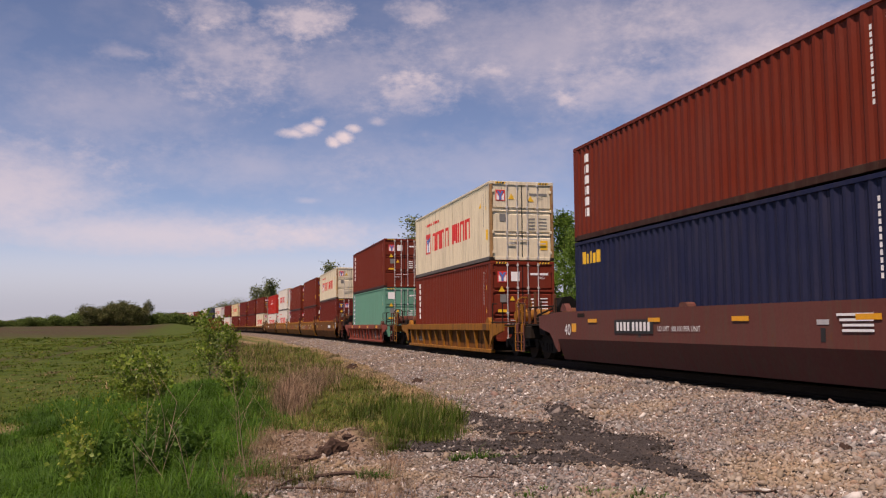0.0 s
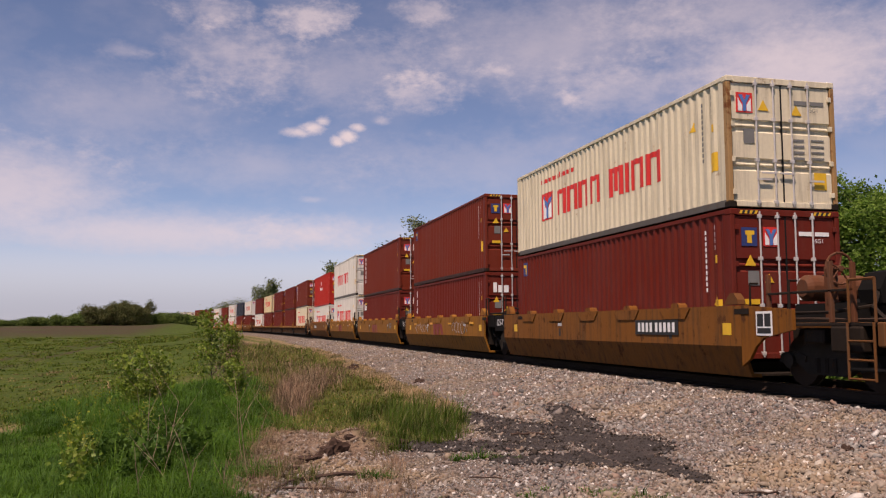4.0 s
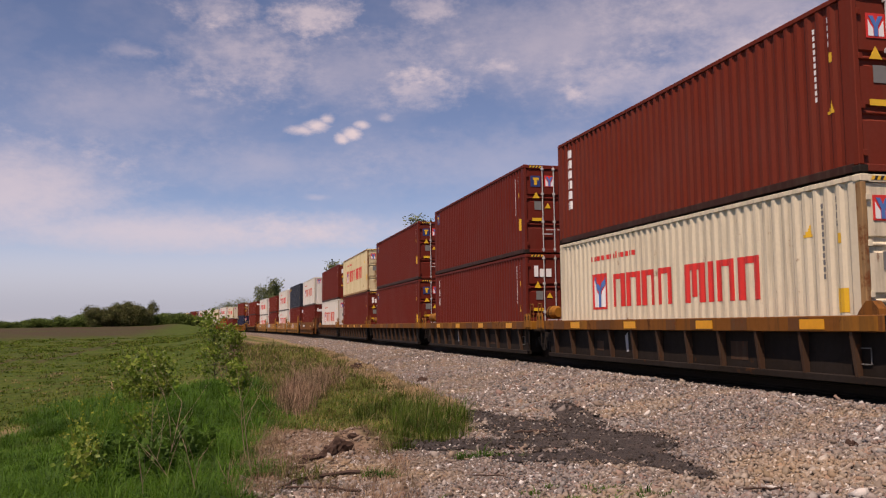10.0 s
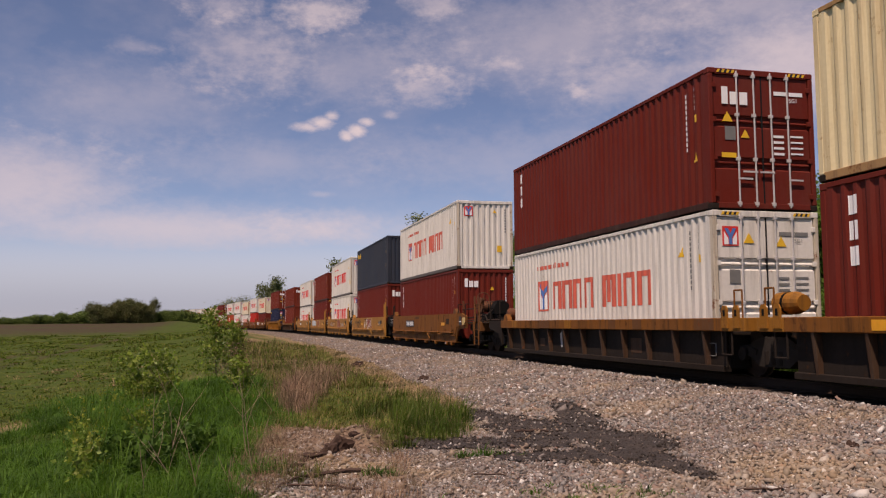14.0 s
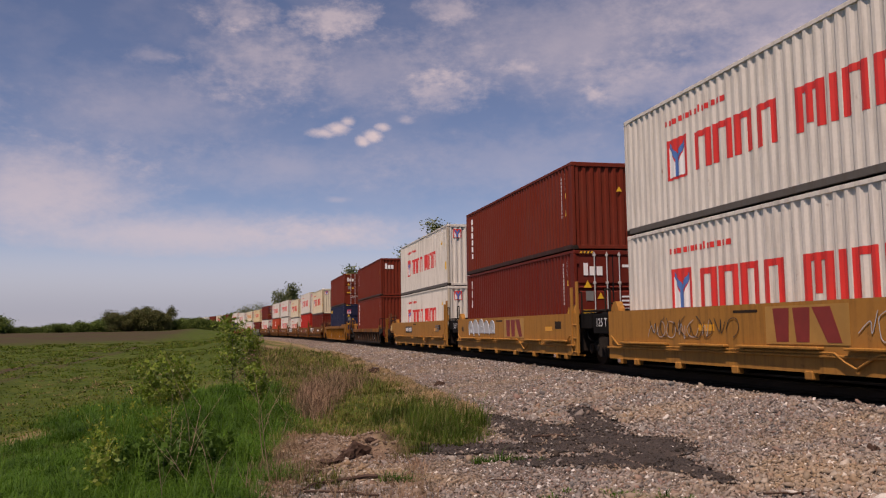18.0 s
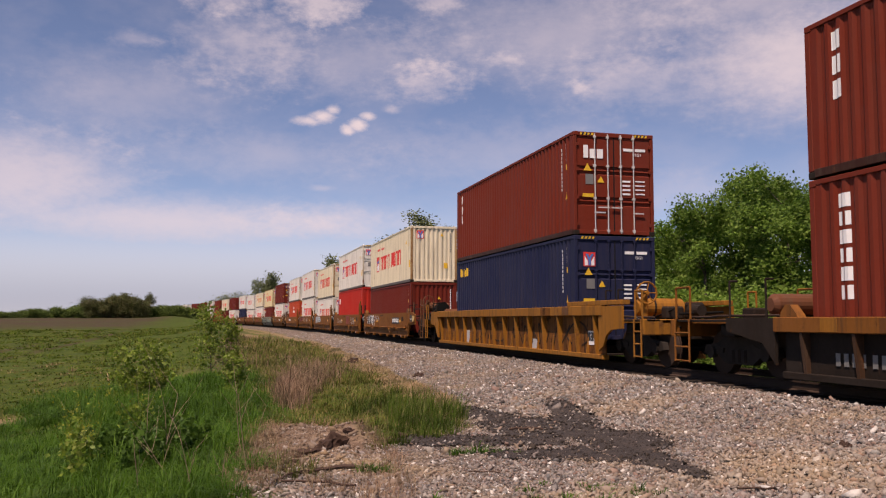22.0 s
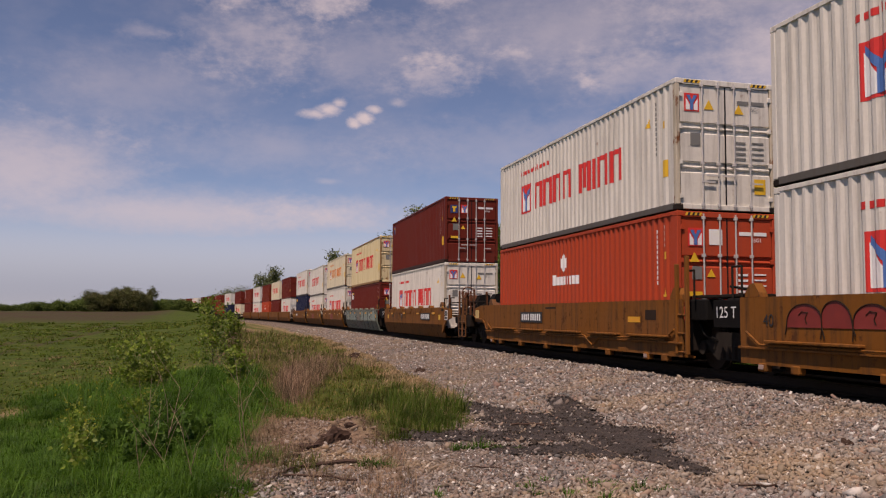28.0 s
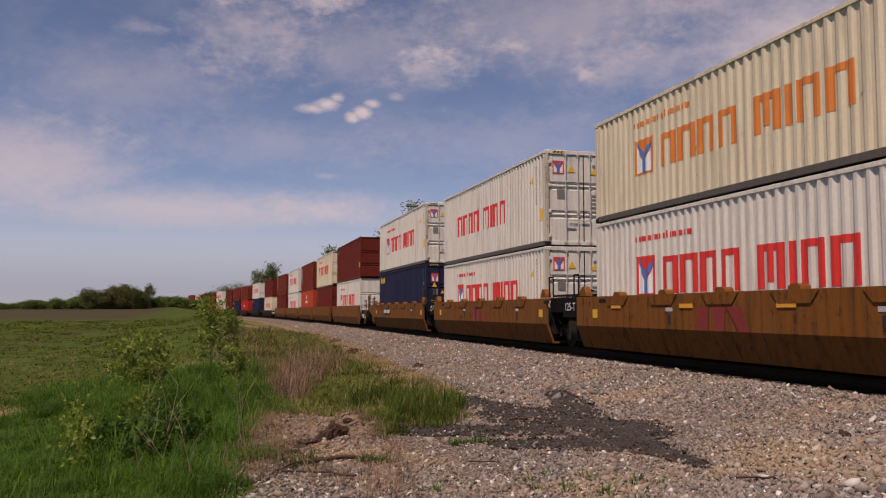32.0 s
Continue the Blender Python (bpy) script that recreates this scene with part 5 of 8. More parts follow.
            for y in (-5.2, -2.0, 1.2, 4.4):
                part("reflector", Shape().box(xm - 0.006, xm, y - 0.26, y + 0.26, 1.10 if kind != "ribbed" else 0.93, 1.19 if kind != "ribbed" else 1.04) if kind != "ribbed" else Shape().box(-1.527, -1.518, y - 0.3, y + 0.3, 0.90, 1.06), M_REFLECT, car)
        elif m == "scrawl_white":
            scrawl(car, 1.8, 4.6, 0.74, 1.16, M_GREYWHITE, seed, -1.515, 0.009)
            scrawl(car, -4.6, -2.4, 0.72, 1.24, M_GREYWHITE, seed + 9, -1.515, 0.011)
        elif m == "arches":
            for k in range(5):
                yk = 4.9 - 0.55 * k
                part("sprayed_arch", Shape().path([(xm - 0.004, yk + 0.30 * math.cos(math.pi * j / 12) - 0.1 * math.sin(math.pi * j / 12), 0.72 + (0.50 + 0.08 * (k % 2)) * math.sin(math.pi * j / 12)) for j in range(13)], 0.010, 4), M_BLACK, car)
            scrawl(car, 2.3, 3.1, 0.95, 1.2, M_BLACK, seed + 3, -1.513, 0.009)
            scrawl(car, -1.8, 1.1, 0.70, 1.32, M_WHITE, seed + 4, -1.520, 0.012)
        elif m == "scrawl_tail":
            scrawl(car, 0.2, 1.6, 0.76, 1.28, M_GREYWHITE, seed + 11, -1.515, 0.011, 0.3)
            scrawl(car, -2.6, -1.2, 0.76, 1.28, M_GREYWHITE, seed + 12, -1.515, 0.011, 0.3)
        elif m == "scrawl_dark":
            scrawl(car, 0.8, 4.4, 0.76, 1.24, M_BLACK, seed + 1, -1.515, 0.011)
        elif m == "scrawl_low":
            scrawl(car, -7.2, 3.5, 0.22, 1.06, M_SMEAR, seed + 2, -1.352, 0.030, 1.25)
        elif m == "scrawl_blue":
            bubble_letters(car, 0.9, 4.8, seed + 5, 5, M_GREYWHITE, M_PALEBLUE, 0.70, 0.84, 1.38, xm, 0.014)
        elif m == "tag_red":
            bubble_letters(car, 2.3, 5.4, seed + 5, 4, M_TTXRED, M_SMEAR, 0.69, 0.90, 1.36, xm, 0.010)
        elif m == "tag_big":
            bubble_letters(car, 2.9, 5.3, seed + 5, 4, M_BLACK, M_WHITE, 0.69, 0.86, 1.37, xm - 0.001, 0.014)
            part("car_code", cached("forty", lambda: text_mesh("40", 0.30, M_BLACK, "car_code")), M_BLACK, car, "black figure 40", at=(xm - 0.003, 5.9, 1.0, 90, 0, -90))
            scrawl(car, 5.35, 5.9, 1.0, 1.3, M_GREYWHITE, seed + 7, -1.515, 0.009, 0.2)
            scrawl(car, 1.2, 2.8, 1.0, 1.3, M_GREYWHITE, seed + 8, -1.515, 0.009, 0.26)
        elif m == "scrawl_web":
            scrawl(car, 2.6, 4.6, 0.30, 0.78, M_GREYWHITE, seed + 6, -1.352, 0.014)
            scrawl(car, -1.4, 0.8, 0.30, 0.78, M_GREYWHITE, seed + 7, -1.352, 0.014)
            scrawl(car, -5.4, -3.4, 0.30, 0.78, M_GREYWHITE, seed + 8, -1.352, 0.014)
        elif m == "cross":
            for lean in (-1, 1):
                part("white_stroke", Shape().prism([(-2.1 - 0.28 * lean, 0.24), (-1.98 - 0.28 * lean, 0.24), (-1.98 + 0.22 * lean, 0.80), (-2.1 + 0.22 * lean, 0.80)], -1.358 - 0.003 * lean, -1.348 - 0.003 * lean, "x"), M_GREYWHITE, car)
            part("white_frame", Shape().path([(-1.36, -3.2, 0.35), (-1.36, -3.2, 0.70), (-1.36, -3.8, 0.70), (-1.36, -3.8, 0.35), (-1.36, -3.2, 0.35)], 0.014, 4), M_GREYWHITE, car)
            part("car_code", cached("forty_y", lambda: text_mesh("40", 0.42, M_OLDYELLOW, "car_code")), M_OLDYELLOW, car, "yellow figure 40", at=(xm - 0.004, 0.3, 0.52, 90, 0, -90))
        elif m == "scrawl_loops":
            bubble_letters(car, 1.2, 6.3, seed + 5, 7, M_TEALGREY, M_BLACK)
            bubble_letters(car, -6.2, -0.3, seed + 6, 4, M_TEALGREY, M_BLACK)
            part("rust_patch", Shape().box(-1.504, -1.498, -0.45, 1.15, 0.672, 1.39), GREYRUSTED, car, "rust-eaten grey plate")
            part("rust_patch", Shape().prism([(sill_x(0.655) - 0.004, 0.655), (sill_x(0.655) + 0.004, 0.655), (sill_x(0.12) + 0.004, 0.12), (sill_x(0.12) - 0.004, 0.12)], -0.7, 1.3), GREYRUSTED, car, "rust-eaten grey plate")
            for y in (-4.9, -2.7, -0.4, 2.0, 4.2):
                part("yellow_patch", Shape().box(-1.537, -1.531, y - 0.22, y + 0.22, 1.12, 1.22), M_REFLECT, car)
        elif m == "small_print":
            s = Shape()
            for j in range(4):
                s.box(xm - 0.005, xm, -5.3, -4.5 - rnd.uniform(0, 0.2), 1.16 - j * 0.08, 1.20 - j * 0.08)
            part("small_print", s, M_GREY if paint in (TTX, OCHRE, SAND) else M_WHITE, car)
    return car


# ---- the train: (front of the load in metres, car kind, paint, ends, marks, upper load, lower load) ----
HC, ST = 2.896, 2.591
LOOK = {
    "ox": (OXIDE, "column", "oxide red"), "ma": (MAROON, "three", "maroon"), "mf": (MAROON, "flag", "dark red-brown"),
    "mb": (MAROON, "lighthouse", "maroon"), "of": (OXIDE, "flag", "oxide red"), "ot": (OXIDE, "three", "oxide red"), "oo": (MAROON, "none", "dark maroon"),
    "yw": (WHITE, "liner", "white"), "yb": (WHITE, "liner_big", "white"), "yf": (WHITE, "liner_faded", "greyish white"),
    "yc": (CREAM, "liner", "yellowed cream"), "yr": (RUSTY, "liner", "rust-stained cream"), "yo": (CREAM, "liner_orange", "cream"),
    "rd": (SCARLET, "mast", "bright red"), "ro": (VERMILION, "mast", "orange red"), "rc": (SCARLET, "block", "red"),
    "nv": (NAVY, "yellowword", "navy blue"), "sl": (SLATE, "yellowword", "slate blue"), "te": (TEAL, "banner", "teal green"),
}
TRAIN = [
    (9.72, "smooth", PLUM, "o", "number limits small_print reflect white_forty", "ox ST d", "nv HC d"),
    (29.5, "ribbed", TTX, "o", "number", "yc HC d", "ox HC d"),
    (50.1, "ribbed", REDCAR, "o", "number reflect scrawl_web", "ox HC d", "te HC d"),
    (71.4, "smooth", OCHRE, "f", "number_near", "yc ST d", "mf HC d"),
    (87.2, "smooth", TTX, "m", "emblem reflect scrawl_white", "of HC d", "ma ST d"),
    (103.05, "smooth", TTX, "m", "emblem small_print", "ox HC d", "mb ST d"),
    (118.7, "smooth", TTX, "m", "emblem reflect", "yb HC d", "yw HC d"),
    (134.45, "smooth", OCHRE, "l", "number", "rd HC d", "yw ST d"),
    (154.15, "ribbed", SOOT, "f", "reflect", "ox HC d", "yc HC d"),
    (169.3, "ribbed", SOOT, "m", "reflect", "mf HC d", "ma HC d"),
    (185.0, "ribbed", SOOT, "m", "", "mf HC d", "mf HC d"),
    (200.70, "ribbed", SOOT, "m", "reflect", "yr HC d", "ma HC d"),
    (216.1, "ribbed", SOOT, "l", "", "ma HC d", "yf HC d"),
    (235.6, "ledge", OCHRE, "f", "number", "yf HC b", "ma HC b"),
    (251.7, "ledge", SAND, "m", "forty emblem arches small_print", "sl HC b", "ma HC b"),
    (267.4, "ledge", SAND, "m", "emblem scrawl_dark scrawl_white", "yw HC b", "yw HC b"),
    (283.2, "ledge", SAND, "m", "forty emblem scrawl_blue", "ox ST b", "ma HC d"),
    (298.95, "ledge", SAND, "l", "number small_print", "yw HC b", "yw ST b"),
    (318.8, "ribbed", SOOT, "o", "number cross", "ot ST b", "ox HC b"),
    (340.8, "ribbed", TTX, "o", "deep scrawl_low", "ot HC d", "nv HC d"),
    (361.9, "ledge", OCHRE, "f", "number_near tag_big", "yc HC b", "oo ST b"),
    (377.35, "ledge", OCHRE, "m", "emblem scrawl_white forty", "yw HC d", "rc HC b"),
    (393.1, "ledge", OCHRE, "m", "scrawl_blue scrawl_dark", "yc HC d", "yf ST b"),
    (408.95, "ledge", OCHRE, "m", "forty tag_red scrawl_tail", "yw HC d", "yw HC d"),
    (424.5, "ledge", OCHRE, "l", "number", "yw HC d", "ro HC d"),
    (444.5, "smooth", OCHRE, "f", "number_near scrawl_dark reflect", "mf HC d", "yw HC d"),
    (460.65, "smooth", GREYCAR, "m", "scrawl_loops", "yr HC d", "mb ST d"),
    (476.3, "smooth", OCHRE, "m", "emblem reflect", "yo ST d", "yw HC d"),
    (492.0, "smooth", OCHRE, "m", "emblem", "yb HC d", "yw ST d"),
    (507.6, "smooth", OCHRE, "l", "number", "yw HC d", "nv HC d"),
    (527.4, "ledge", OCHRE, "f", "number", "mf HC d", "yw HC d"),
    (543.1, "ledge", OCHRE, "m", "", "yc HC d", "ma HC d"),
    (558.8, "ledge", OCHRE, "m", "", "ox HC d", "ro HC d"),
    (574.5, "ledge", OCHRE, "m", "", "yw HC d", "yw HC d"),
    (590.2, "ledge", OCHRE, "l", "", "ox HC d", "oo HC d"),
    (610.0, "ribbed", SOOT, "o", "", "ma HC d", "yc HC d"),
    (631.0, "ribbed", SOOT, "o", "", "yw HC d", "nv HC d"),
    (652.0, "ribbed", SOOT, "f", "", "ox HC d", "rd HC d"),
    (667.7, "ribbed", SOOT, "m", "", "ox HC d", "nv HC d"),
    (683.4, "ribbed", SOOT, "l", "", "mf HC d", "ma HC d"),
    (703.0, "smooth", OCHRE, "f", "", "yw HC d", "yw HC d"),
    (718.7, "smooth", OCHRE, "m", "", "ox HC d", "ma HC d"),
    (734.4, "smooth", OCHRE, "m", "", "mf HC d", "ox HC d"),
    (750.1, "smooth", OCHRE, "m", "", "yc HC d", "ma HC d"),
    (765.8, "smooth", OCHRE, "l", "", "ox HC d", "yw HC d"),
]
ROLLING = []      # (thing, middle along the track at 0 s, height)
MADE = {}
BEDDED = 0.38     # floor of the wells
RAISED = {1: 0.07, 4: 0.04, 14: 0.11, 17: 0.06, 18: 0.08, 23: 0.07, 24: 0.07, 25: 0.10, 26: 0.09}      # cars whose floors stand higher


def load(spec, z, s, upper):
    key, size, end = spec.split()
    paint, livery, word = LOOK[key]
    h = HC if size == "HC" else ST
    far = s > 525
    kind = (key, size, end, upper, far)
    where = "atop another" if upper else "in a well car"
    face = "doors leading" if end == "d" else "plain end leading"
    if kind in MADE:
        ob = copy_thing(MADE[kind], pose(0, 0, 0))
    else:
        text = {"liner": " red-lettered", "liner_orange": " orange-lettered", "liner_big": " bold red-lettered", "liner_faded": " faded red-lettered"}.get(livery, "")
        ob = (far_container if far else make_container)(paint, h, livery, end == "d", f"{word}{text} steel container, {face}, {where}".replace("rust-stained cream red-lettered", "rusty red-lettered cream").replace("bold red-lettered", "red-lettered").replace("greyish white faded red-lettered", "greyish-white faded"))
        MADE[kind] = ob
    ROLLING.append((ob, s, z))
    return h


def build_train():
    n = len(TRAIN)
    for i, (front, kind, paint, ends, marks, up, low) in enumerate(TRAIN):
        s = front + HALF_L
        lead = "outer" if ends in "of" else "joint"
        trail = "outer" if ends in "ol" else "joint"
        before = (front - TRAIN[i - 1][0]) / 2 if i else 7.9
        after = (TRAIN[i + 1][0] - front) / 2 if i + 1 < n else 7.9
        code = "125-T" if kind == "smooth" else "125 T"
        car = far_car(kind, paint, lead, trail, before, after) if i >= 30 else make_car(kind, paint, marks.split(), lead, trail, before, after, 100 + i, code)
        ROLLING.append((car, s, 0.0))
        bed = BEDDED + (0.12 if "deep" in marks else RAISED.get(i, 0.0))
        h = load(low, bed, s, False)
        load(up, bed + h + 0.022, s, True)


build_train()


def motions():
    for thing, s, z in ROLLING:
        rows = []
        for t, d in TRAVEL:
            rows.append((t, Matrix.Translation((0, 0, z)) @ track_pose(s - d)))
        walk(thing, rows)
    # the clouds drift to the right and come nearer
    side = Vector((math.cos(radians(15)), -math.sin(radians(15)), 0))
    walk(CLOUD_LAYER, [(t, Matrix.Translation((0, 0, EYE_Z)) @ Matrix.Rotation(radians(0.62 * t / 32), 4, side) @ Matrix.Rotation(radians(-1.15 * t / 32), 4, "Z")) for t in (0, 16, 32)])


# ---- ground ----
def smooth_step(a, b, v):
    q = np.clip((v - a) / (b - a), 0, 1)
    return q * q * (3 - 2 * q)


def wobble(x, y, scale, seed=0):
    """Cheap smooth noise on arrays, about -1 to 1."""
    r = np.random.RandomState(seed)
    z = 0
    for k in range(5):
        a, f, p = r.uniform(0, 6.28), scale * r.uniform(0.6, 2.2), r.uniform(0, 6.28)
        z = z + np.sin((x * math.cos(a) + y * math.sin(a)) * f + p)
    return z / 3.2


def lateral(x, y):
    return x - (TRACK_X - BEND * np.maximum(0, y - BEND_Y) ** 2)


def land(x, y):
    """Height of the ground sheet."""
    x, y = np.asarray(x, float), np.asarray(y, float)
    l = lateral(x, y)
    z = np.interp(l, [-400, -60, -20, -14.5, -12.6, -11.2, -10, -6.2, -5.4, -1.75, -1.5, 1.5, 1.75, 4, 8, 40], [-1.75, -1.7, -1.55, -1.15, -0.86, -0.66, -0.60, -0.66, -0.62, -0.20, -0.20, -0.20, -0.20, -0.9, -1.5, -1.6])
    rise = smooth_step(-3.5, -14, l) * 2.95 * np.clip((y - 30) / 220, 0, 1)
    rough = 0.03 * wobble(x, y, 1.3, 3) + 0.06 * wobble(x, y, 0.35, 4) * (l < -6)
    mound = 0.19 * np.exp(-((x - 1.85) / 0.42) ** 2 - ((y - 12.3) / 0.55) ** 2) + 0.06 * np.exp(-((x - 1.1) / 0.3) ** 2 - ((y - 10.9) / 0.7) ** 2)
    return z + rise + mound + rough * (np.abs(l) > 1.9)


GRAVEL_Y = [5, 7, 9, 10, 11, 11.6, 13, 15.5, 18, 24, 35, 60]
GRAVEL_X = [0.0, 0.25, 0.65, 1.0, 1.8, 3.0, 3.55, 4.2, 4.75, 4.95, 5.5, 6.3]


def gravel_edge(y):
    """x at which the stones end on the field side."""
    y = np.asarray(y, float)
    return np.where(y < 60, np.interp(y, GRAVEL_Y, GRAVEL_X), TRACK_X - 4.34 - BEND * np.maximum(0, y - BEND_Y) ** 2)


def tar_field(x, y):
    """Above zero where the dark spill lies: runs of grit given by their two ends and half widths."""
    v = -1.0
    for ax, ay, bx, by, ra, rb in SPILL_RUNS:
        ux, uy = bx - ax, by - ay
        q = np.clip(((x - ax) * ux + (y - ay) * uy) / (ux * ux + uy * uy), 0, 1)
        d = np.hypot((x - ax - q * ux) * 1.5, y - ay - q * uy)
        v = np.maximum(v, 1 - d / (ra + (rb - ra) * q))
    return v + 0.26 * wobble(x, y, 3.1, 9) + 0.16 * wobble(x, y, 8.0, 10) + 0.16 * wobble(x, y, 21.0, 13) - 0.05


SPILL_RUNS = ((4.4, 15.9, 5.0, 13.0, 0.85, 1.1), (5.0, 13.0, 5.3, 10.6, 1.0, 0.75), (6.2, 15.4, 5.4, 12.4, 0.35, 0.65), (2.7, 11.5, 4.2, 11.2, 0.55, 0.65), (3.4, 10.1, 4.8, 10.2, 0.35, 0.65), (5.1, 10.4, 5.1, 8.6, 0.45, 0.2), (4.3, 13.4, 4.4, 11.4, 0.75, 0.75))


def sheet(name, xs, ys, fn, mat, masks=None):
    X, Y = np.meshgrid(xs, ys)
    Z = fn(X, Y)
    vs = np.stack([X.ravel(), Y.ravel(), Z.ravel()], 1)
    w = len(xs)
    i = (np.arange(len(ys) - 1)[:, None] * w + np.arange(w - 1)[None]).ravel()
    fs = np.stack([i, i + 1, i + w + 1, i + w], 1)
    me = bpy.data.meshes.new(name)
    me.from_pydata(vs.tolist(), [], fs.tolist())
    me.polygons.foreach_set("use_smooth", [True] * len(me.polygons))
    me.materials.append(mat)
    for key, f in (masks or {}).items():
        at = me.attributes.new(key, "FLOAT", "POINT")
        at.data.foreach_set("value", f(X, Y).ravel().astype(np.float32))
    return new(name, me)


def mask_gravel(x, y):
    l = lateral(x, y)
    e = gravel_edge(y)
    v = smooth_step(-0.35, 0.35, x - e + 0.22 * wobble(x, y, 2.2, 5))
    return v * (l < 13) + 0.0


def mask_dry(x, y):
    """Dead grass along the stones and up the verge."""
    e = gravel_edge(y)
    d = e - x
    near = np.exp(-((d - 0.4) / 0.5) ** 2) * smooth_step(11.5, 14, y)
    verge = smooth_step(17, 30, y) * smooth_step(6.0, 3.5, d) * (d > 0) * (0.40 + 0.45 * wobble(x, y, 0.9, 6))
    patch = 0.85 * np.exp(-((x + 4.4) / 0.9) ** 2 - ((y - 20.5) / 1.6) ** 2) + 0.6 * np.exp(-((x + 0.9) / 0.5) ** 2 - ((y - 27) / 3.0) ** 2)
    return np.clip(np.maximum(np.maximum(near, verge), patch), 0, 1)


def mask_dirt(x, y):
    """Bare earth where the bank has slumped."""
    d = np.hypot((x - 1.15) / 0.95, (y - 11.4) / 3.4)
    foot = np.hypot((x - 0.40) / 0.34, (y - 9.2) / 0.75)
    return smooth_step(1.05, 0.75, np.minimum(d, foot) + 0.16 * wobble(x, y, 2.0, 24) + 0.08 * wobble(x, y, 6.0, 25))


def mask_train_shade(x, y):
    """Shade of the train put into the ballast colour, between and beside the rails."""
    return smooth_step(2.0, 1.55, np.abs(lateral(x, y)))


def mask_soil(x, y):
    """Tilled field showing through the weeds, in rows along the line."""
    x2 = x + 0.4 * wobble(x, y, 0.05, 26)
    rows = (0.5 + 0.5 * np.sin(x2 * 2.6)) ** 3
    strip = smooth_step(-10.6, -11.6, x2) * smooth_step(-17.0, -15.0, x2) * smooth_step(36, 48, y) * smooth_step(140, 100, y) * np.clip(0.75 + 0.6 * wobble(x, y * 0.4, 0.8, 53), 0, 1)
    far = smooth_step(105, 150, y) * smooth_step(-8, -17, x) * (0.62 + 0.25 * wobble(x, y, 0.06, 27) + 0.3 * wobble(x, y * 0.35, 0.5, 60))
    patch = smooth_step(-3.5, -7, x) * (0.0 + 0.20 * wobble(x, y * 0.5, 0.7, 7) + 0.10 * wobble(x, y, 2.3, 54))
    return np.clip(np.maximum(np.maximum(0.85 * strip * rows, far), patch), 0, 1)


def ground_material():
    m, nt, b = node_material("field_and_verge")
    v = place(nt, shift_random=False)

    def attr(n):
        a = nt.nodes.new("ShaderNodeAttribute")
        a.attribute_name = n
        return a.outputs["Fac"]
    big, mid, fine = noise_node(nt, v, 0.25, 4), noise_node(nt, v, 1.7, 5), noise_node(nt, v, 16, 6)
    clump = noise_node(nt, v, 4.5, 5)
    broad = noise_node(nt, v, 0.7, 6, 0.7)
    c = mix_colour(nt, ramp(nt, mid, 0.36, 0.64), (0.030, 0.060, 0.006), (0.066, 0.090, 0.010))
    c = mix_colour(nt, math_node(nt, "MULTIPLY", ramp(nt, big, 0.45, 0.68), 0.35), c, (0.070, 0.055, 0.018))
    c = mix_colour(nt, math_node(nt, "MULTIPLY", ramp(nt, broad, 0.46, 0.60), 0.6), c, (0.020, 0.042, 0.005))
    c = mix_colour(nt, math_node(nt, "MULTIPLY", ramp(nt, broad, 0.46, 0.38), 0.6), c, (0.078, 0.090, 0.015))
    c = mix_colour(nt, math_node(nt, "MULTIPLY", ramp(nt, clump, 0.5, 0.66), 0.5), c, (0.022, 0.046, 0.005))
    c = mix_colour(nt, math_node(nt, "MULTIPLY", ramp(nt, fine, 0.5, 0.7), 0.4), c, (0.080, 0.102, 0.020))
    soil = math_node(nt, "MULTIPLY", math_node(nt, "MULTIPLY", attr("soil"), 1.6), ramp(nt, math_node(nt, "ADD", math_node(nt, "MULTIPLY", mid, 0.6), math_node(nt, "MULTIPLY", fine, 0.4)), 0.30, 0.55), clamp=True)
    c = mix_colour(nt, soil, c, mix_colour(nt, fine, (0.030, 0.018, 0.012), (0.082, 0.050, 0.036)))
    c = mix_colour(nt, math_node(nt, "MULTIPLY", attr("dry"), math_node(nt, "ADD", 0.45, math_node(nt, "MULTIPLY", clump, 0.9)), clamp=True), c, mix_colour(nt, ramp(nt, fine, 0.3, 0.7), (0.13, 0.08, 0.045), (0.36, 0.25, 0.14)))
    c = mix_colour(nt, attr("dirt"), c, mix_colour(nt, ramp(nt, clump, 0.35, 0.65), (0.110, 0.070, 0.048), (0.25, 0.175, 0.120)))
    vor = nt.nodes.new("ShaderNodeTexVoronoi")
    vor.inputs["Scale"].default_value = 17
    nt.links.new(v, vor.inputs["Vector"])
    sep = nt.nodes.new("ShaderNodeSeparateColor")
    nt.links.new(vor.outputs["Color"], sep.inputs[0])
    st = mix_colour(nt, sep.outputs[0], (0.10, 0.080, 0.070), (0.34, 0.285, 0.245))
    # darker gaps between the stones, put into the colour
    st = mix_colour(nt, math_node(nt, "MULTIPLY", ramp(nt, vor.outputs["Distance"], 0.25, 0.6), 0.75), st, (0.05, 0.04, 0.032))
    st = mix_colour(nt, math_node(nt, "MULTIPLY", ramp(nt, mid, 0.3, 0.7), 0.3), st, (0.30, 0.20, 0.135))
    # track bed stones coloured nearly black for the shade under the cars
    c = mix_colour(nt, attr("gravel"), c, mix_colour(nt, attr("train_shade"), st, (0.022, 0.018, 0.015)))
    nt.links.new(c, b.inputs["Base Color"])
    b.inputs["Roughness"].default_value = 0.95
    b.inputs["Specular IOR Level"].default_value = 0.12
    h = math_node(nt, "ADD", fine, math_node(nt, "MULTIPLY", math_node(nt, "MULTIPLY", vor.outputs["Distance"], attr("gravel")), -1.0))
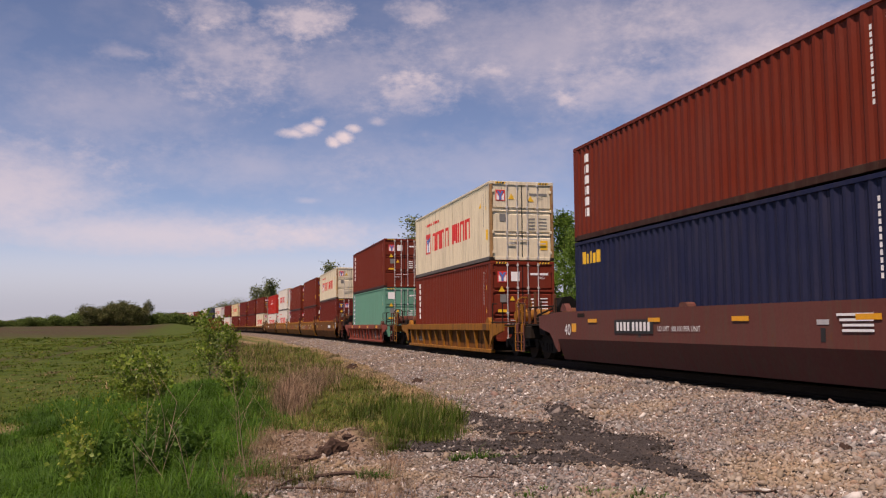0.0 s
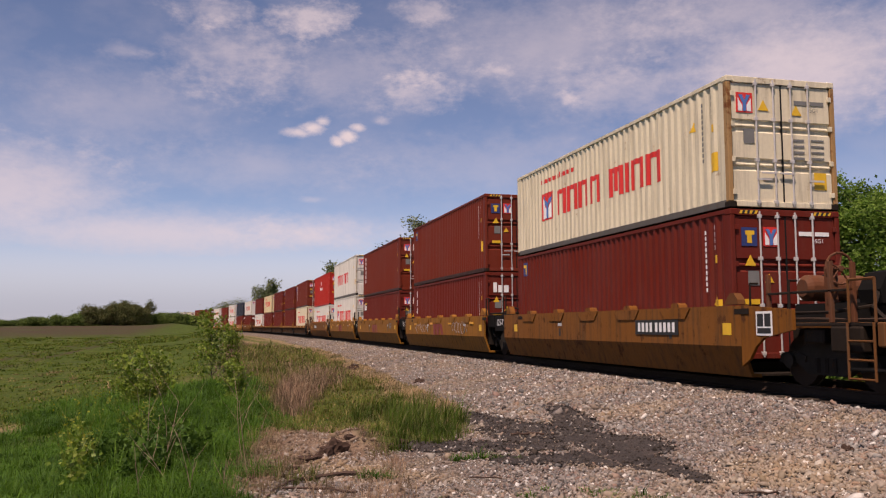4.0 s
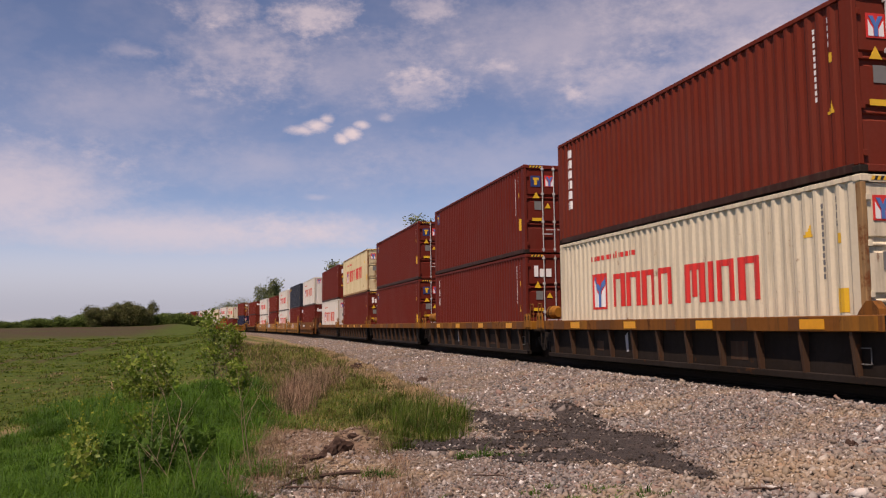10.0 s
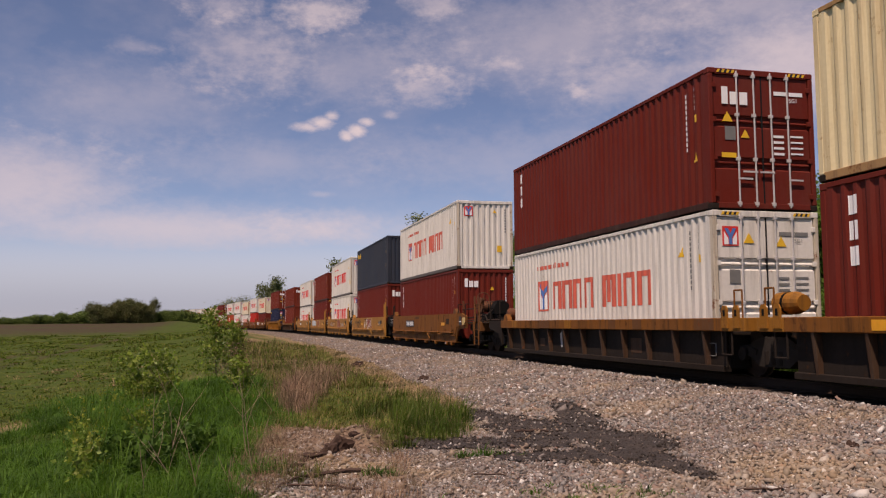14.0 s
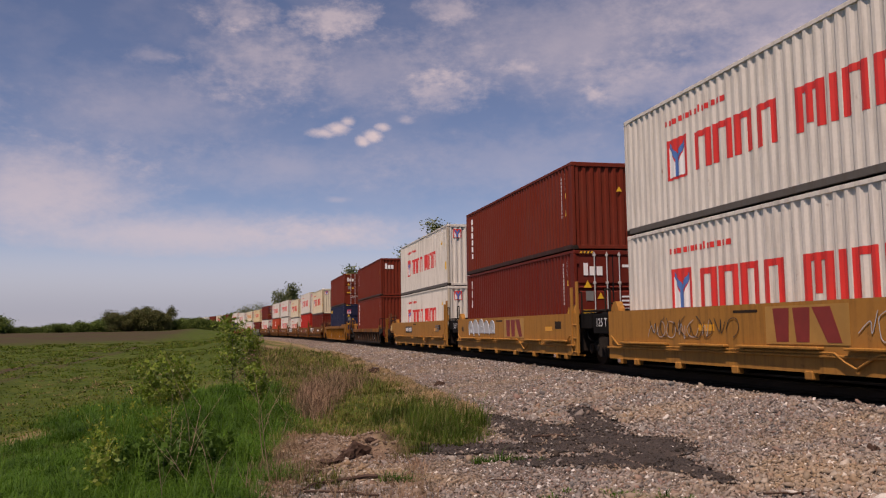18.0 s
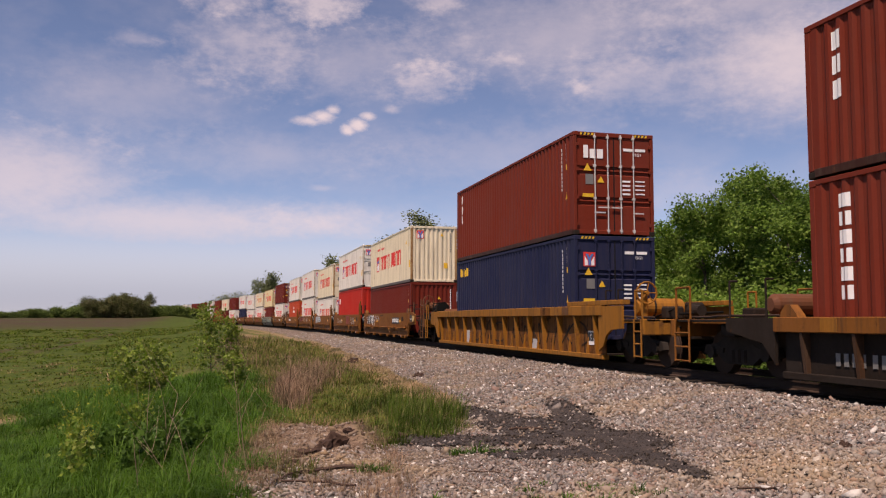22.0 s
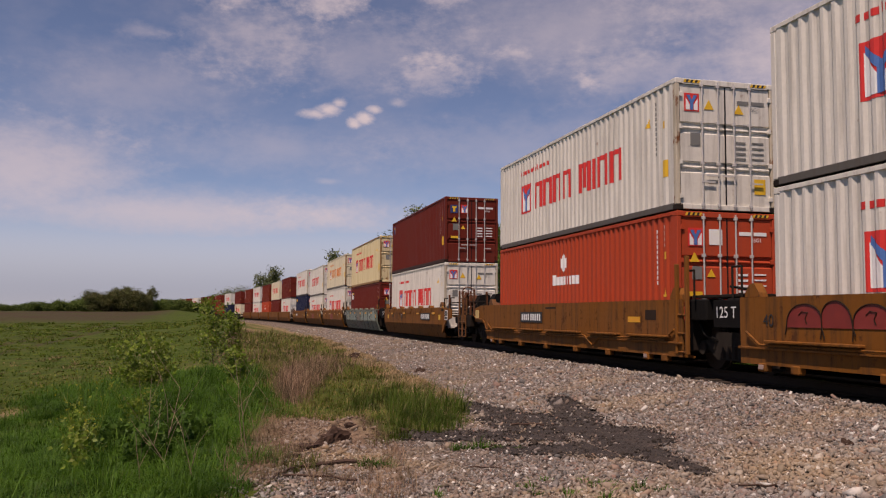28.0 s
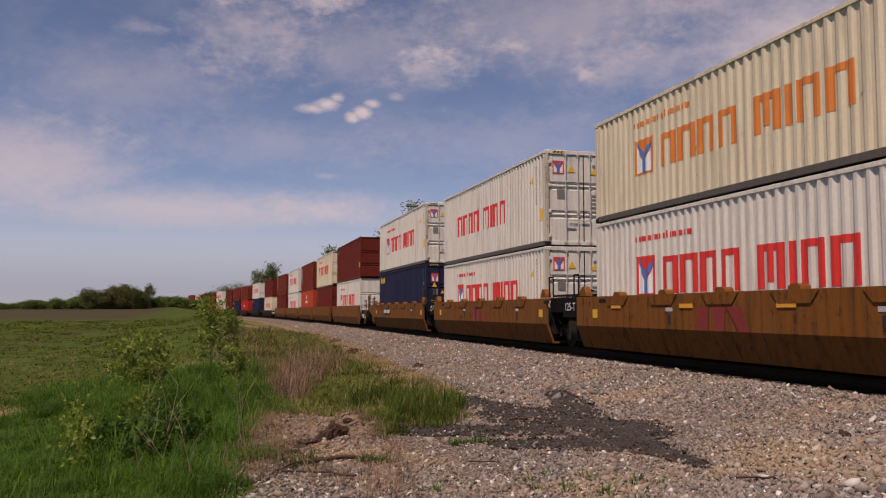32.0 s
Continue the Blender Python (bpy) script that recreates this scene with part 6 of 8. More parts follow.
    bump(nt, b, h, 0.9, 0.05)
    return m


GROUND = ground_material()
xs = np.concatenate([np.linspace(-2500, -70, 14), np.linspace(-60, -20, 24), np.arange(-19.8, -9, 0.3), np.arange(-9, -4, 0.4), np.arange(-4, 11, 0.2), np.arange(11, 20, 0.6), np.linspace(21, 60, 14), np.linspace(80, 2500, 8)])
ys = np.concatenate([np.linspace(-900, -20, 8), np.arange(-10, 6, 1.0), np.arange(6, 34, 0.2), np.arange(34, 80, 1.0), np.arange(80, 420, 5.0), np.linspace(440, 3500, 12)])
tagged(sheet("ground", xs, ys, land, GROUND, {"gravel": mask_gravel, "dry": mask_dry, "soil": mask_soil, "dirt": mask_dirt, "train_shade": mask_train_shade}), "field, grassy verge and stony track bed beside the line", "ground", kind="structure")


# ---- track ----
def build_track():
    track = tagged(base("railway_track", "steel rails on dark wooden ties in grey ballast", "track"), kind="structure")
    prof = [(-0.075, -0.18), (0.075, -0.18), (0.075, -0.165), (0.012, -0.14), (0.012, -0.04), (0.036, -0.03), (0.036, 0.0), (-0.036, 0.0), (-0.036, -0.03), (-0.012, -0.04), (-0.012, -0.14), (-0.075, -0.165)]
    ys = [-80, 0] + list(np.arange(20, 86, 22)) + list(np.arange(86, 620, 12.0))
    for off in (-0.755, 0.755):
        vs, fs, n = [], [], len(prof)
        for y in ys:
            c = centre_x(y)
            vs += [(c + off + px, y, pz) for px, pz in prof]
        for i in range(len(ys) - 1):
            for k in range(n):
                fs.append((i * n + k, i * n + (k + 1) % n, (i + 1) * n + (k + 1) % n, (i + 1) * n + k))
        rail = part("rail", Shape().add(vs, fs), GREYRUST, track, "rusty steel rail")
        vs, fs = [], []
        for y in ys:
            c = centre_x(y)
            vs += [(c + off - 0.026, y, 0.004), (c + off + 0.026, y, 0.004)]
        for i in range(len(ys) - 1):
            fs.append((2 * i, 2 * i + 1, 2 * i + 3, 2 * i + 2))
        part("rail_head", Shape().add(vs, fs), STEEL, rail, "bright polished running surface")
    tie = Shape().box(-1.3, 1.3, -0.115, 0.115, -0.36, -0.18, 0.012).mesh("tie", plain("creosoted_tie", (0.045, 0.034, 0.026), 0.9))
    for k in range(120):
        y = 6 + k * 0.6
        part("tie", tie, None, track, at=(centre_x(y), y, 0.0))


build_track()


# ---- scattered pieces, as single meshes ----
def bulk(name, verts, faces, mat, label, category, smooth=False):
    """One mesh from arrays; faces all of the same length."""
    me = bpy.data.meshes.new(name)
    nv, nf, k = len(verts), len(faces), faces.shape[1]
    me.vertices.add(nv)
    me.vertices.foreach_set("co", verts.astype(np.float32).ravel())
    me.loops.add(nf * k)
    me.loops.foreach_set("vertex_index", faces.astype(np.int32).ravel())
    me.polygons.add(nf)
    me.polygons.foreach_set("loop_start", np.arange(0, nf * k, k, dtype=np.int32))
    if smooth:
        me.polygons.foreach_set("use_smooth", np.ones(nf, dtype=bool))
    me.update(calc_edges=True)
    me.materials.append(mat)
    return tagged(new(name, me), label, category, kind="stuff")


def island_material(name, stops, rough=0.9, leaf=0.0, noise_scale=30.0):
    """Colour drawn for each loose piece from a row of colours; leaf: share of light that passes through."""
    m, nt, b = node_material(name)
    geo = nt.nodes.new("ShaderNodeNewGeometry")
    cr = nt.nodes.new("ShaderNodeValToRGB")
    el = cr.color_ramp.elements
    while len(el) < len(stops):
        el.new(0.5)
    for i, c in enumerate(stops):
        el[i].position = i / max(1, len(stops) - 1)
        el[i].color = (*c, 1)
    nt.links.new(geo.outputs["Random Per Island"], cr.inputs[0])
    f = noise_node(nt, place(nt), noise_scale, 3)
    c = mix_colour(nt, math_node(nt, "MULTIPLY", f, 0.5), cr.outputs[0], (0.02, 0.02, 0.015), "MIX")
    if not leaf and noise_scale > 20:
        stain = noise_node(nt, place(nt, shift_random=False), 0.55, 5, 0.65)
        c = mix_colour(nt, math_node(nt, "MULTIPLY", ramp(nt, stain, 0.48, 0.66), 0.4, clamp=True), c, (0.36, 0.25, 0.13))
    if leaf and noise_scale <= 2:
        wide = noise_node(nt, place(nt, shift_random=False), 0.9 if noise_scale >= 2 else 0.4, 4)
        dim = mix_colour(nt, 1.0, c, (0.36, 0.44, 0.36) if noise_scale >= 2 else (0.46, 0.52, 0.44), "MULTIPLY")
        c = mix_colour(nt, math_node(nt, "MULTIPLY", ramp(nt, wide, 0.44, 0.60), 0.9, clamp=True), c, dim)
    nt.links.new(c, b.inputs["Base Color"])
    b.inputs["Roughness"].default_value = rough
    b.inputs["Specular IOR Level"].default_value = 0.2
    if leaf:
        tr = nt.nodes.new("ShaderNodeBsdfTranslucent")
        nt.links.new(c, tr.inputs["Color"])
        mx = nt.nodes.new("ShaderNodeMixShader")
        mx.inputs[0].default_value = leaf
        out = nt.nodes["Material Output"]
        nt.links.new(b.outputs[0], mx.inputs[1])
        nt.links.new(tr.outputs[0], mx.inputs[2])
        nt.links.new(mx.outputs[0], out.inputs["Surface"])
    return m


def rocks(name, P, size, mat, label, category, seed):
    """Angular stones at P (n x 3), each a bent octahedron with a chopped top."""
    r = np.random.RandomState(seed)
    n = len(P)
    unit = np.array([(1, 0, 0), (0.3, 0.95, 0.1), (-0.8, 0.6, 0), (-0.8, -0.6, 0.1), (0.3, -0.95, 0), (0.45, 0.2, 0.75), (-0.4, 0.3, 0.8), (0, -0.5, 0.7), (0, 0, -0.6)])
    faces = np.array([(0, 1, 5), (1, 6, 5), (1, 2, 6), (2, 3, 6), (3, 7, 6), (3, 4, 7), (4, 0, 7), (0, 5, 7), (5, 6, 7), (1, 0, 8), (2, 1, 8), (3, 2, 8), (4, 3, 8), (0, 4, 8)])
    V = unit[None] * (1 + 0.45 * r.uniform(-1, 1, (n, 9, 1))) + 0.12 * r.uniform(-1, 1, (n, 9, 3))
    a = r.uniform(0, 6.28, n)
    ca, sa = np.cos(a)[:, None], np.sin(a)[:, None]
    V = np.stack([V[:, :, 0] * ca - V[:, :, 1] * sa, V[:, :, 0] * sa + V[:, :, 1] * ca, V[:, :, 2]], 2)
    tilt = r.uniform(-0.85, 0.85, (n, 2))
    V[:, :, 2] += V[:, :, 0] * tilt[:, :1] + V[:, :, 1] * tilt[:, 1:]
    V = V * (size[:, None, None] * np.stack([r.uniform(0.8, 1.3, n), r.uniform(0.7, 1.1, n), r.uniform(0.6, 1.15, n)], 1)[:, None, :]) + P[:, None, :]
    F = faces[None] + (np.arange(n) * 9)[:, None, None]
    return bulk(name, V.reshape(-1, 3), F.reshape(-1, 3), mat, label, category)


STONE = island_material("ballast_stone", [(0.09, 0.075, 0.068), (0.24, 0.20, 0.175), (0.33, 0.29, 0.26), (0.27, 0.165, 0.13), (0.19, 0.185, 0.175), (0.40, 0.355, 0.31), (0.15, 0.11, 0.092), (0.31, 0.235, 0.175), (0.25, 0.215, 0.20), (0.12, 0.115, 0.11), (0.78, 0.74, 0.68)], 0.75)
rs = np.random.RandomState(11)


def stones():
    P, S = [], []
    for y0, y1, dens, size in ((6.2, 10, 1250, 0.0165), (10, 14, 820, 0.018), (14, 20, 440, 0.0205), (20, 32, 270, 0.0205), (32, 60, 120, 0.022), (60, 84, 60, 0.026)):
        area = (y1 - y0) * 9.2
        n = int(area * dens)
        x, y = rs.uniform(0.0, 9.2, n), rs.uniform(y0, y1, n)
        e = gravel_edge(y)
        keep = (x > e + 0.2 * wobble(x, y, 2.2, 5) + rs.normal(0, 0.22, n)) & (x / y > -0.15)
        tar = tar_field(x, y)
        keep &= (tar < 0) | (rs.uniform(0, 1, n) < 0.035 + 0.42 * np.clip(1 - tar * 3.2, 0, 1) ** 2 + 0.03 * (wobble(x, y, 1.7, 35) > 0.3))
        x, y, tar = x[keep], y[keep], tar[keep]
        s = size * rs.lognormal(0, 0.38, len(x)) * np.interp(x, [2.5, 6.0, 8.2], [0.64, 1.0, 1.05]) * (1 + 0.35 * wobble(x, y, 0.5, 28) * (y < 20))
        P.append(np.stack([x, y, land(x, y) + s * 0.25 + 0.022 * (tar > 0)], 1))
        S.append(s)
    return np.concatenate(P), np.concatenate(S)


P, S = stones()
rocks("ballast_stones", P, S, STONE, "loose grey and tan ballast stones beside the track", "gravel", 21)


def crumbs():
    """Crumbled earth and small stones on the bare strip beside the grass."""
    n = 24000
    y = 6.8 + 8.2 * rs.uniform(0, 1, n) ** 1.1
    x = rs.uniform(-0.2, 2.6, n)
    k = (mask_dirt(x, y) > 0.4) & (rs.uniform(0, 1, n) < 0.6 + 0.4 * wobble(x, y, 2.5, 29))
    x, y = x[k], y[k]
    n = len(x)
    s = 0.0095 * rs.lognormal(0, 0.6, n)
    rocks("earth_crumbs", np.stack([x, y, land(x, y) + 0.004], 1), s, island_material("earth_crumb", [(0.12, 0.078, 0.054), (0.22, 0.155, 0.11), (0.30, 0.22, 0.16), (0.16, 0.105, 0.072), (0.42, 0.37, 0.32), (0.25, 0.165, 0.11), (0.20, 0.135, 0.09)], 0.95), "crumbled brown earth and small stones", "gravel", 23)


crumbs()


def tar_patch():
    step = 0.04
    xs, ys = np.arange(1.8, 7.2, step), np.arange(7.8, 17.0, step)
    X, Y = np.meshgrid(xs, ys)
    M = tar_field(X, Y)
    keep = M > 0
    Z = land(X, Y) + 0.006 + 0.014 * np.clip(M * 3, 0, 1) + 0.008 * wobble(X, Y, 9, 12) + 0.006 * rs.uniform(-1, 1, X.shape)
    ids = -np.ones(X.shape, int)
    ids[keep] = np.arange(keep.sum())
    vs = np.stack([X[keep], Y[keep], Z[keep]], 1)
    q = np.stack([ids[:-1, :-1], ids[:-1, 1:], ids[1:, 1:], ids[1:, :-1]], 2).reshape(-1, 4)
    q = q[(q >= 0).all(1)]
    m, nt, b = node_material("dark_spill")
    v = place(nt)
    f, g = noise_node(nt, v, 45, 5), noise_node(nt, v, 3, 4)
    c = mix_colour(nt, ramp(nt, f, 0.4, 0.62), (0.011, 0.0085, 0.0075), (0.048, 0.036, 0.029))
    c = mix_colour(nt, math_node(nt, "MULTIPLY", ramp(nt, g, 0.5, 0.7), 0.4), c, (0.085, 0.062, 0.048))
    nt.links.new(c, b.inputs["Base Color"])
    b.inputs["Roughness"].default_value = 0.9
    bump(nt, b, f, 0.8, 0.03)
    bulk("dark_spill", vs, q, m, "dark tarry grit spilled over the gravel", "spill", True)


tar_patch()


def spill_grit():
    n = 9000
    x, y = rs.uniform(1.8, 7.2, n), rs.uniform(7.8, 17, n)
    k = tar_field(x, y) > -0.05
    x, y = x[k], y[k]
    s = 0.013 * rs.lognormal(0, 0.4, len(x))
    rocks("spill_grit", np.stack([x, y, land(x, y) + 0.018], 1), s, island_material("spill_grit", [(0.012, 0.009, 0.008), (0.032, 0.024, 0.019), (0.055, 0.041, 0.033), (0.022, 0.017, 0.014), (0.15, 0.12, 0.10)], 0.85, 0.0, 18), "dark crumbs of tarry grit on gravel", "gravel", 22)


spill_grit()


# ---- grass ----
def blades(name, x, y, h, width, lean, mat, label, seed, z_off=0.0, angle=None):
    """Bent blades: each two quads and a tip."""
    r = np.random.RandomState(seed)
    n = len(x)
    z = land(x, y) + z_off
    a = r.uniform(0, 6.28, n) if angle is None else angle
    d = np.stack([np.cos(a), np.sin(a)], 1)
    side = np.stack([-np.sin(a), np.cos(a)], 1) * (width * r.uniform(0.6, 1.3, n))[:, None] / 2
    bend = (lean * r.uniform(0.2, 1.2, n) * h)[:, None] * d
    wind = np.stack([0.10 * h, -0.03 * h], 1)
    P = np.stack([x, y], 1)
    V = np.zeros((n, 5, 3))
    mid = P + 0.28 * (bend + wind)
    top = P + bend + wind
    V[:, 0, :2], V[:, 1, :2] = P - side, P + side
    V[:, 2, :2], V[:, 3, :2] = mid + side * 0.8, mid - side * 0.8
    V[:, 4, :2] = top
    V[:, 0, 2] = V[:, 1, 2] = z - 0.02
    V[:, 2, 2] = V[:, 3, 2] = z + 0.55 * h
    V[:, 4, 2] = z + h * np.clip(1 - 0.25 * lean, 0.4, 1)
    base_f = np.array([(0, 1, 2), (0, 2, 3), (3, 2, 4)])
    F = base_f[None] + (np.arange(n) * 5)[:, None, None]
    return bulk(name, V.reshape(-1, 3), F.reshape(-1, 3), mat, label, "grass")


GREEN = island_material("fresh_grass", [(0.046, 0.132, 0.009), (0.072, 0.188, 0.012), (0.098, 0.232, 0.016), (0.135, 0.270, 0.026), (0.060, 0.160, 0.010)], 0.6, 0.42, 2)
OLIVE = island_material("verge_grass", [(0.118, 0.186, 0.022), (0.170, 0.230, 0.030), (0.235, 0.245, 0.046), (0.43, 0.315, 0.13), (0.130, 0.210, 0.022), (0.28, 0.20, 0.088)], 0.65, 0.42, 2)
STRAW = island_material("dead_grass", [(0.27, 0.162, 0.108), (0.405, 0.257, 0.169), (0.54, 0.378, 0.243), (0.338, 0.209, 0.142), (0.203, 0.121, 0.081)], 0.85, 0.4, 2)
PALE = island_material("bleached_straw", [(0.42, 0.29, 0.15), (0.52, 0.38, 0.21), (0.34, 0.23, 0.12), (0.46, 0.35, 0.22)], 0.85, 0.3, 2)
rg = np.random.RandomState(31)


def scatter(n, x0, x1, y0, y1):
    return rg.uniform(x0, x1, n), y0 + (y1 - y0) * rg.uniform(0, 1, n) ** 1.35


def tussocks(name, cx, cy, per, rad, h, width, lean, mat, label, seed):
    """Clumps of blades that fan out from each centre."""
    r = np.random.RandomState(seed)
    i = np.repeat(np.arange(len(cx)), per)
    n = len(i)
    q, t = np.sqrt(r.uniform(0, 1, n)), r.uniform(0, 6.28, n)
    x, y = cx[i] + rad[i] * q * np.cos(t), cy[i] + rad[i] * q * np.sin(t)
    hh = h[i] * r.lognormal(0, 0.28, n) * (1.1 - 0.45 * q)
    ang = t + r.normal(0, 0.8, n)
    return blades(name, x, y, hh, (width[i] if hasattr(width, "__len__") else np.full(n, width)) * r.uniform(0.7, 1.3, n), lean * (0.35 + q), mat, label, seed + 1, 0.0, ang)


# long fresh grass at the foot of the verge, in clumps over a shorter sward
cx, cy = scatter(5200, -6.5, 1.6, 7.0, 27.5)
k = (mask_dirt(cx, cy) < 0.35) & (cx < 0.85 + 0.35 * wobble(cx, cy, 0.9, 16) + 0.02 * (cy - 20)) & (cx > -0.31 * cy - 1.2) & (cx > -4.3 + 0.5 * wobble(cx, cy, 0.6, 15) - 0.8 * (cy < 10))
k &= (cx < gravel_edge(cy) - 0.3) & (rg.uniform(0, 1, len(cx)) < 0.62 + 0.5 * wobble(cx, cy, 0.9, 17))
cx, cy = cx[k], cy[k]
tussocks("long_grass", cx, cy, 40, 0.10 + 0.16 * rg.uniform(0, 1, len(cx)), 0.205 * rg.lognormal(0, 0.40, len(cx)) * (1 + 0.4 * wobble(cx, cy, 1.6, 18)), 0.0062 + 0.00020 * cy, 1.8, GREEN, "long fresh green grass on the bank", 41)
x, y = scatter(60000, -7.0, 1.5, 7.0, 28)
k = (mask_dirt(x, y) < 0.5) & (x < 1.1 + 0.3 * wobble(x, y, 0.9, 16)) & (x > -0.31 * y - 1.2) & (x > -4.7 + 0.5 * wobble(x, y, 0.6, 15)) & (x < gravel_edge(y) - 0.2)
x, y = x[k], y[k]
blades("grass_sward", x, y, 0.095 * rg.lognormal(0, 0.35, len(x)), np.full(len(x), 0.011), np.full(len(x), 1.3), GREEN, "short green grass under longer clumps", 40)

# verge grass between the bank and the stones
cx, cy = scatter(5600, 0.3, 6.2, 11.0, 62)
d = gravel_edge(cy) - cx
k = (d > 0.15 + 0.55 * smooth_step(15, 19, cy) + 0.35 * wobble(cx, cy, 1.4, 19)) & (mask_dirt(cx, cy) < 0.3) & (rg.uniform(0, 1, len(cx)) < 0.60 + 0.55 * wobble(cx, cy, 1.1, 20))
cx, cy = cx[k], cy[k]
tussocks("verge_grass", cx, cy, 20, 0.10 + 0.16 * rg.uniform(0, 1, len(cx)), (0.085 + 0.0022 * cy) * rg.lognormal(0, 0.4, len(cx)) * (1 + 0.45 * wobble(cx, cy, 0.9, 21)), 0.007 + 0.0004 * cy, 1.0, OLIVE, "mixed green and dry verge grass", 42)
x, y = scatter(42000, 0.3, 6.0, 11.2, 55)
k = (x < gravel_edge(y) - 0.12 - 0.55 * smooth_step(15, 19, y)) & (mask_dirt(x, y) < 0.4) & (rg.uniform(0, 1, len(x)) < 0.7 + 0.5 * wobble(x, y, 1.7, 36))
x, y = x[k], y[k]
blades("verge_sward", x, y, (0.05 + 0.001 * y) * rg.lognormal(0, 0.35, len(x)), 0.009 + 0.0005 * y, np.full(len(x), 1.5), OLIVE, "short yellow-green verge grass", 39)
# taller green clumps by the spill
cx, cy = np.concatenate([rg.normal(3.52, 0.33, 90), rg.normal(3.3, 0.35, 50), rg.normal(2.6, 0.35, 22)]), np.concatenate([rg.normal(15.0, 1.3, 90), rg.normal(12.9, 0.45, 50), rg.normal(12.9, 0.6, 22)])
k = cx < gravel_edge(cy) + 0.12
cx, cy = cx[k], cy[k]
tussocks("verge_tuft", cx, cy, 34, 0.07 + 0.10 * rg.uniform(0, 1, len(cx)), np.where(cy > 14, 0.33, 0.19) * rg.lognormal(0, 0.3, len(cx)), 0.009, 0.6, island_material("tuft_grass", [(0.095, 0.185, 0.018), (0.135, 0.232, 0.024), (0.195, 0.265, 0.040), (0.080, 0.152, 0.014), (0.36, 0.29, 0.115)], 0.6, 0.42, 2), "tall grass tuft at the edge of the stones", 43)
cx, cy = np.concatenate([rg.normal(1.62, 0.09, 7), rg.normal(1.86, 0.05, 3), rg.normal(3.05, 0.2, 12), rg.normal(3.6, 0.3, 9), rg.normal(2.6, 0.5, 5)]), np.concatenate([rg.normal(9.5, 0.09, 7), rg.normal(9.4, 0.05, 3), rg.normal(10.25, 0.08, 12), rg.normal(7.9, 0.2, 9), rg.normal(7.6, 0.3, 5)])
tussocks("gravel_weeds", cx, cy, 26, 0.05 + 0.04 * rg.uniform(0, 1, len(cx)), 0.085 * rg.lognormal(0, 0.35, len(cx)), 0.010, 1.5, GREEN, "low green weeds growing through gravel", 45)

# dead grass: a russet stand leaning across the verge, thinner stems behind it, and straw along the stones
u = rg.uniform(0, 1, 5600)
x, y = np.concatenate([1.25 + 2.35 * u + rg.normal(0, 0.36, 5600) * (0.3 + u), rg.uniform(0.4, 4.6, 5200)]), np.concatenate([17.8 + 13.0 * u + rg.normal(0, 1.1, 5600), rg.uniform(25, 70, 5200)])
k = (x < gravel_edge(y) - 0.3) & ((y < 25) | (rg.uniform(0, 1, len(x)) < 0.55 + 0.5 * wobble(x, y, 0.8, 30)))
x, y = x[k], y[k]
blades("dead_grass", x, y, np.where(y < 29, 0.42, 0.30) * rg.lognormal(0, 0.35, len(x)), 0.0045 + 0.0003 * y, np.full(len(x), 1.15), STRAW, "russet dead grass standing on the verge", 46)
y = 13.5 + 48 * rg.uniform(0, 1, 26000) ** 1.4
x = gravel_edge(y) - np.abs(rg.normal(0.0, 0.42, len(y))) + 0.18 + 0.15 * wobble(y, y * 0, 1.1, 33)
k = rg.uniform(0, 1, len(y)) < 0.6 + 0.5 * wobble(x, y, 0.8, 34)
x, y = x[k], y[k]
blades("straw", x, y, 0.085 * rg.lognormal(0, 0.4, len(x)), 0.006 + 0.0005 * y, np.full(len(x), 2.0), PALE, "flattened pale straw along the edge of the stones", 47)
x, y = rg.uniform(-0.9, 2.2, 11000), 7.2 + 7.0 * rg.uniform(0, 1, 11000)
k = (np.abs(mask_dirt(x, y) - 0.45) < 0.42) | ((mask_dirt(x, y) > 0.3) & (x < 0.9 + 0.3 * wobble(x, y, 2.0, 59)))
x, y = x[k], y[k]
blades("dry_litter", x, y, 0.12 * rg.lognormal(0, 0.45, len(x)), np.full(len(x), 0.006), np.full(len(x), 1.6), STRAW, "dry brown stems lying on bare earth", 49)
cx, cy = rg.uniform(0.2, 2.3, 90), rg.uniform(9.0, 14.6, 90)
k = np.abs(mask_dirt(cx, cy) - 0.5) < 0.45
cx, cy = cx[k], cy[k]
tussocks("edge_tufts", cx, cy, 22, 0.05 + 0.08 * rg.uniform(0, 1, len(cx)), 0.16 * rg.lognormal(0, 0.4, len(cx)), 0.008, 1.2, OLIVE, "scattered grass tufts on slumped earth", 52)
# low leafy weeds over the field
x, y = scatter(110000, -30, -1.0, 12, 85)
k = (x > -0.34 * y - 2) & (x < np.where(y < 25, -3.6, -1.0 - BEND * np.maximum(0, y - BEND_Y) ** 2)) & (rg.uniform(0, 1, len(x)) < (0.5 + 0.6 * wobble(x * 1.2, y * 0.5, 0.9, 22)) * (1.05 - 0.9 * mask_soil(x, y)) * smooth_step(48, 18, y))
x, y = x[k], y[k]
blades("field_weeds", x, y, (0.030 + 0.0006 * y) * rg.lognormal(0, 0.5, len(x)), 0.016 + 0.0008 * y, np.full(len(x), 2.4), island_material("field_weed_leaf", [(0.0725, 0.139, 0.0132), (0.112, 0.184, 0.0197), (0.151, 0.191, 0.029), (0.197, 0.172, 0.0474), (0.079, 0.145, 0.0145)], 0.7, 0.3, 2), "low weeds scattered over a tilled field", 48)


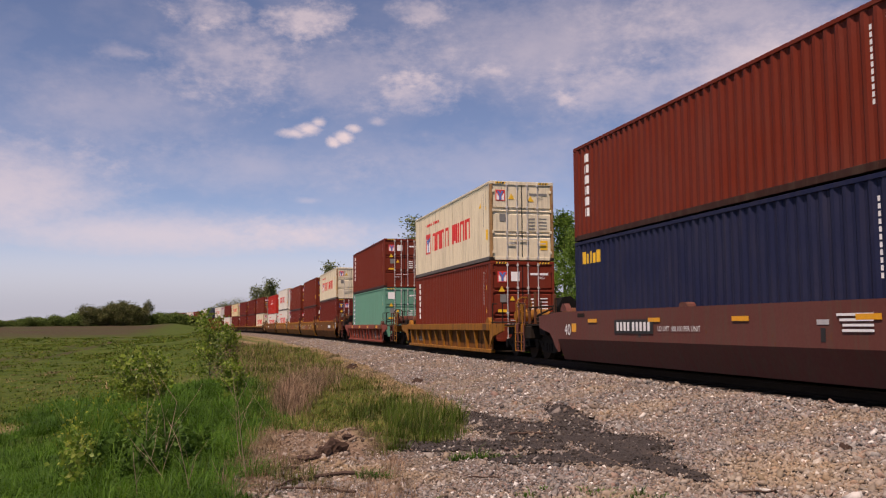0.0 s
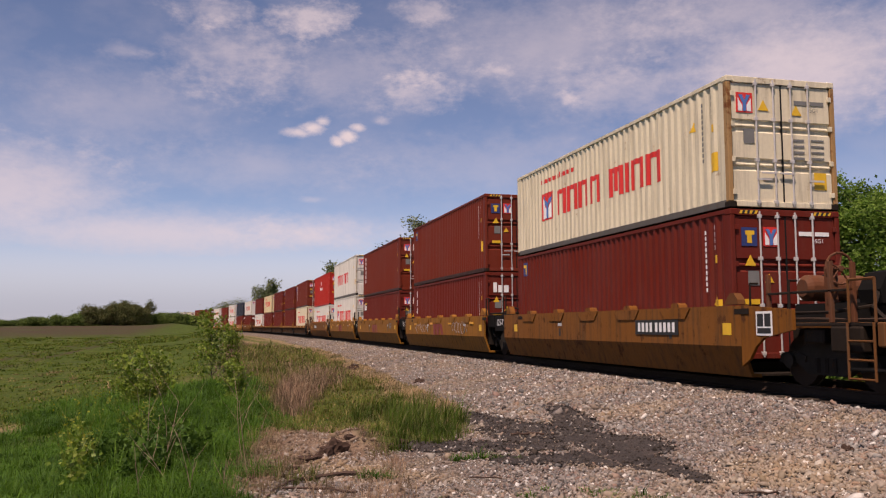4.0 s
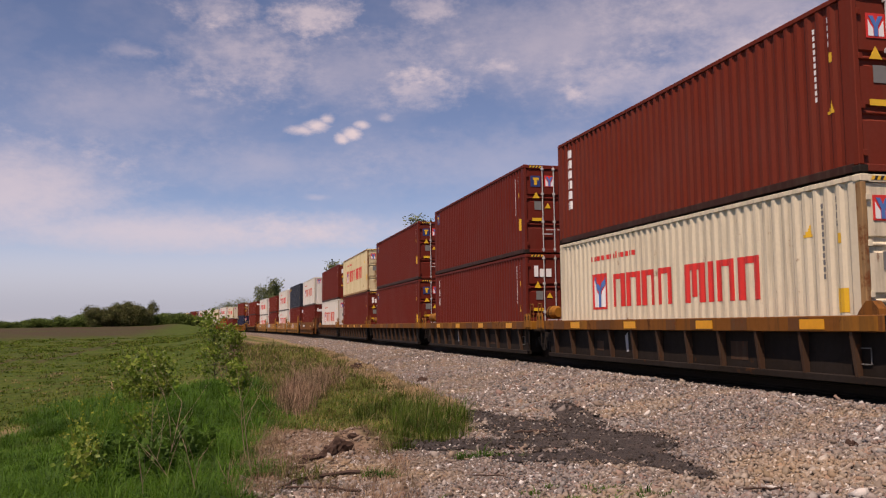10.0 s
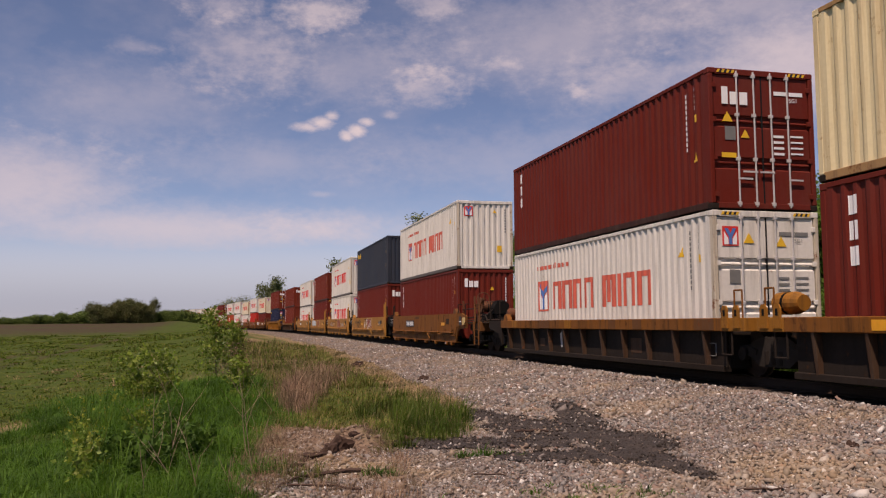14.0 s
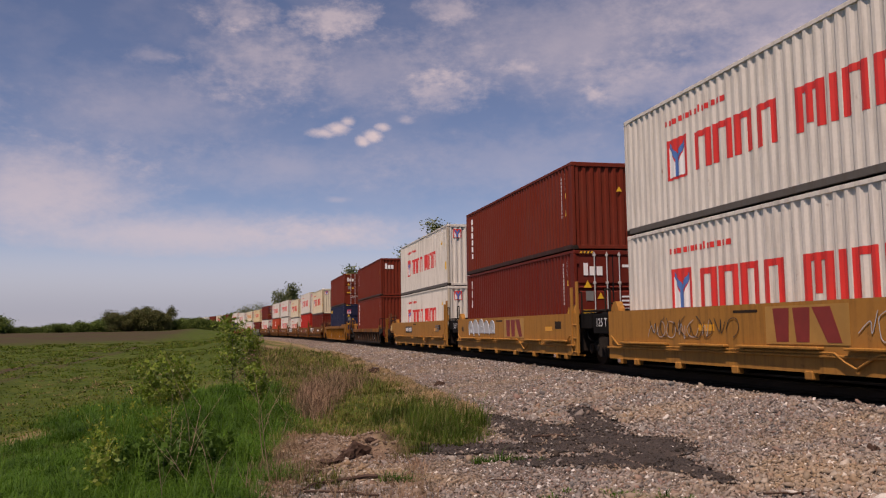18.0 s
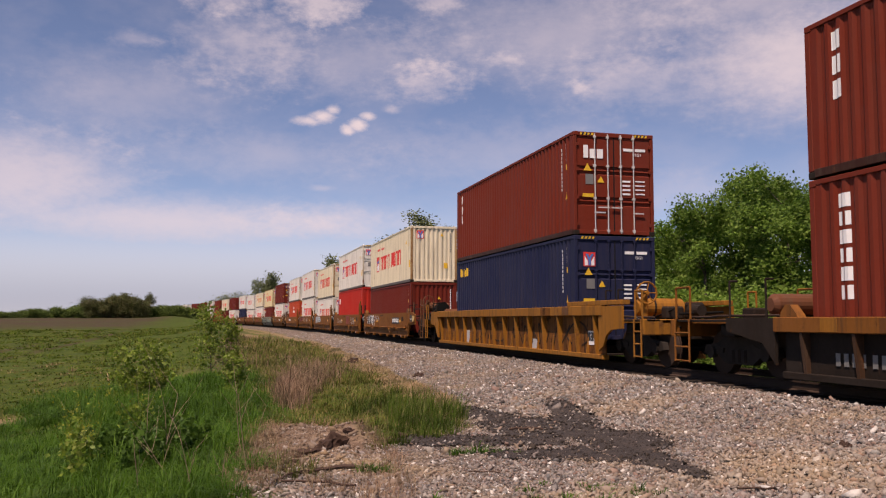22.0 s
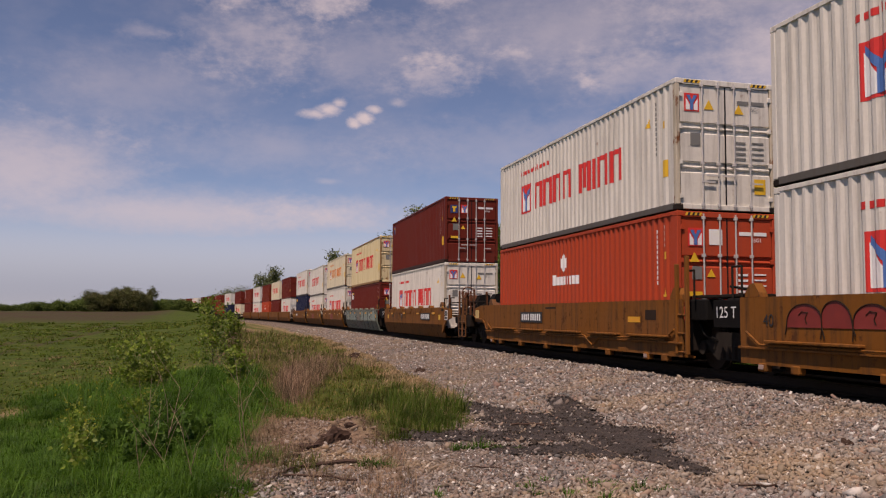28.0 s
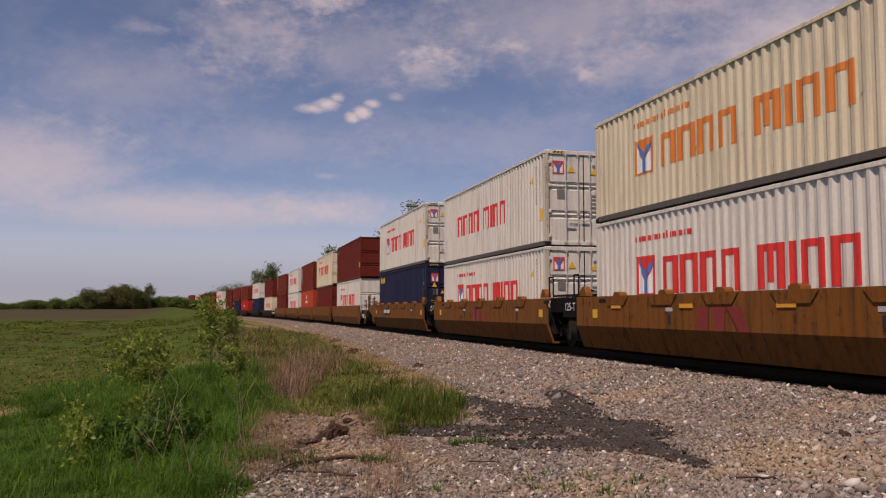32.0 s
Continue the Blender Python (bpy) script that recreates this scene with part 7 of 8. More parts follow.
# darker leafy clumps and dry tufts that break up the field
cx, cy = scatter(15000, -34, 0.0, 13, 120)
k = (cx > -0.36 * cy - 2) & (cx < np.where(cy < 26, -3.9, -0.6)) & (rg.uniform(0, 1, len(cx)) < (0.42 + 0.6 * wobble(cx, cy * 0.6, 0.55, 55)) * (1.05 - 0.8 * mask_soil(cx, cy)))
cx, cy = cx[k], cy[k]
tussocks("field_clumps", cx, cy, 12, (0.12 + 0.0045 * cy) * rg.uniform(0.6, 1.6, len(cx)), (0.050 + 0.0006 * cy) * rg.lognormal(0, 0.45, len(cx)), 0.022 + 0.0009 * cy, 1.7, island_material("field_clump_leaf", [(0.085, 0.165, 0.014), (0.125, 0.21, 0.018), (0.17, 0.235, 0.026), (0.24, 0.22, 0.05), (0.08, 0.15, 0.013)], 0.7, 0.4, 2), "low leafy clumps growing over a fallow field", 56)
cx, cy = scatter(420, -16, -3.0, 14, 48)
k = (cx > -0.36 * cy - 1) & (wobble(cx, cy * 0.6, 0.8, 57) > 0.05)
cx, cy = cx[k], cy[k]
tussocks("field_straw", cx, cy, 16, 0.12 + 0.2 * rg.uniform(0, 1, len(cx)), 0.10 * rg.lognormal(0, 0.5, len(cx)), 0.010 + 0.0004 * cy, 1.6, PALE, "tufts of pale dead grass in a fallow field", 58)


# ---- shrubs, weeds and trees ----
def leaf_mesh(C, size, seed, name, mat, flat=0.0):
    """Leaves as bent rhombs at the places C (n x 3)."""
    r = np.random.RandomState(seed)
    n = len(C)
    u = r.normal(0, 1, (n, 3))
    u /= np.linalg.norm(u, axis=1)[:, None]
    t = r.normal(0, 1, (n, 3))
    t[:, 2] *= 1 - flat
    w = np.cross(u, t)
    w /= np.linalg.norm(w, axis=1)[:, None] + 1e-9
    nrm = np.cross(u, w)
    s = (size * r.uniform(0.6, 1.35, n))[:, None]
    V = np.stack([C - u * s * 0.5, C + w * s * 0.32 + nrm * s * 0.08, C + u * s * 0.5, C - w * s * 0.32 + nrm * s * 0.08], 1)
    F = np.arange(4 * n).reshape(n, 4)
    me = bpy.data.meshes.new(name)
    me.vertices.add(4 * n)
    me.vertices.foreach_set("co", V.astype(np.float32).ravel())
    me.loops.add(4 * n)
    me.loops.foreach_set("vertex_index", F.astype(np.int32).ravel())
    me.polygons.add(n)
    me.polygons.foreach_set("loop_start", np.arange(0, 4 * n, 4, dtype=np.int32))
    me.update(calc_edges=True)
    me.materials.append(mat)
    return me


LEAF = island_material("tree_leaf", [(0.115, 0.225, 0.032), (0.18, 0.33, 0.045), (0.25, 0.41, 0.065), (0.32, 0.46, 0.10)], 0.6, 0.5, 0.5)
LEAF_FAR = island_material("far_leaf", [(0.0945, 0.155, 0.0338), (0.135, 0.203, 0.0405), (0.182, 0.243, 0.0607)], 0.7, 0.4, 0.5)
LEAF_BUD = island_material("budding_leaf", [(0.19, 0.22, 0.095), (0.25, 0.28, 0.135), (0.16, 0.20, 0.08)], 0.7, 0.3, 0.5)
LEAF_YOUNG = island_material("young_leaf", [(0.106, 0.188, 0.0175), (0.163, 0.263, 0.025), (0.237, 0.325, 0.0438), (0.325, 0.362, 0.0938)], 0.4, 0.4, 5)
FLOWER = island_material("yellow_flower", [(0.45, 0.42, 0.03), (0.30, 0.34, 0.04), (0.55, 0.48, 0.05)], 0.6, 0.3, 2)
BARK = plain("grey_bark", (0.12, 0.095, 0.075), 0.9, 0, 0.5, 12)
TWIG = plain("dry_twig", (0.30, 0.22, 0.15), 0.9, 0, 0.4, 20)


def grow(shape, p, d, length, r, depth, rnd, tips, spread=0.6, kids=(3, 4)):
    """A limb of three bent pieces, then its forks."""
    pts = [Vector(p)]
    d = Vector(d).normalized()
    for k in range(3):
        d = (d + Vector((rnd.uniform(-0.16, 0.16), rnd.uniform(-0.16, 0.16), rnd.uniform(-0.03, 0.12)))).normalized()
        pts.append(pts[-1] + d * length / 3)
    for k in range(3):
        shape.tube(pts[k], pts[k + 1], r * (1 - 0.22 * k), r * (1 - 0.22 * (k + 1)), 5 if depth < 2 else 7)
    if depth == 0:
        tips.append(pts[-1])
        tips.append(pts[-2])
        return
    for k in range(rnd.randint(*kids)):
        at = pts[rnd.choice((1, 2, 3, 3))]
        a = rnd.uniform(0, 6.28)
        side = Vector((math.cos(a), math.sin(a), rnd.uniform(-0.1, 0.5)))
        grow(shape, at, d * (1 - spread) + side * spread, length * rnd.uniform(0.55, 0.8), r * 0.42, depth - 1, rnd, tips, spread, kids)


def make_tree(name, h, trunk, spread, leaves, leaf_size, mat, seed, label, clump=0.55, crown_low=0.35, category="tree"):
    """A tapered trunk with limbs and a broken crown of leaf clumps. Base at the origin."""
    rnd = random.Random(seed)
    r = np.random.RandomState(seed)
    tree = base(name, label, category)
    sh, tips = Shape(), []
    p, d = Vector((0, 0, -0.1)), Vector((0, 0, 1))
    n = 6
    for k in range(n):
        q = p + (d + Vector((rnd.uniform(-0.1, 0.1), rnd.uniform(-0.1, 0.1), 0))).normalized() * h * 0.85 / n
        sh.tube(p, q, trunk * (1 - k / n * 0.85), trunk * (1 - (k + 1) / n * 0.85), 8)
        if k / n >= crown_low - 0.2:
            for j in range(rnd.randint(2, 4)):
                a = rnd.uniform(0, 6.28)
                out = h * spread * rnd.uniform(0.5, 1.0) * (1.1 - 0.5 * abs(k / n - 0.5))
                grow(sh, q, (math.cos(a), math.sin(a), rnd.uniform(0.2, 0.9)), out, trunk * 0.35 * (1 - k / n * 0.6), 1, rnd, tips)
        p = q
    tips.append(p)
    part("trunk", sh, BARK, tree, "grey-brown trunk and limbs")
    T = np.array([tuple(t) for t in tips])
    c = T[r.randint(0, len(T), leaves)] + np.clip(r.normal(0, 1, (leaves, 3)), -1.5, 1.5) * clump * (0.45 + 0.8 * r.uniform(0, 1, (leaves, 1)))
    c[:, 2] = np.maximum(c[:, 2], h * crown_low * 0.3)
    part("crown", leaf_mesh(c, leaf_size, seed, "crown", mat), mat, tree)
    return tree


def put(tree, x, y, turn=0.0, size=1.0, wide=1.0, copy=True, sink=0.0, even=False):
    m = pose(x, y, float(land(x, y)) - sink, 0, 0, turn) @ Matrix.Diagonal((size * wide, size * wide, size, 1))
    if copy:
        return copy_thing(tree, m @ Matrix.Diagonal((*[1 / q for q in tree.scale], 1)) if even else m)
    tree.matrix_basis = m
    return tree


def crown_top(tree):
    """Height of the leaves over the base, but for a few stray ones."""
    me = [c for c in tree.children if c.name.startswith("crown")][0].data
    co = np.zeros(len(me.vertices) * 3, np.float32)
    me.vertices.foreach_get("co", co)
    return float(np.percentile(co[2::3], 99.3))


def reach(tree, x, y, el, turn=0.0, wide=1.0, copy=True, sink=0.0, lift=1.0, even=False):
    """Plants a tree so high that its crown ends el degrees over the eye's level; wide is across, in metres."""
    h = EYE_Z + math.hypot(x, y) * math.tan(radians(el)) - float(land(x, y)) + sink
    k = h / crown_top(tree) * lift
    return put(tree, x, y, turn, k, wide / k if wide > 0 else -wide, copy, sink, even)


def plant_all():
    rnd = random.Random(5)
    # row behind the train: (bearing right of the track, height)
    kinds = [make_tree("roadside_tree", 9.0, 0.16, 0.17, 15000, 0.15, LEAF, 51 + k, "leafy green tree standing behind the railway line", 0.34, 0.24) for k in range(3)]
    brush = make_tree("undergrowth_shrub", 3.4, 0.07, 0.36, 8000, 0.175, LEAF, 61, "dense green undergrowth shrub behind the railway line", 0.5, 0.1, "shrub")
    used = set()
    spots = [(44.5, 8.0), (42.6, 8.4), (40.8, 8.6), (39.2, 8.8), (37.6, 8.8), (36.3, 10.3), (35.2, 10.4), (34.2, 10.0), (32.9, 9.0), (31.5, 8.9), (30.6, 7.5), (29.4, 6.1), (28.0, 6.4), (26.4, 6.7), (24.9, 7.2), (23.7, 7.6), (22.6, 8.0), (21.2, 7.6), (19.6, 7.2), (18.0, 6.8)]
    for i, (az, el) in enumerate(spots):
        far = 25.5 + rnd.uniform(-1.5, 1.5)
        yy = far / math.tan(radians(az))
        k = i % 3
        reach(kinds[k], far, yy, el, rnd.uniform(0, 360), rnd.uniform(0.85, 1.1), k in used)
        used.add(k)
        if i == 0:
            put(brush, far - 2.5, yy, 0, 1, 1.2, False)
        else:
            put(brush, far - 3 + rnd.uniform(-0.8, 0.8), yy + rnd.uniform(-1.5, 1.5), rnd.uniform(0, 360), rnd.uniform(0.7, 1.0), rnd.uniform(1.0, 1.3))
        put(brush, far + 3, yy + 2 + rnd.uniform(-1.5, 1.5), rnd.uniform(0, 360), rnd.uniform(0.9, 1.2), 1.3)
    # single trees further along
    rounded = make_tree("round_headed_tree", 11.0, 0.18, 0.25, 6000, 0.40, LEAF_BUD, 74, "round-headed grey-green tree far behind the train", 0.7, 0.3)
    sparse = make_tree("tall_tree", 16.0, 0.22, 0.24, 11000, 0.27, LEAF_BUD, 71, "tall thinly leaved grey-green tree behind the train", 0.55, 0.4)
    reach(sparse, 28.0, 113.0, 6.6, 0, 1.7, False, even=True)
    reach(sparse, 25.2, 115.0, 6.0, 140, 1.6, even=True)
    reach(sparse, 31.5, 116.0, 6.5, 250, 1.6, even=True)
    reach(rounded, 25.2, 186.0, 4.05, 60, 1.2, False, even=True)
    reach(rounded, 28.0, 190.0, 3.4, 120, 1.1, even=True)
    reach(rounded, 14.8, 290.0, 2.95, 200, 1.3, even=True)
    reach(rounded, 19.0, 305.0, 2.5, 20, 1.3, even=True)
    grey = make_tree("budding_tree", 11.0, 0.16, 0.24, 3600, 0.40, LEAF_BUD, 72, "grey-green budding tree far along the line", 0.9, 0.2)
    reach(grey, 9.0, 330.0, 1.75, 0, 1.2, False)
    for k, (gx, gy, el) in enumerate(((6.0, 336, 1.65), (2.5, 342, 1.5), (-1.5, 348, 1.35), (12.5, 330, 1.75))):
        reach(grey, gx, gy, el, 70 * k, 1.2)
    # hedge line across the field
    hedge = [make_tree("hedgerow_tree", 6.0, 0.12, 0.44, 2800, 0.5, LEAF_FAR, 81 + k, "dark green hedgerow tree at the far field edge", 0.9, 0.04) for k in range(2)]
    thorn = make_tree("hedgerow_shrub", 6.6, 0.14, 0.42, 6000, 0.38, island_material("russet_leaf", [(0.145, 0.162, 0.051), (0.204, 0.178, 0.0765), (0.136, 0.187, 0.051)], 0.7, 0.4, 0.5), 91, "broad rounded russet-green hedgerow shrub", 0.85, 0.06, "shrub")
    used = set()
    tops = [(-20.0, 0.7), (-15.6, 0.7), (-14.9, 1.5), (-14.2, 1.5), (-13.7, 0.8), (-13.0, 0.66), (-12.1, 0.62), (-11.4, 0.8), (-10.2, 0.82), (-9.9, 0.72), (-9.5, 1.1), (-9.2, 0.78), (-8.6, 1.0), (-8.0, 1.15), (-7.4, 1.3), (-4.4, 1.2), (-4.1, 0.95), (-3.6, 1.1), (-3.1, 1.25), (-2.5, 1.2), (-1.9, 1.05), (-0.9, 0.8)]
    for i in range(84):
        az = -20.5 + i * 0.236 + rnd.uniform(-0.08, 0.08)
        el = float(np.interp(az, [q[0] for q in tops], [q[1] for q in tops])) * rnd.uniform(0.80, 1.04)
        yy = 262 + (i % 2) * 6 + rnd.uniform(-4, 4)
        xx = yy * math.tan(radians(az))
        k = i % 2
        reach(hedge[k], xx, yy, el, rnd.uniform(0, 360), -rnd.uniform(1.2, 1.6), k in used, 0.6, 1.32)
        used.add(k)
    for i, (az, el, wd) in enumerate(((-7.6, 0.95, 1.2), (-7.1, 1.25, 1.1), (-6.65, 1.5, 1.0), (-6.2, 1.62, 1.0), (-5.7, 1.62, 1.0), (-5.15, 1.55, 1.0), (-4.8, 1.3, 1.0), (-4.4, 1.68, 0.5))):
        yy = 254 + rnd.uniform(-4, 4)
        xx = yy * math.tan(radians(az))
        reach(thorn, xx, yy, el, 72 * i, -wd, i > 0, 0.3, 1.4)
    # saplings and shrubs on the verge
    bush = put(make_tree("young_shrub", 1.35, 0.018, 0.42, 1150, 0.12, LEAF_YOUNG, 101, "small bright-leaved shrub in long grass", 0.14, 0.06, "shrub"), -1.75, 22.6, 30, 0.95, 0.95, False, 0.12)
    put(bush, -2.15, 22.2, 140, 0.55, 1.25, True, 0.12)
    put(bush, -1.45, 22.3, 250, 0.5, 1.2, True, 0.12)
    put(make_tree("slender_sapling", 2.6, 0.025, 0.22, 1300, 0.12, LEAF_YOUNG, 102, "slender sapling with fresh leaves on the verge", 0.2, 0.12, "sapling"), -0.2, 27.5, 0, 0.80, 1.0, False)
    put(make_tree("leaning_sapling", 2.2, 0.02, 0.18, 1400, 0.13, LEAF_YOUNG, 103, "slim young sapling beside another sapling", 0.16, 0.1, "sapling"), 0.3, 29.0, 80, 0.75, 0.85, False)
    put(make_tree("small_shrub", 0.95, 0.012, 0.26, 700, 0.085, LEAF_YOUNG, 104, "small green shrub at the edge of dead grass", 0.07, 0.2, "shrub"), 0.28, 19.4, 0, 0.95, 1.0, False)
    put(make_tree("bare_brush", 1.2, 0.012, 0.3, 240, 0.05, STRAW, 105, "leafless brush standing on the verge", 0.12, 0.2, "shrub"), 0.1, 25.8, 0, 1.0, 1.0, False)


plant_all()


def flower_stalk(x, y, h, seed):
    rnd = random.Random(seed)
    st = base("flowering_weed", "tall weed with yellow-green flower heads", "weed", "flowering weeds")
    sh, tips = Shape(), []
    for k in range(3):
        a = rnd.uniform(0, 6.28)
        grow(sh, (0.05 * math.cos(a), 0.05 * math.sin(a), 0), (0.2 * math.cos(a), 0.2 * math.sin(a), 1), h * rnd.uniform(0.6, 0.85), 0.008, 1, rnd, tips, 0.3, (3, 5))
    part("stem", sh, LEAF_YOUNG, st)
    r = np.random.RandomState(seed)
    T = np.array([tuple(t) for t in tips])
    part("leaves", leaf_mesh(np.stack([r.normal(0, 0.09, 90), r.normal(0, 0.09, 90), r.uniform(0.1, h * 0.75, 90)], 1), 0.07, seed, "leaves", LEAF_YOUNG), LEAF_YOUNG, st)
    part("blossom", leaf_mesh(T[r.randint(0, len(T), 34)] + r.normal(0, 0.03, (34, 3)), 0.035, seed + 1, "flower_heads", FLOWER), FLOWER, st)
    st.matrix_basis = pose(x, y, float(land(x, y)), 0, 0, rnd.uniform(0, 360))


for i, (wx, wy, wh) in enumerate(((-1.55, 11.2, 0.75), (-1.7, 11.6, 0.8), (-1.9, 13.2, 0.8), (-1.5, 10.6, 0.6), (-1.15, 15.0, 0.8), (-1.3, 14.4, 0.7))):
    flower_stalk(wx, wy, wh, 200 + i)


LEAF_DARK = island_material("dark_weed_leaf", [(0.040, 0.098, 0.010), (0.058, 0.135, 0.013), (0.080, 0.170, 0.018), (0.050, 0.115, 0.011)], 0.6, 0.35, 5)


def broadleaf_weed(h, seed):
    """A leafy weed: forked stems hung with broad leaves. Base at the origin."""
    rnd, r = random.Random(seed), np.random.RandomState(seed)
    st = base("broadleaf_weed", "dark green broad-leaved weed in long grass", "weed", "broad-leaved weeds")
    sh, tips = Shape(), []
    for k in range(4):
        a = rnd.uniform(0, 6.28)
        grow(sh, (0, 0, 0), (0.45 * math.cos(a), 0.45 * math.sin(a), 1), h * rnd.uniform(0.55, 0.8), 0.007, 1, rnd, tips, 0.45, (3, 4))
    part("stem", sh, LEAF_DARK, st)
    T = np.array([tuple(t) for t in tips])
    part("leaves", leaf_mesh(T[r.randint(0, len(T), 240)] * r.uniform(0.35, 1.05, (240, 1)) + r.normal(0, 0.05, (240, 3)), 0.075, seed, "leaves", LEAF_DARK), LEAF_DARK, st)
    return st


weeds = [broadleaf_weed(0.42, 230), broadleaf_weed(0.34, 231)]
rw = random.Random(77)
for i in range(16):
    a, q = rw.uniform(0, 6.28), math.sqrt(rw.uniform(0, 1))
    wx, wy = -1.0 + 0.75 * q * math.cos(a), 11.6 + 1.7 * q * math.sin(a)
    m = pose(wx, wy, float(land(wx, wy)), 0, 0, rw.uniform(0, 360)) @ Matrix.Scale(rw.uniform(0.7, 1.15), 4)
    if i < 2:
        weeds[i].matrix_basis = m
    else:
        copy_thing(weeds[i % 2], m)


def dry_stalk(x, y, h, lean, seed):
    rnd = random.Random(seed)
    sh, tips = Shape(), []
    grow(sh, (0, 0, 0), (lean, 0.1, 1), h, 0.0065, 1, rnd, tips, 0.45, (2, 4))
    st = base("dead_stalk", "bare brown dead weed stalk standing in grass", "stalk", "dead stalks")
    part("stem", sh, TWIG, st)
    st.matrix_basis = pose(x, y, float(land(x, y)) - 0.02, 0, 0, rnd.uniform(0, 360))


for i, (wx, wy, wh, ln) in enumerate(((0.32, 9.7, 0.85, 0.1), (0.38, 10.2, 0.7, -0.1), (-0.6, 10.2, 0.9, 0.2), (-0.45, 9.6, 0.6, -0.5), (-0.75, 9.3, 0.55, 0.4), (-0.3, 9.2, 0.4, 0.6), (0.05, 9.1, 0.35, 0.1), (-0.85, 11.5, 1.0, 0.05), (-0.62, 12.0, 0.9, -0.1), (0.3, 11.2, 0.8, 0.0), (-0.2, 8.8, 0.5, 0.3), (-1.3, 16.2, 0.8, 0.0))):
    dry_stalk(wx, wy, wh, ln, 300 + i)


# ---- clods, sticks and odd stones by the spill ----
CLOD = plain("dirt_clod", (0.060, 0.036, 0.026), 0.95, 0, 0.7, 14)


def clod(x, y, sx, sy, sz, turn, seed, label="dark broken slab of earth and tar"):
    r = random.Random(seed)
    bm = bmesh.new()
    bmesh.ops.create_icosphere(bm, subdivisions=3, radius=1.0)
    for v in bm.verts:
        n = noise.noise(v.co * 1.3 + Vector((seed, 0, 0))) * 0.6 + noise.noise(v.co * 3.1 + Vector((0, seed, 0))) * 0.45
        v.co *= 1 + n + 0.3 * noise.noise(v.co * 6.0 + Vector((0, 0, seed)))
        v.co.z = max(-0.4, v.co.z)
        v.co = Vector((v.co.x * sx, v.co.y * sy, v.co.z * sz))
    me = bpy.data.meshes.new("earth_clod")
    bm.to_mesh(me)
    bm.free()
    me.materials.append(CLOD)
    ob = tagged(new("earth_clod", me), label, "clod", "earth clods")
    ob.matrix_basis = pose(x, y, float(land(x, y)) + sz * 0.1, r.uniform(-8, 8), r.uniform(-8, 8), turn)


for i, (cx, cy, sx, sy, sz, tn) in enumerate(((1.44, 11.35, 0.16, 0.10, 0.13, 15), (1.05, 10.6, 0.20, 0.08, 0.045, 50), (1.28, 10.95, 0.26, 0.09, 0.075, 64), (0.8, 10.05, 0.12, 0.06, 0.04, 35), (1.75, 11.9, 0.08, 0.07, 0.06, 0), (2.45, 11.75, 0.09, 0.07, 0.06, 70), (0.72, 9.5, 0.10, 0.06, 0.04, 60), (5.1, 34.0, 0.25, 0.18, 0.14, 0), (5.0, 33.4, 0.18, 0.14, 0.1, 30), (5.6, 24.6, 0.14, 0.12, 0.1, 0), (7.0, 8.6, 0.07, 0.06, 0.07, 0))):
    clod(cx, cy, sx, sy, sz, tn, 400 + i, "dark stone lump lying on ballast" if i > 6 else "dark broken slab of earth and tar")


def stick(x, y, length, turn, bend, r, seed):
    rnd = random.Random(seed)
    sh = Shape()
    pts = [(length * (k / 5 - 0.5), bend * math.sin(k / 5 * 3.1) + rnd.uniform(-0.01, 0.01), 0.015 + rnd.uniform(0, 0.02)) for k in range(6)]
    for p, q in zip(pts, pts[1:]):
        sh.tube(p, q, r, r * 0.9, 6)
    ob = tagged(new("fallen_stick", sh.mesh("fallen_stick", DARKWOOD)), "weathered dead stick lying on the ground", "stick", "fallen sticks")
    ob.matrix_basis = pose(x, y, float(land(x, y)) + 0.02, 0, 0, turn)


for i, (sx, sy, ln, tn, bd, rr) in enumerate(((1.15, 9.33, 0.68, 26, 0.07, 0.028), (2.75, 8.9, 0.34, -12, 0.02, 0.009), (4.45, 12.3, 0.5, -8, 0.02, 0.02), (0.95, 8.5, 0.8, -35, 0.1, 0.014), (0.7, 8.9, 0.7, 60, 0.05, 0.012), (5.2, 7.6, 0.5, -10, 0.02, 0.012))):
    stick(sx, sy, ln, tn, bd, rr, 500 + i)


# ---- clouds ----
CLOUDS = [  # bearing, height, half width, half height in degrees, strength, raggedness
    (4.6, 12.55, 1.3, 0.45, 0.85, 0.8), (5.5, 12.85, 1.1, 0.58, 0.95, 0.8), (6.3, 13.35, 0.7, 0.42, 0.85, 0.8), (7.3, 12.0, 0.7, 0.55, 0.9, 0.8), (7.9, 12.35, 0.85, 0.6, 0.95, 0.8), (8.6, 12.95, 0.75, 0.36, 0.85, 0.8),
    (12.6, 15.2, 3.6, 1.7, 0.50, 1.0), (12.3, 16.1, 2.1, 0.8, 0.3, 1.0), (10.1, 13.4, 0.8, 0.36, 0.6, 0.8),
    (0.4, 17.0, 5.4, 3.4, 0.48, 0.85), (-0.9, 19.8, 3.6, 1.2, 0.62, 0.9), (5.4, 19.7, 3.8, 1.7, 0.66, 0.9),
    (-1.9, 14.6, 1.5, 0.45, 0.45, 0.8), (17.9, 16.6, 1.7, 0.6, 0.6, 0.8), (22.8, 14.7, 0.9, 0.6, 0.6, 0.8),
    (13.1, 20.4, 2.6, 1.2, 0.6, 0.9), (-6.3, 16.9, 2.4, 0.6, 0.35, 0.8), (5.6, 8.2, 1.2, 0.3, 0.4, 0.6), (33.5, 19.0, 10.0, 2.8, 0.55, 0.6),
]
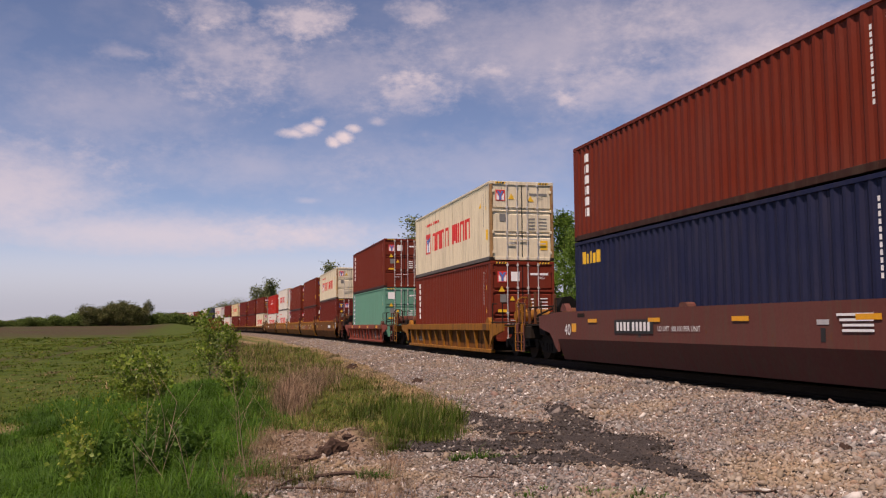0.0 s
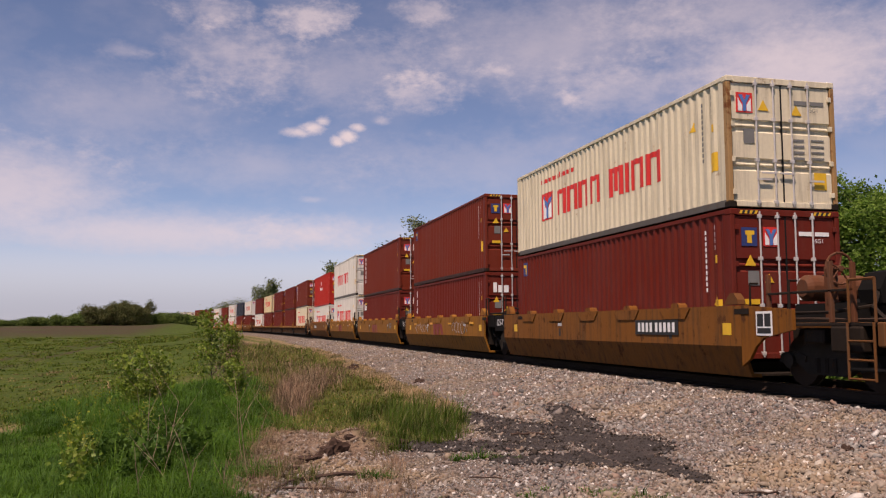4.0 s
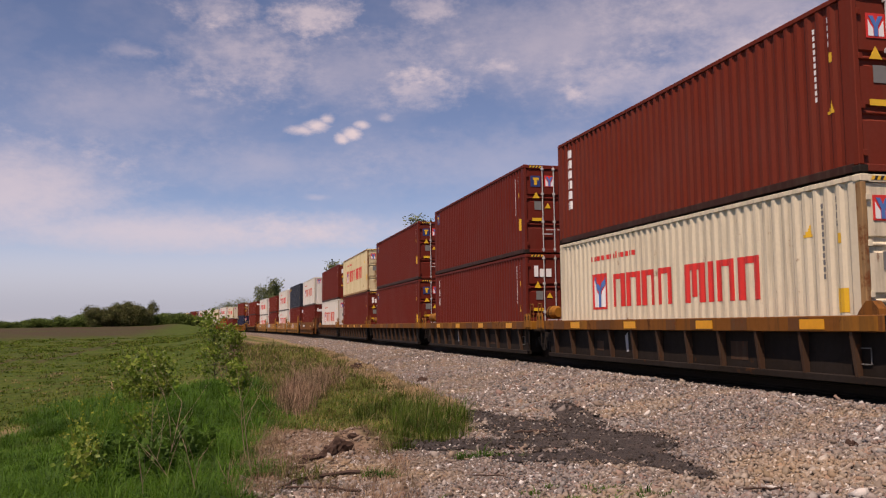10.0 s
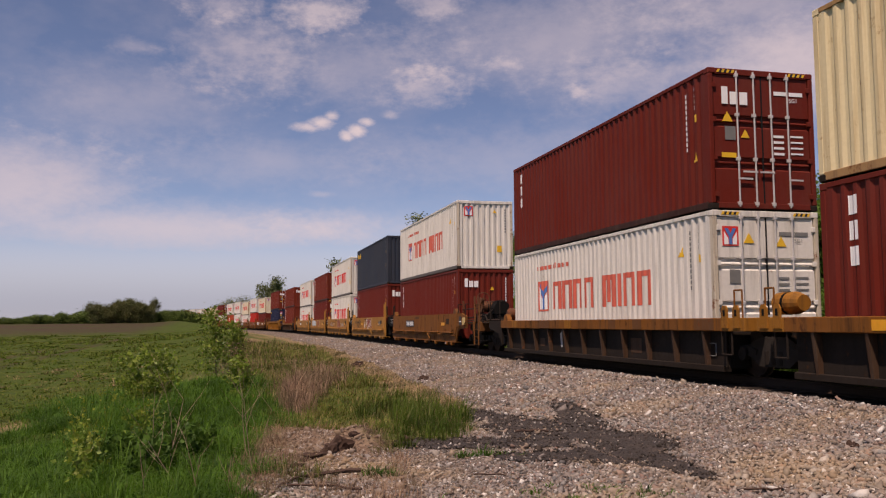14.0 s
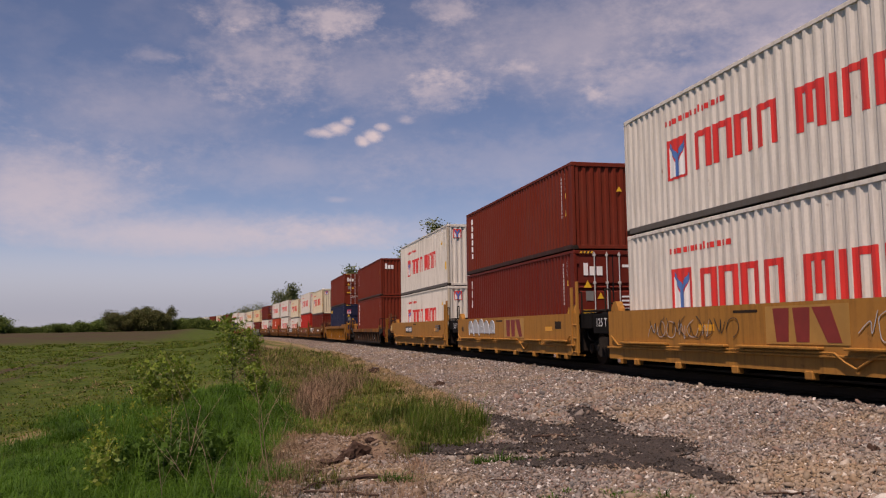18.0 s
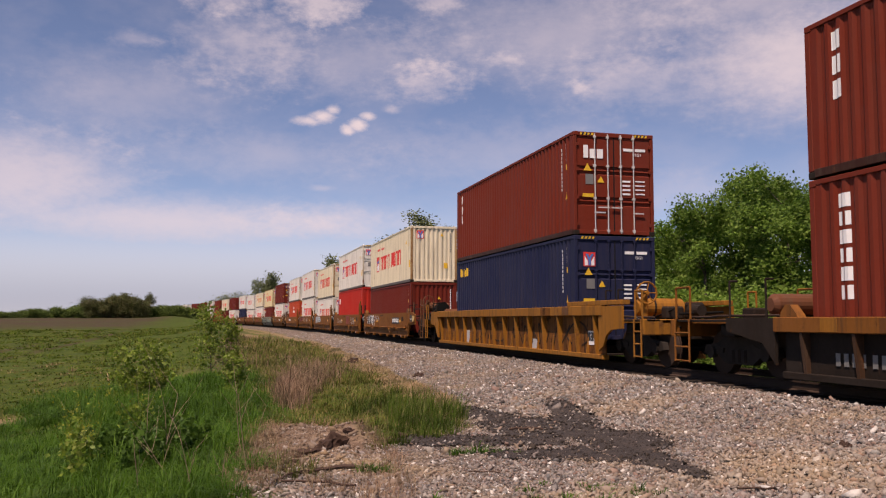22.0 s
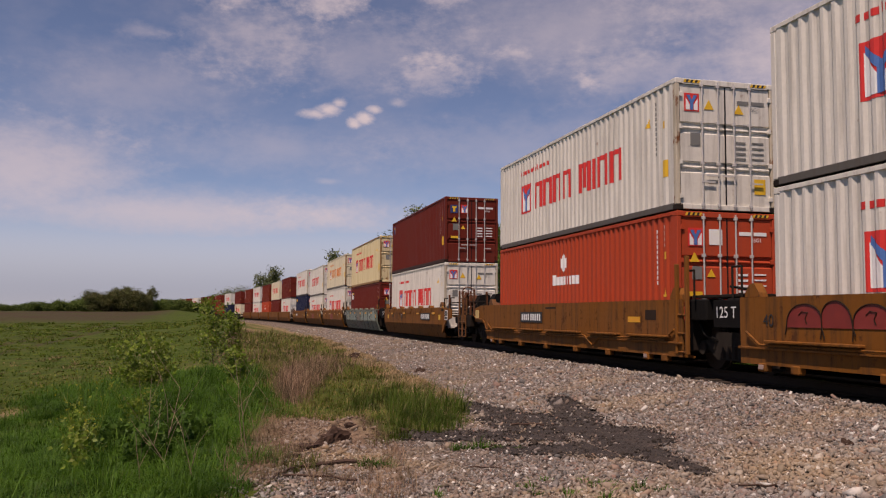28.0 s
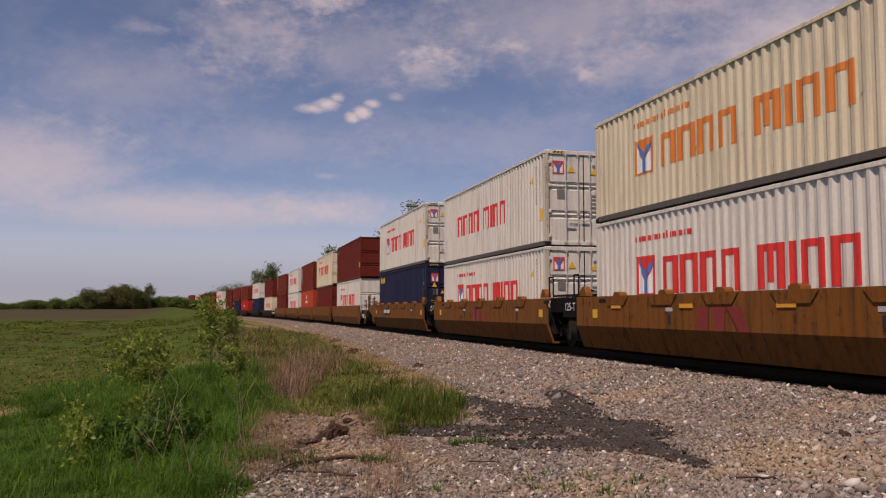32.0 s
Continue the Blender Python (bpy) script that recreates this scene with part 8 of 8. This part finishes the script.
CLOUD_BANDS = [
    (22.0, 18.2, 12.5, 4.2, 0.60, 0.45), (26.3, 15.0, 6.5, 2.6, 0.5, 0.8), (-12.6, 8.0, 9.0, 4.4, 0.66, 0.4), (-4.0, 5.7, 16.5, 2.2, 0.66, 0.35),
    (7.0, 6.0, 7.5, 1.6, 0.60, 0.5), (2.7, 2.9, 3.2, 0.7, 0.6, 0.8), (-8.0, 3.0, 10.0, 1.0, 0.25, 0.4), (8.0, 16.5, 10.0, 3.4, 0.40, 0.8),
    (17.0, 10.5, 11.0, 2.8, 0.32, 0.7), (2.0, 10.2, 10.0, 2.0, 0.32, 0.6), (-6.5, 13.5, 8.0, 3.5, 0.34, 0.6), (29.0, 8.0, 5.0, 1.8, 0.4, 0.7), (37.0, 15.5, 11.0, 5.0, 0.8, 0.4),
]
CLOUDS_ASIDE = [
    (-22, 13, 8, 3, 0.5, 0.8), (-32, 7, 14, 3, 0.6, 0.5), (50, 13, 10, 3.5, 0.5, 0.7), (62, 8, 12, 3, 0.5, 0.6), (30, 30, 14, 4, 0.5, 0.8), (0, 33, 12, 4, 0.5, 0.8), (-25, 28, 12, 4, 0.5, 0.8),
]


def cloud_material():
    m, nt, b = node_material("cloud_vapour")
    nt.nodes.remove(b)
    tc = nt.nodes.new("ShaderNodeTexCoord")
    sp = nt.nodes.new("ShaderNodeSeparateXYZ")
    nt.links.new(tc.outputs["Object"], sp.inputs[0])
    x, y, z = sp.outputs
    az = math_node(nt, "MULTIPLY", math_node(nt, "ARCTAN2", x, y), 180 / math.pi)
    flat = math_node(nt, "SQRT", math_node(nt, "ADD", math_node(nt, "MULTIPLY", x, x), math_node(nt, "MULTIPLY", y, y)))
    el = math_node(nt, "MULTIPLY", math_node(nt, "ARCTAN2", z, flat), 180 / math.pi)
    cb = nt.nodes.new("ShaderNodeCombineXYZ")
    nt.links.new(az, cb.inputs[0])
    nt.links.new(math_node(nt, "MULTIPLY", el, 1.7), cb.inputs[1])
    rag = noise_node(nt, cb.outputs[0], 0.55, 7, 0.6)
    soft = noise_node(nt, cb.outputs[0], 0.16, 5, 0.55)
    wisp = noise_node(nt, cb.outputs[0], 1.9, 6, 0.62)
    rag = math_node(nt, "SUBTRACT", math_node(nt, "ADD", math_node(nt, "MULTIPLY", rag, 0.72), math_node(nt, "MULTIPLY", wisp, 0.28)), 0.5)
    total = math_node(nt, "MULTIPLY", ramp(nt, soft, 0.42, 0.75), 0.16)
    for a, e, w, h, k, ragged in CLOUDS + CLOUD_BANDS + CLOUDS_ASIDE:
        u = math_node(nt, "DIVIDE", math_node(nt, "SUBTRACT", az, a), w)
        v = math_node(nt, "DIVIDE", math_node(nt, "SUBTRACT", el, e), h)
        d = math_node(nt, "SQRT", math_node(nt, "ADD", math_node(nt, "MULTIPLY", u, u), math_node(nt, "MULTIPLY", v, v)))
        d = math_node(nt, "ADD", d, math_node(nt, "MULTIPLY", rag, 2.4 * ragged))
        f = nt.nodes.new("ShaderNodeMapRange")
        f.interpolation_type = "SMOOTHSTEP"
        f.inputs["From Min"].default_value, f.inputs["From Max"].default_value = 1.1, 0.0
        nt.links.new(d, f.inputs["Value"])
        total = math_node(nt, "MAXIMUM", total, math_node(nt, "MULTIPLY", f.outputs[0], k)) if k > 0.65 else math_node(nt, "ADD", total, math_node(nt, "MULTIPLY", f.outputs[0], k * 0.6))
    fade = nt.nodes.new("ShaderNodeMapRange")
    fade.inputs["From Min"].default_value, fade.inputs["From Max"].default_value = 0.2, 2.0
    nt.links.new(el, fade.inputs["Value"])
    high = nt.nodes.new("ShaderNodeMapRange")
    high.inputs["From Min"].default_value, high.inputs["From Max"].default_value = 44.0, 34.0
    nt.links.new(el, high.inputs["Value"])
    total = math_node(nt, "MULTIPLY", math_node(nt, "MULTIPLY", total, fade.outputs[0]), high.outputs[0], clamp=True)
    # horizon haze painted into the shell's glow, fading out with height
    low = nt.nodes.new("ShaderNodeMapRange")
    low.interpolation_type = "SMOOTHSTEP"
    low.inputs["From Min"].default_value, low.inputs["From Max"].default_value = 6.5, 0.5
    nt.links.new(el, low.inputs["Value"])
    haze_cover = math_node(nt, "MULTIPLY", low.outputs[0], 0.88)
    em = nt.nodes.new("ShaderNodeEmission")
    nt.links.new(mix_colour(nt, haze_cover, (1.0, 0.96, 1.0), HAZE_TINT), em.inputs["Color"])
    em.inputs["Strength"].default_value = CLOUD_GLOW
    total = math_node(nt, "MAXIMUM", total, haze_cover)
    tr = nt.nodes.new("ShaderNodeBsdfTransparent")
    mx = nt.nodes.new("ShaderNodeMixShader")
    nt.links.new(math_node(nt, "MULTIPLY", total, 0.9), mx.inputs[0])
    nt.links.new(tr.outputs[0], mx.inputs[1])
    nt.links.new(em.outputs[0], mx.inputs[2])
    nt.links.new(mx.outputs[0], nt.nodes["Material Output"].inputs["Surface"])
    return m


CLOUD_GLOW = 0.62
HAZE_TINT = (0.36, 0.47, 0.68)    # pale lavender haze painted on the cloud shell, low over the horizon


def cloud_layer():
    """A far shell of thin cloud over the half of the sky ahead; clear between the clouds, but for painted haze low
    down.
    """
    R, vs, fs = 3600.0, [], []
    azs, els = np.linspace(-80, 100, 61), np.linspace(-4.0, 46, 26)
    for e in els:
        for a in azs:
            ca, ce = radians(a), radians(e)
            vs.append((R * math.cos(ce) * math.sin(ca), R * math.cos(ce) * math.cos(ca), R * math.sin(ce)))
    w = len(azs)
    for i in range(len(els) - 1):
        for k in range(w - 1):
            fs.append((i * w + k, i * w + k + 1, (i + 1) * w + k + 1, (i + 1) * w + k))
    me = bpy.data.meshes.new("backdrop_clouds")
    me.from_pydata(vs, [], fs)
    me.polygons.foreach_set("use_smooth", [True] * len(me.polygons))
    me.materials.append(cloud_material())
    ob = tagged(new("backdrop_clouds", me), "thin white and pinkish clouds drifting in a blue sky", "clouds", kind="structure")
    return ob


CLOUD_LAYER = cloud_layer()


motions()
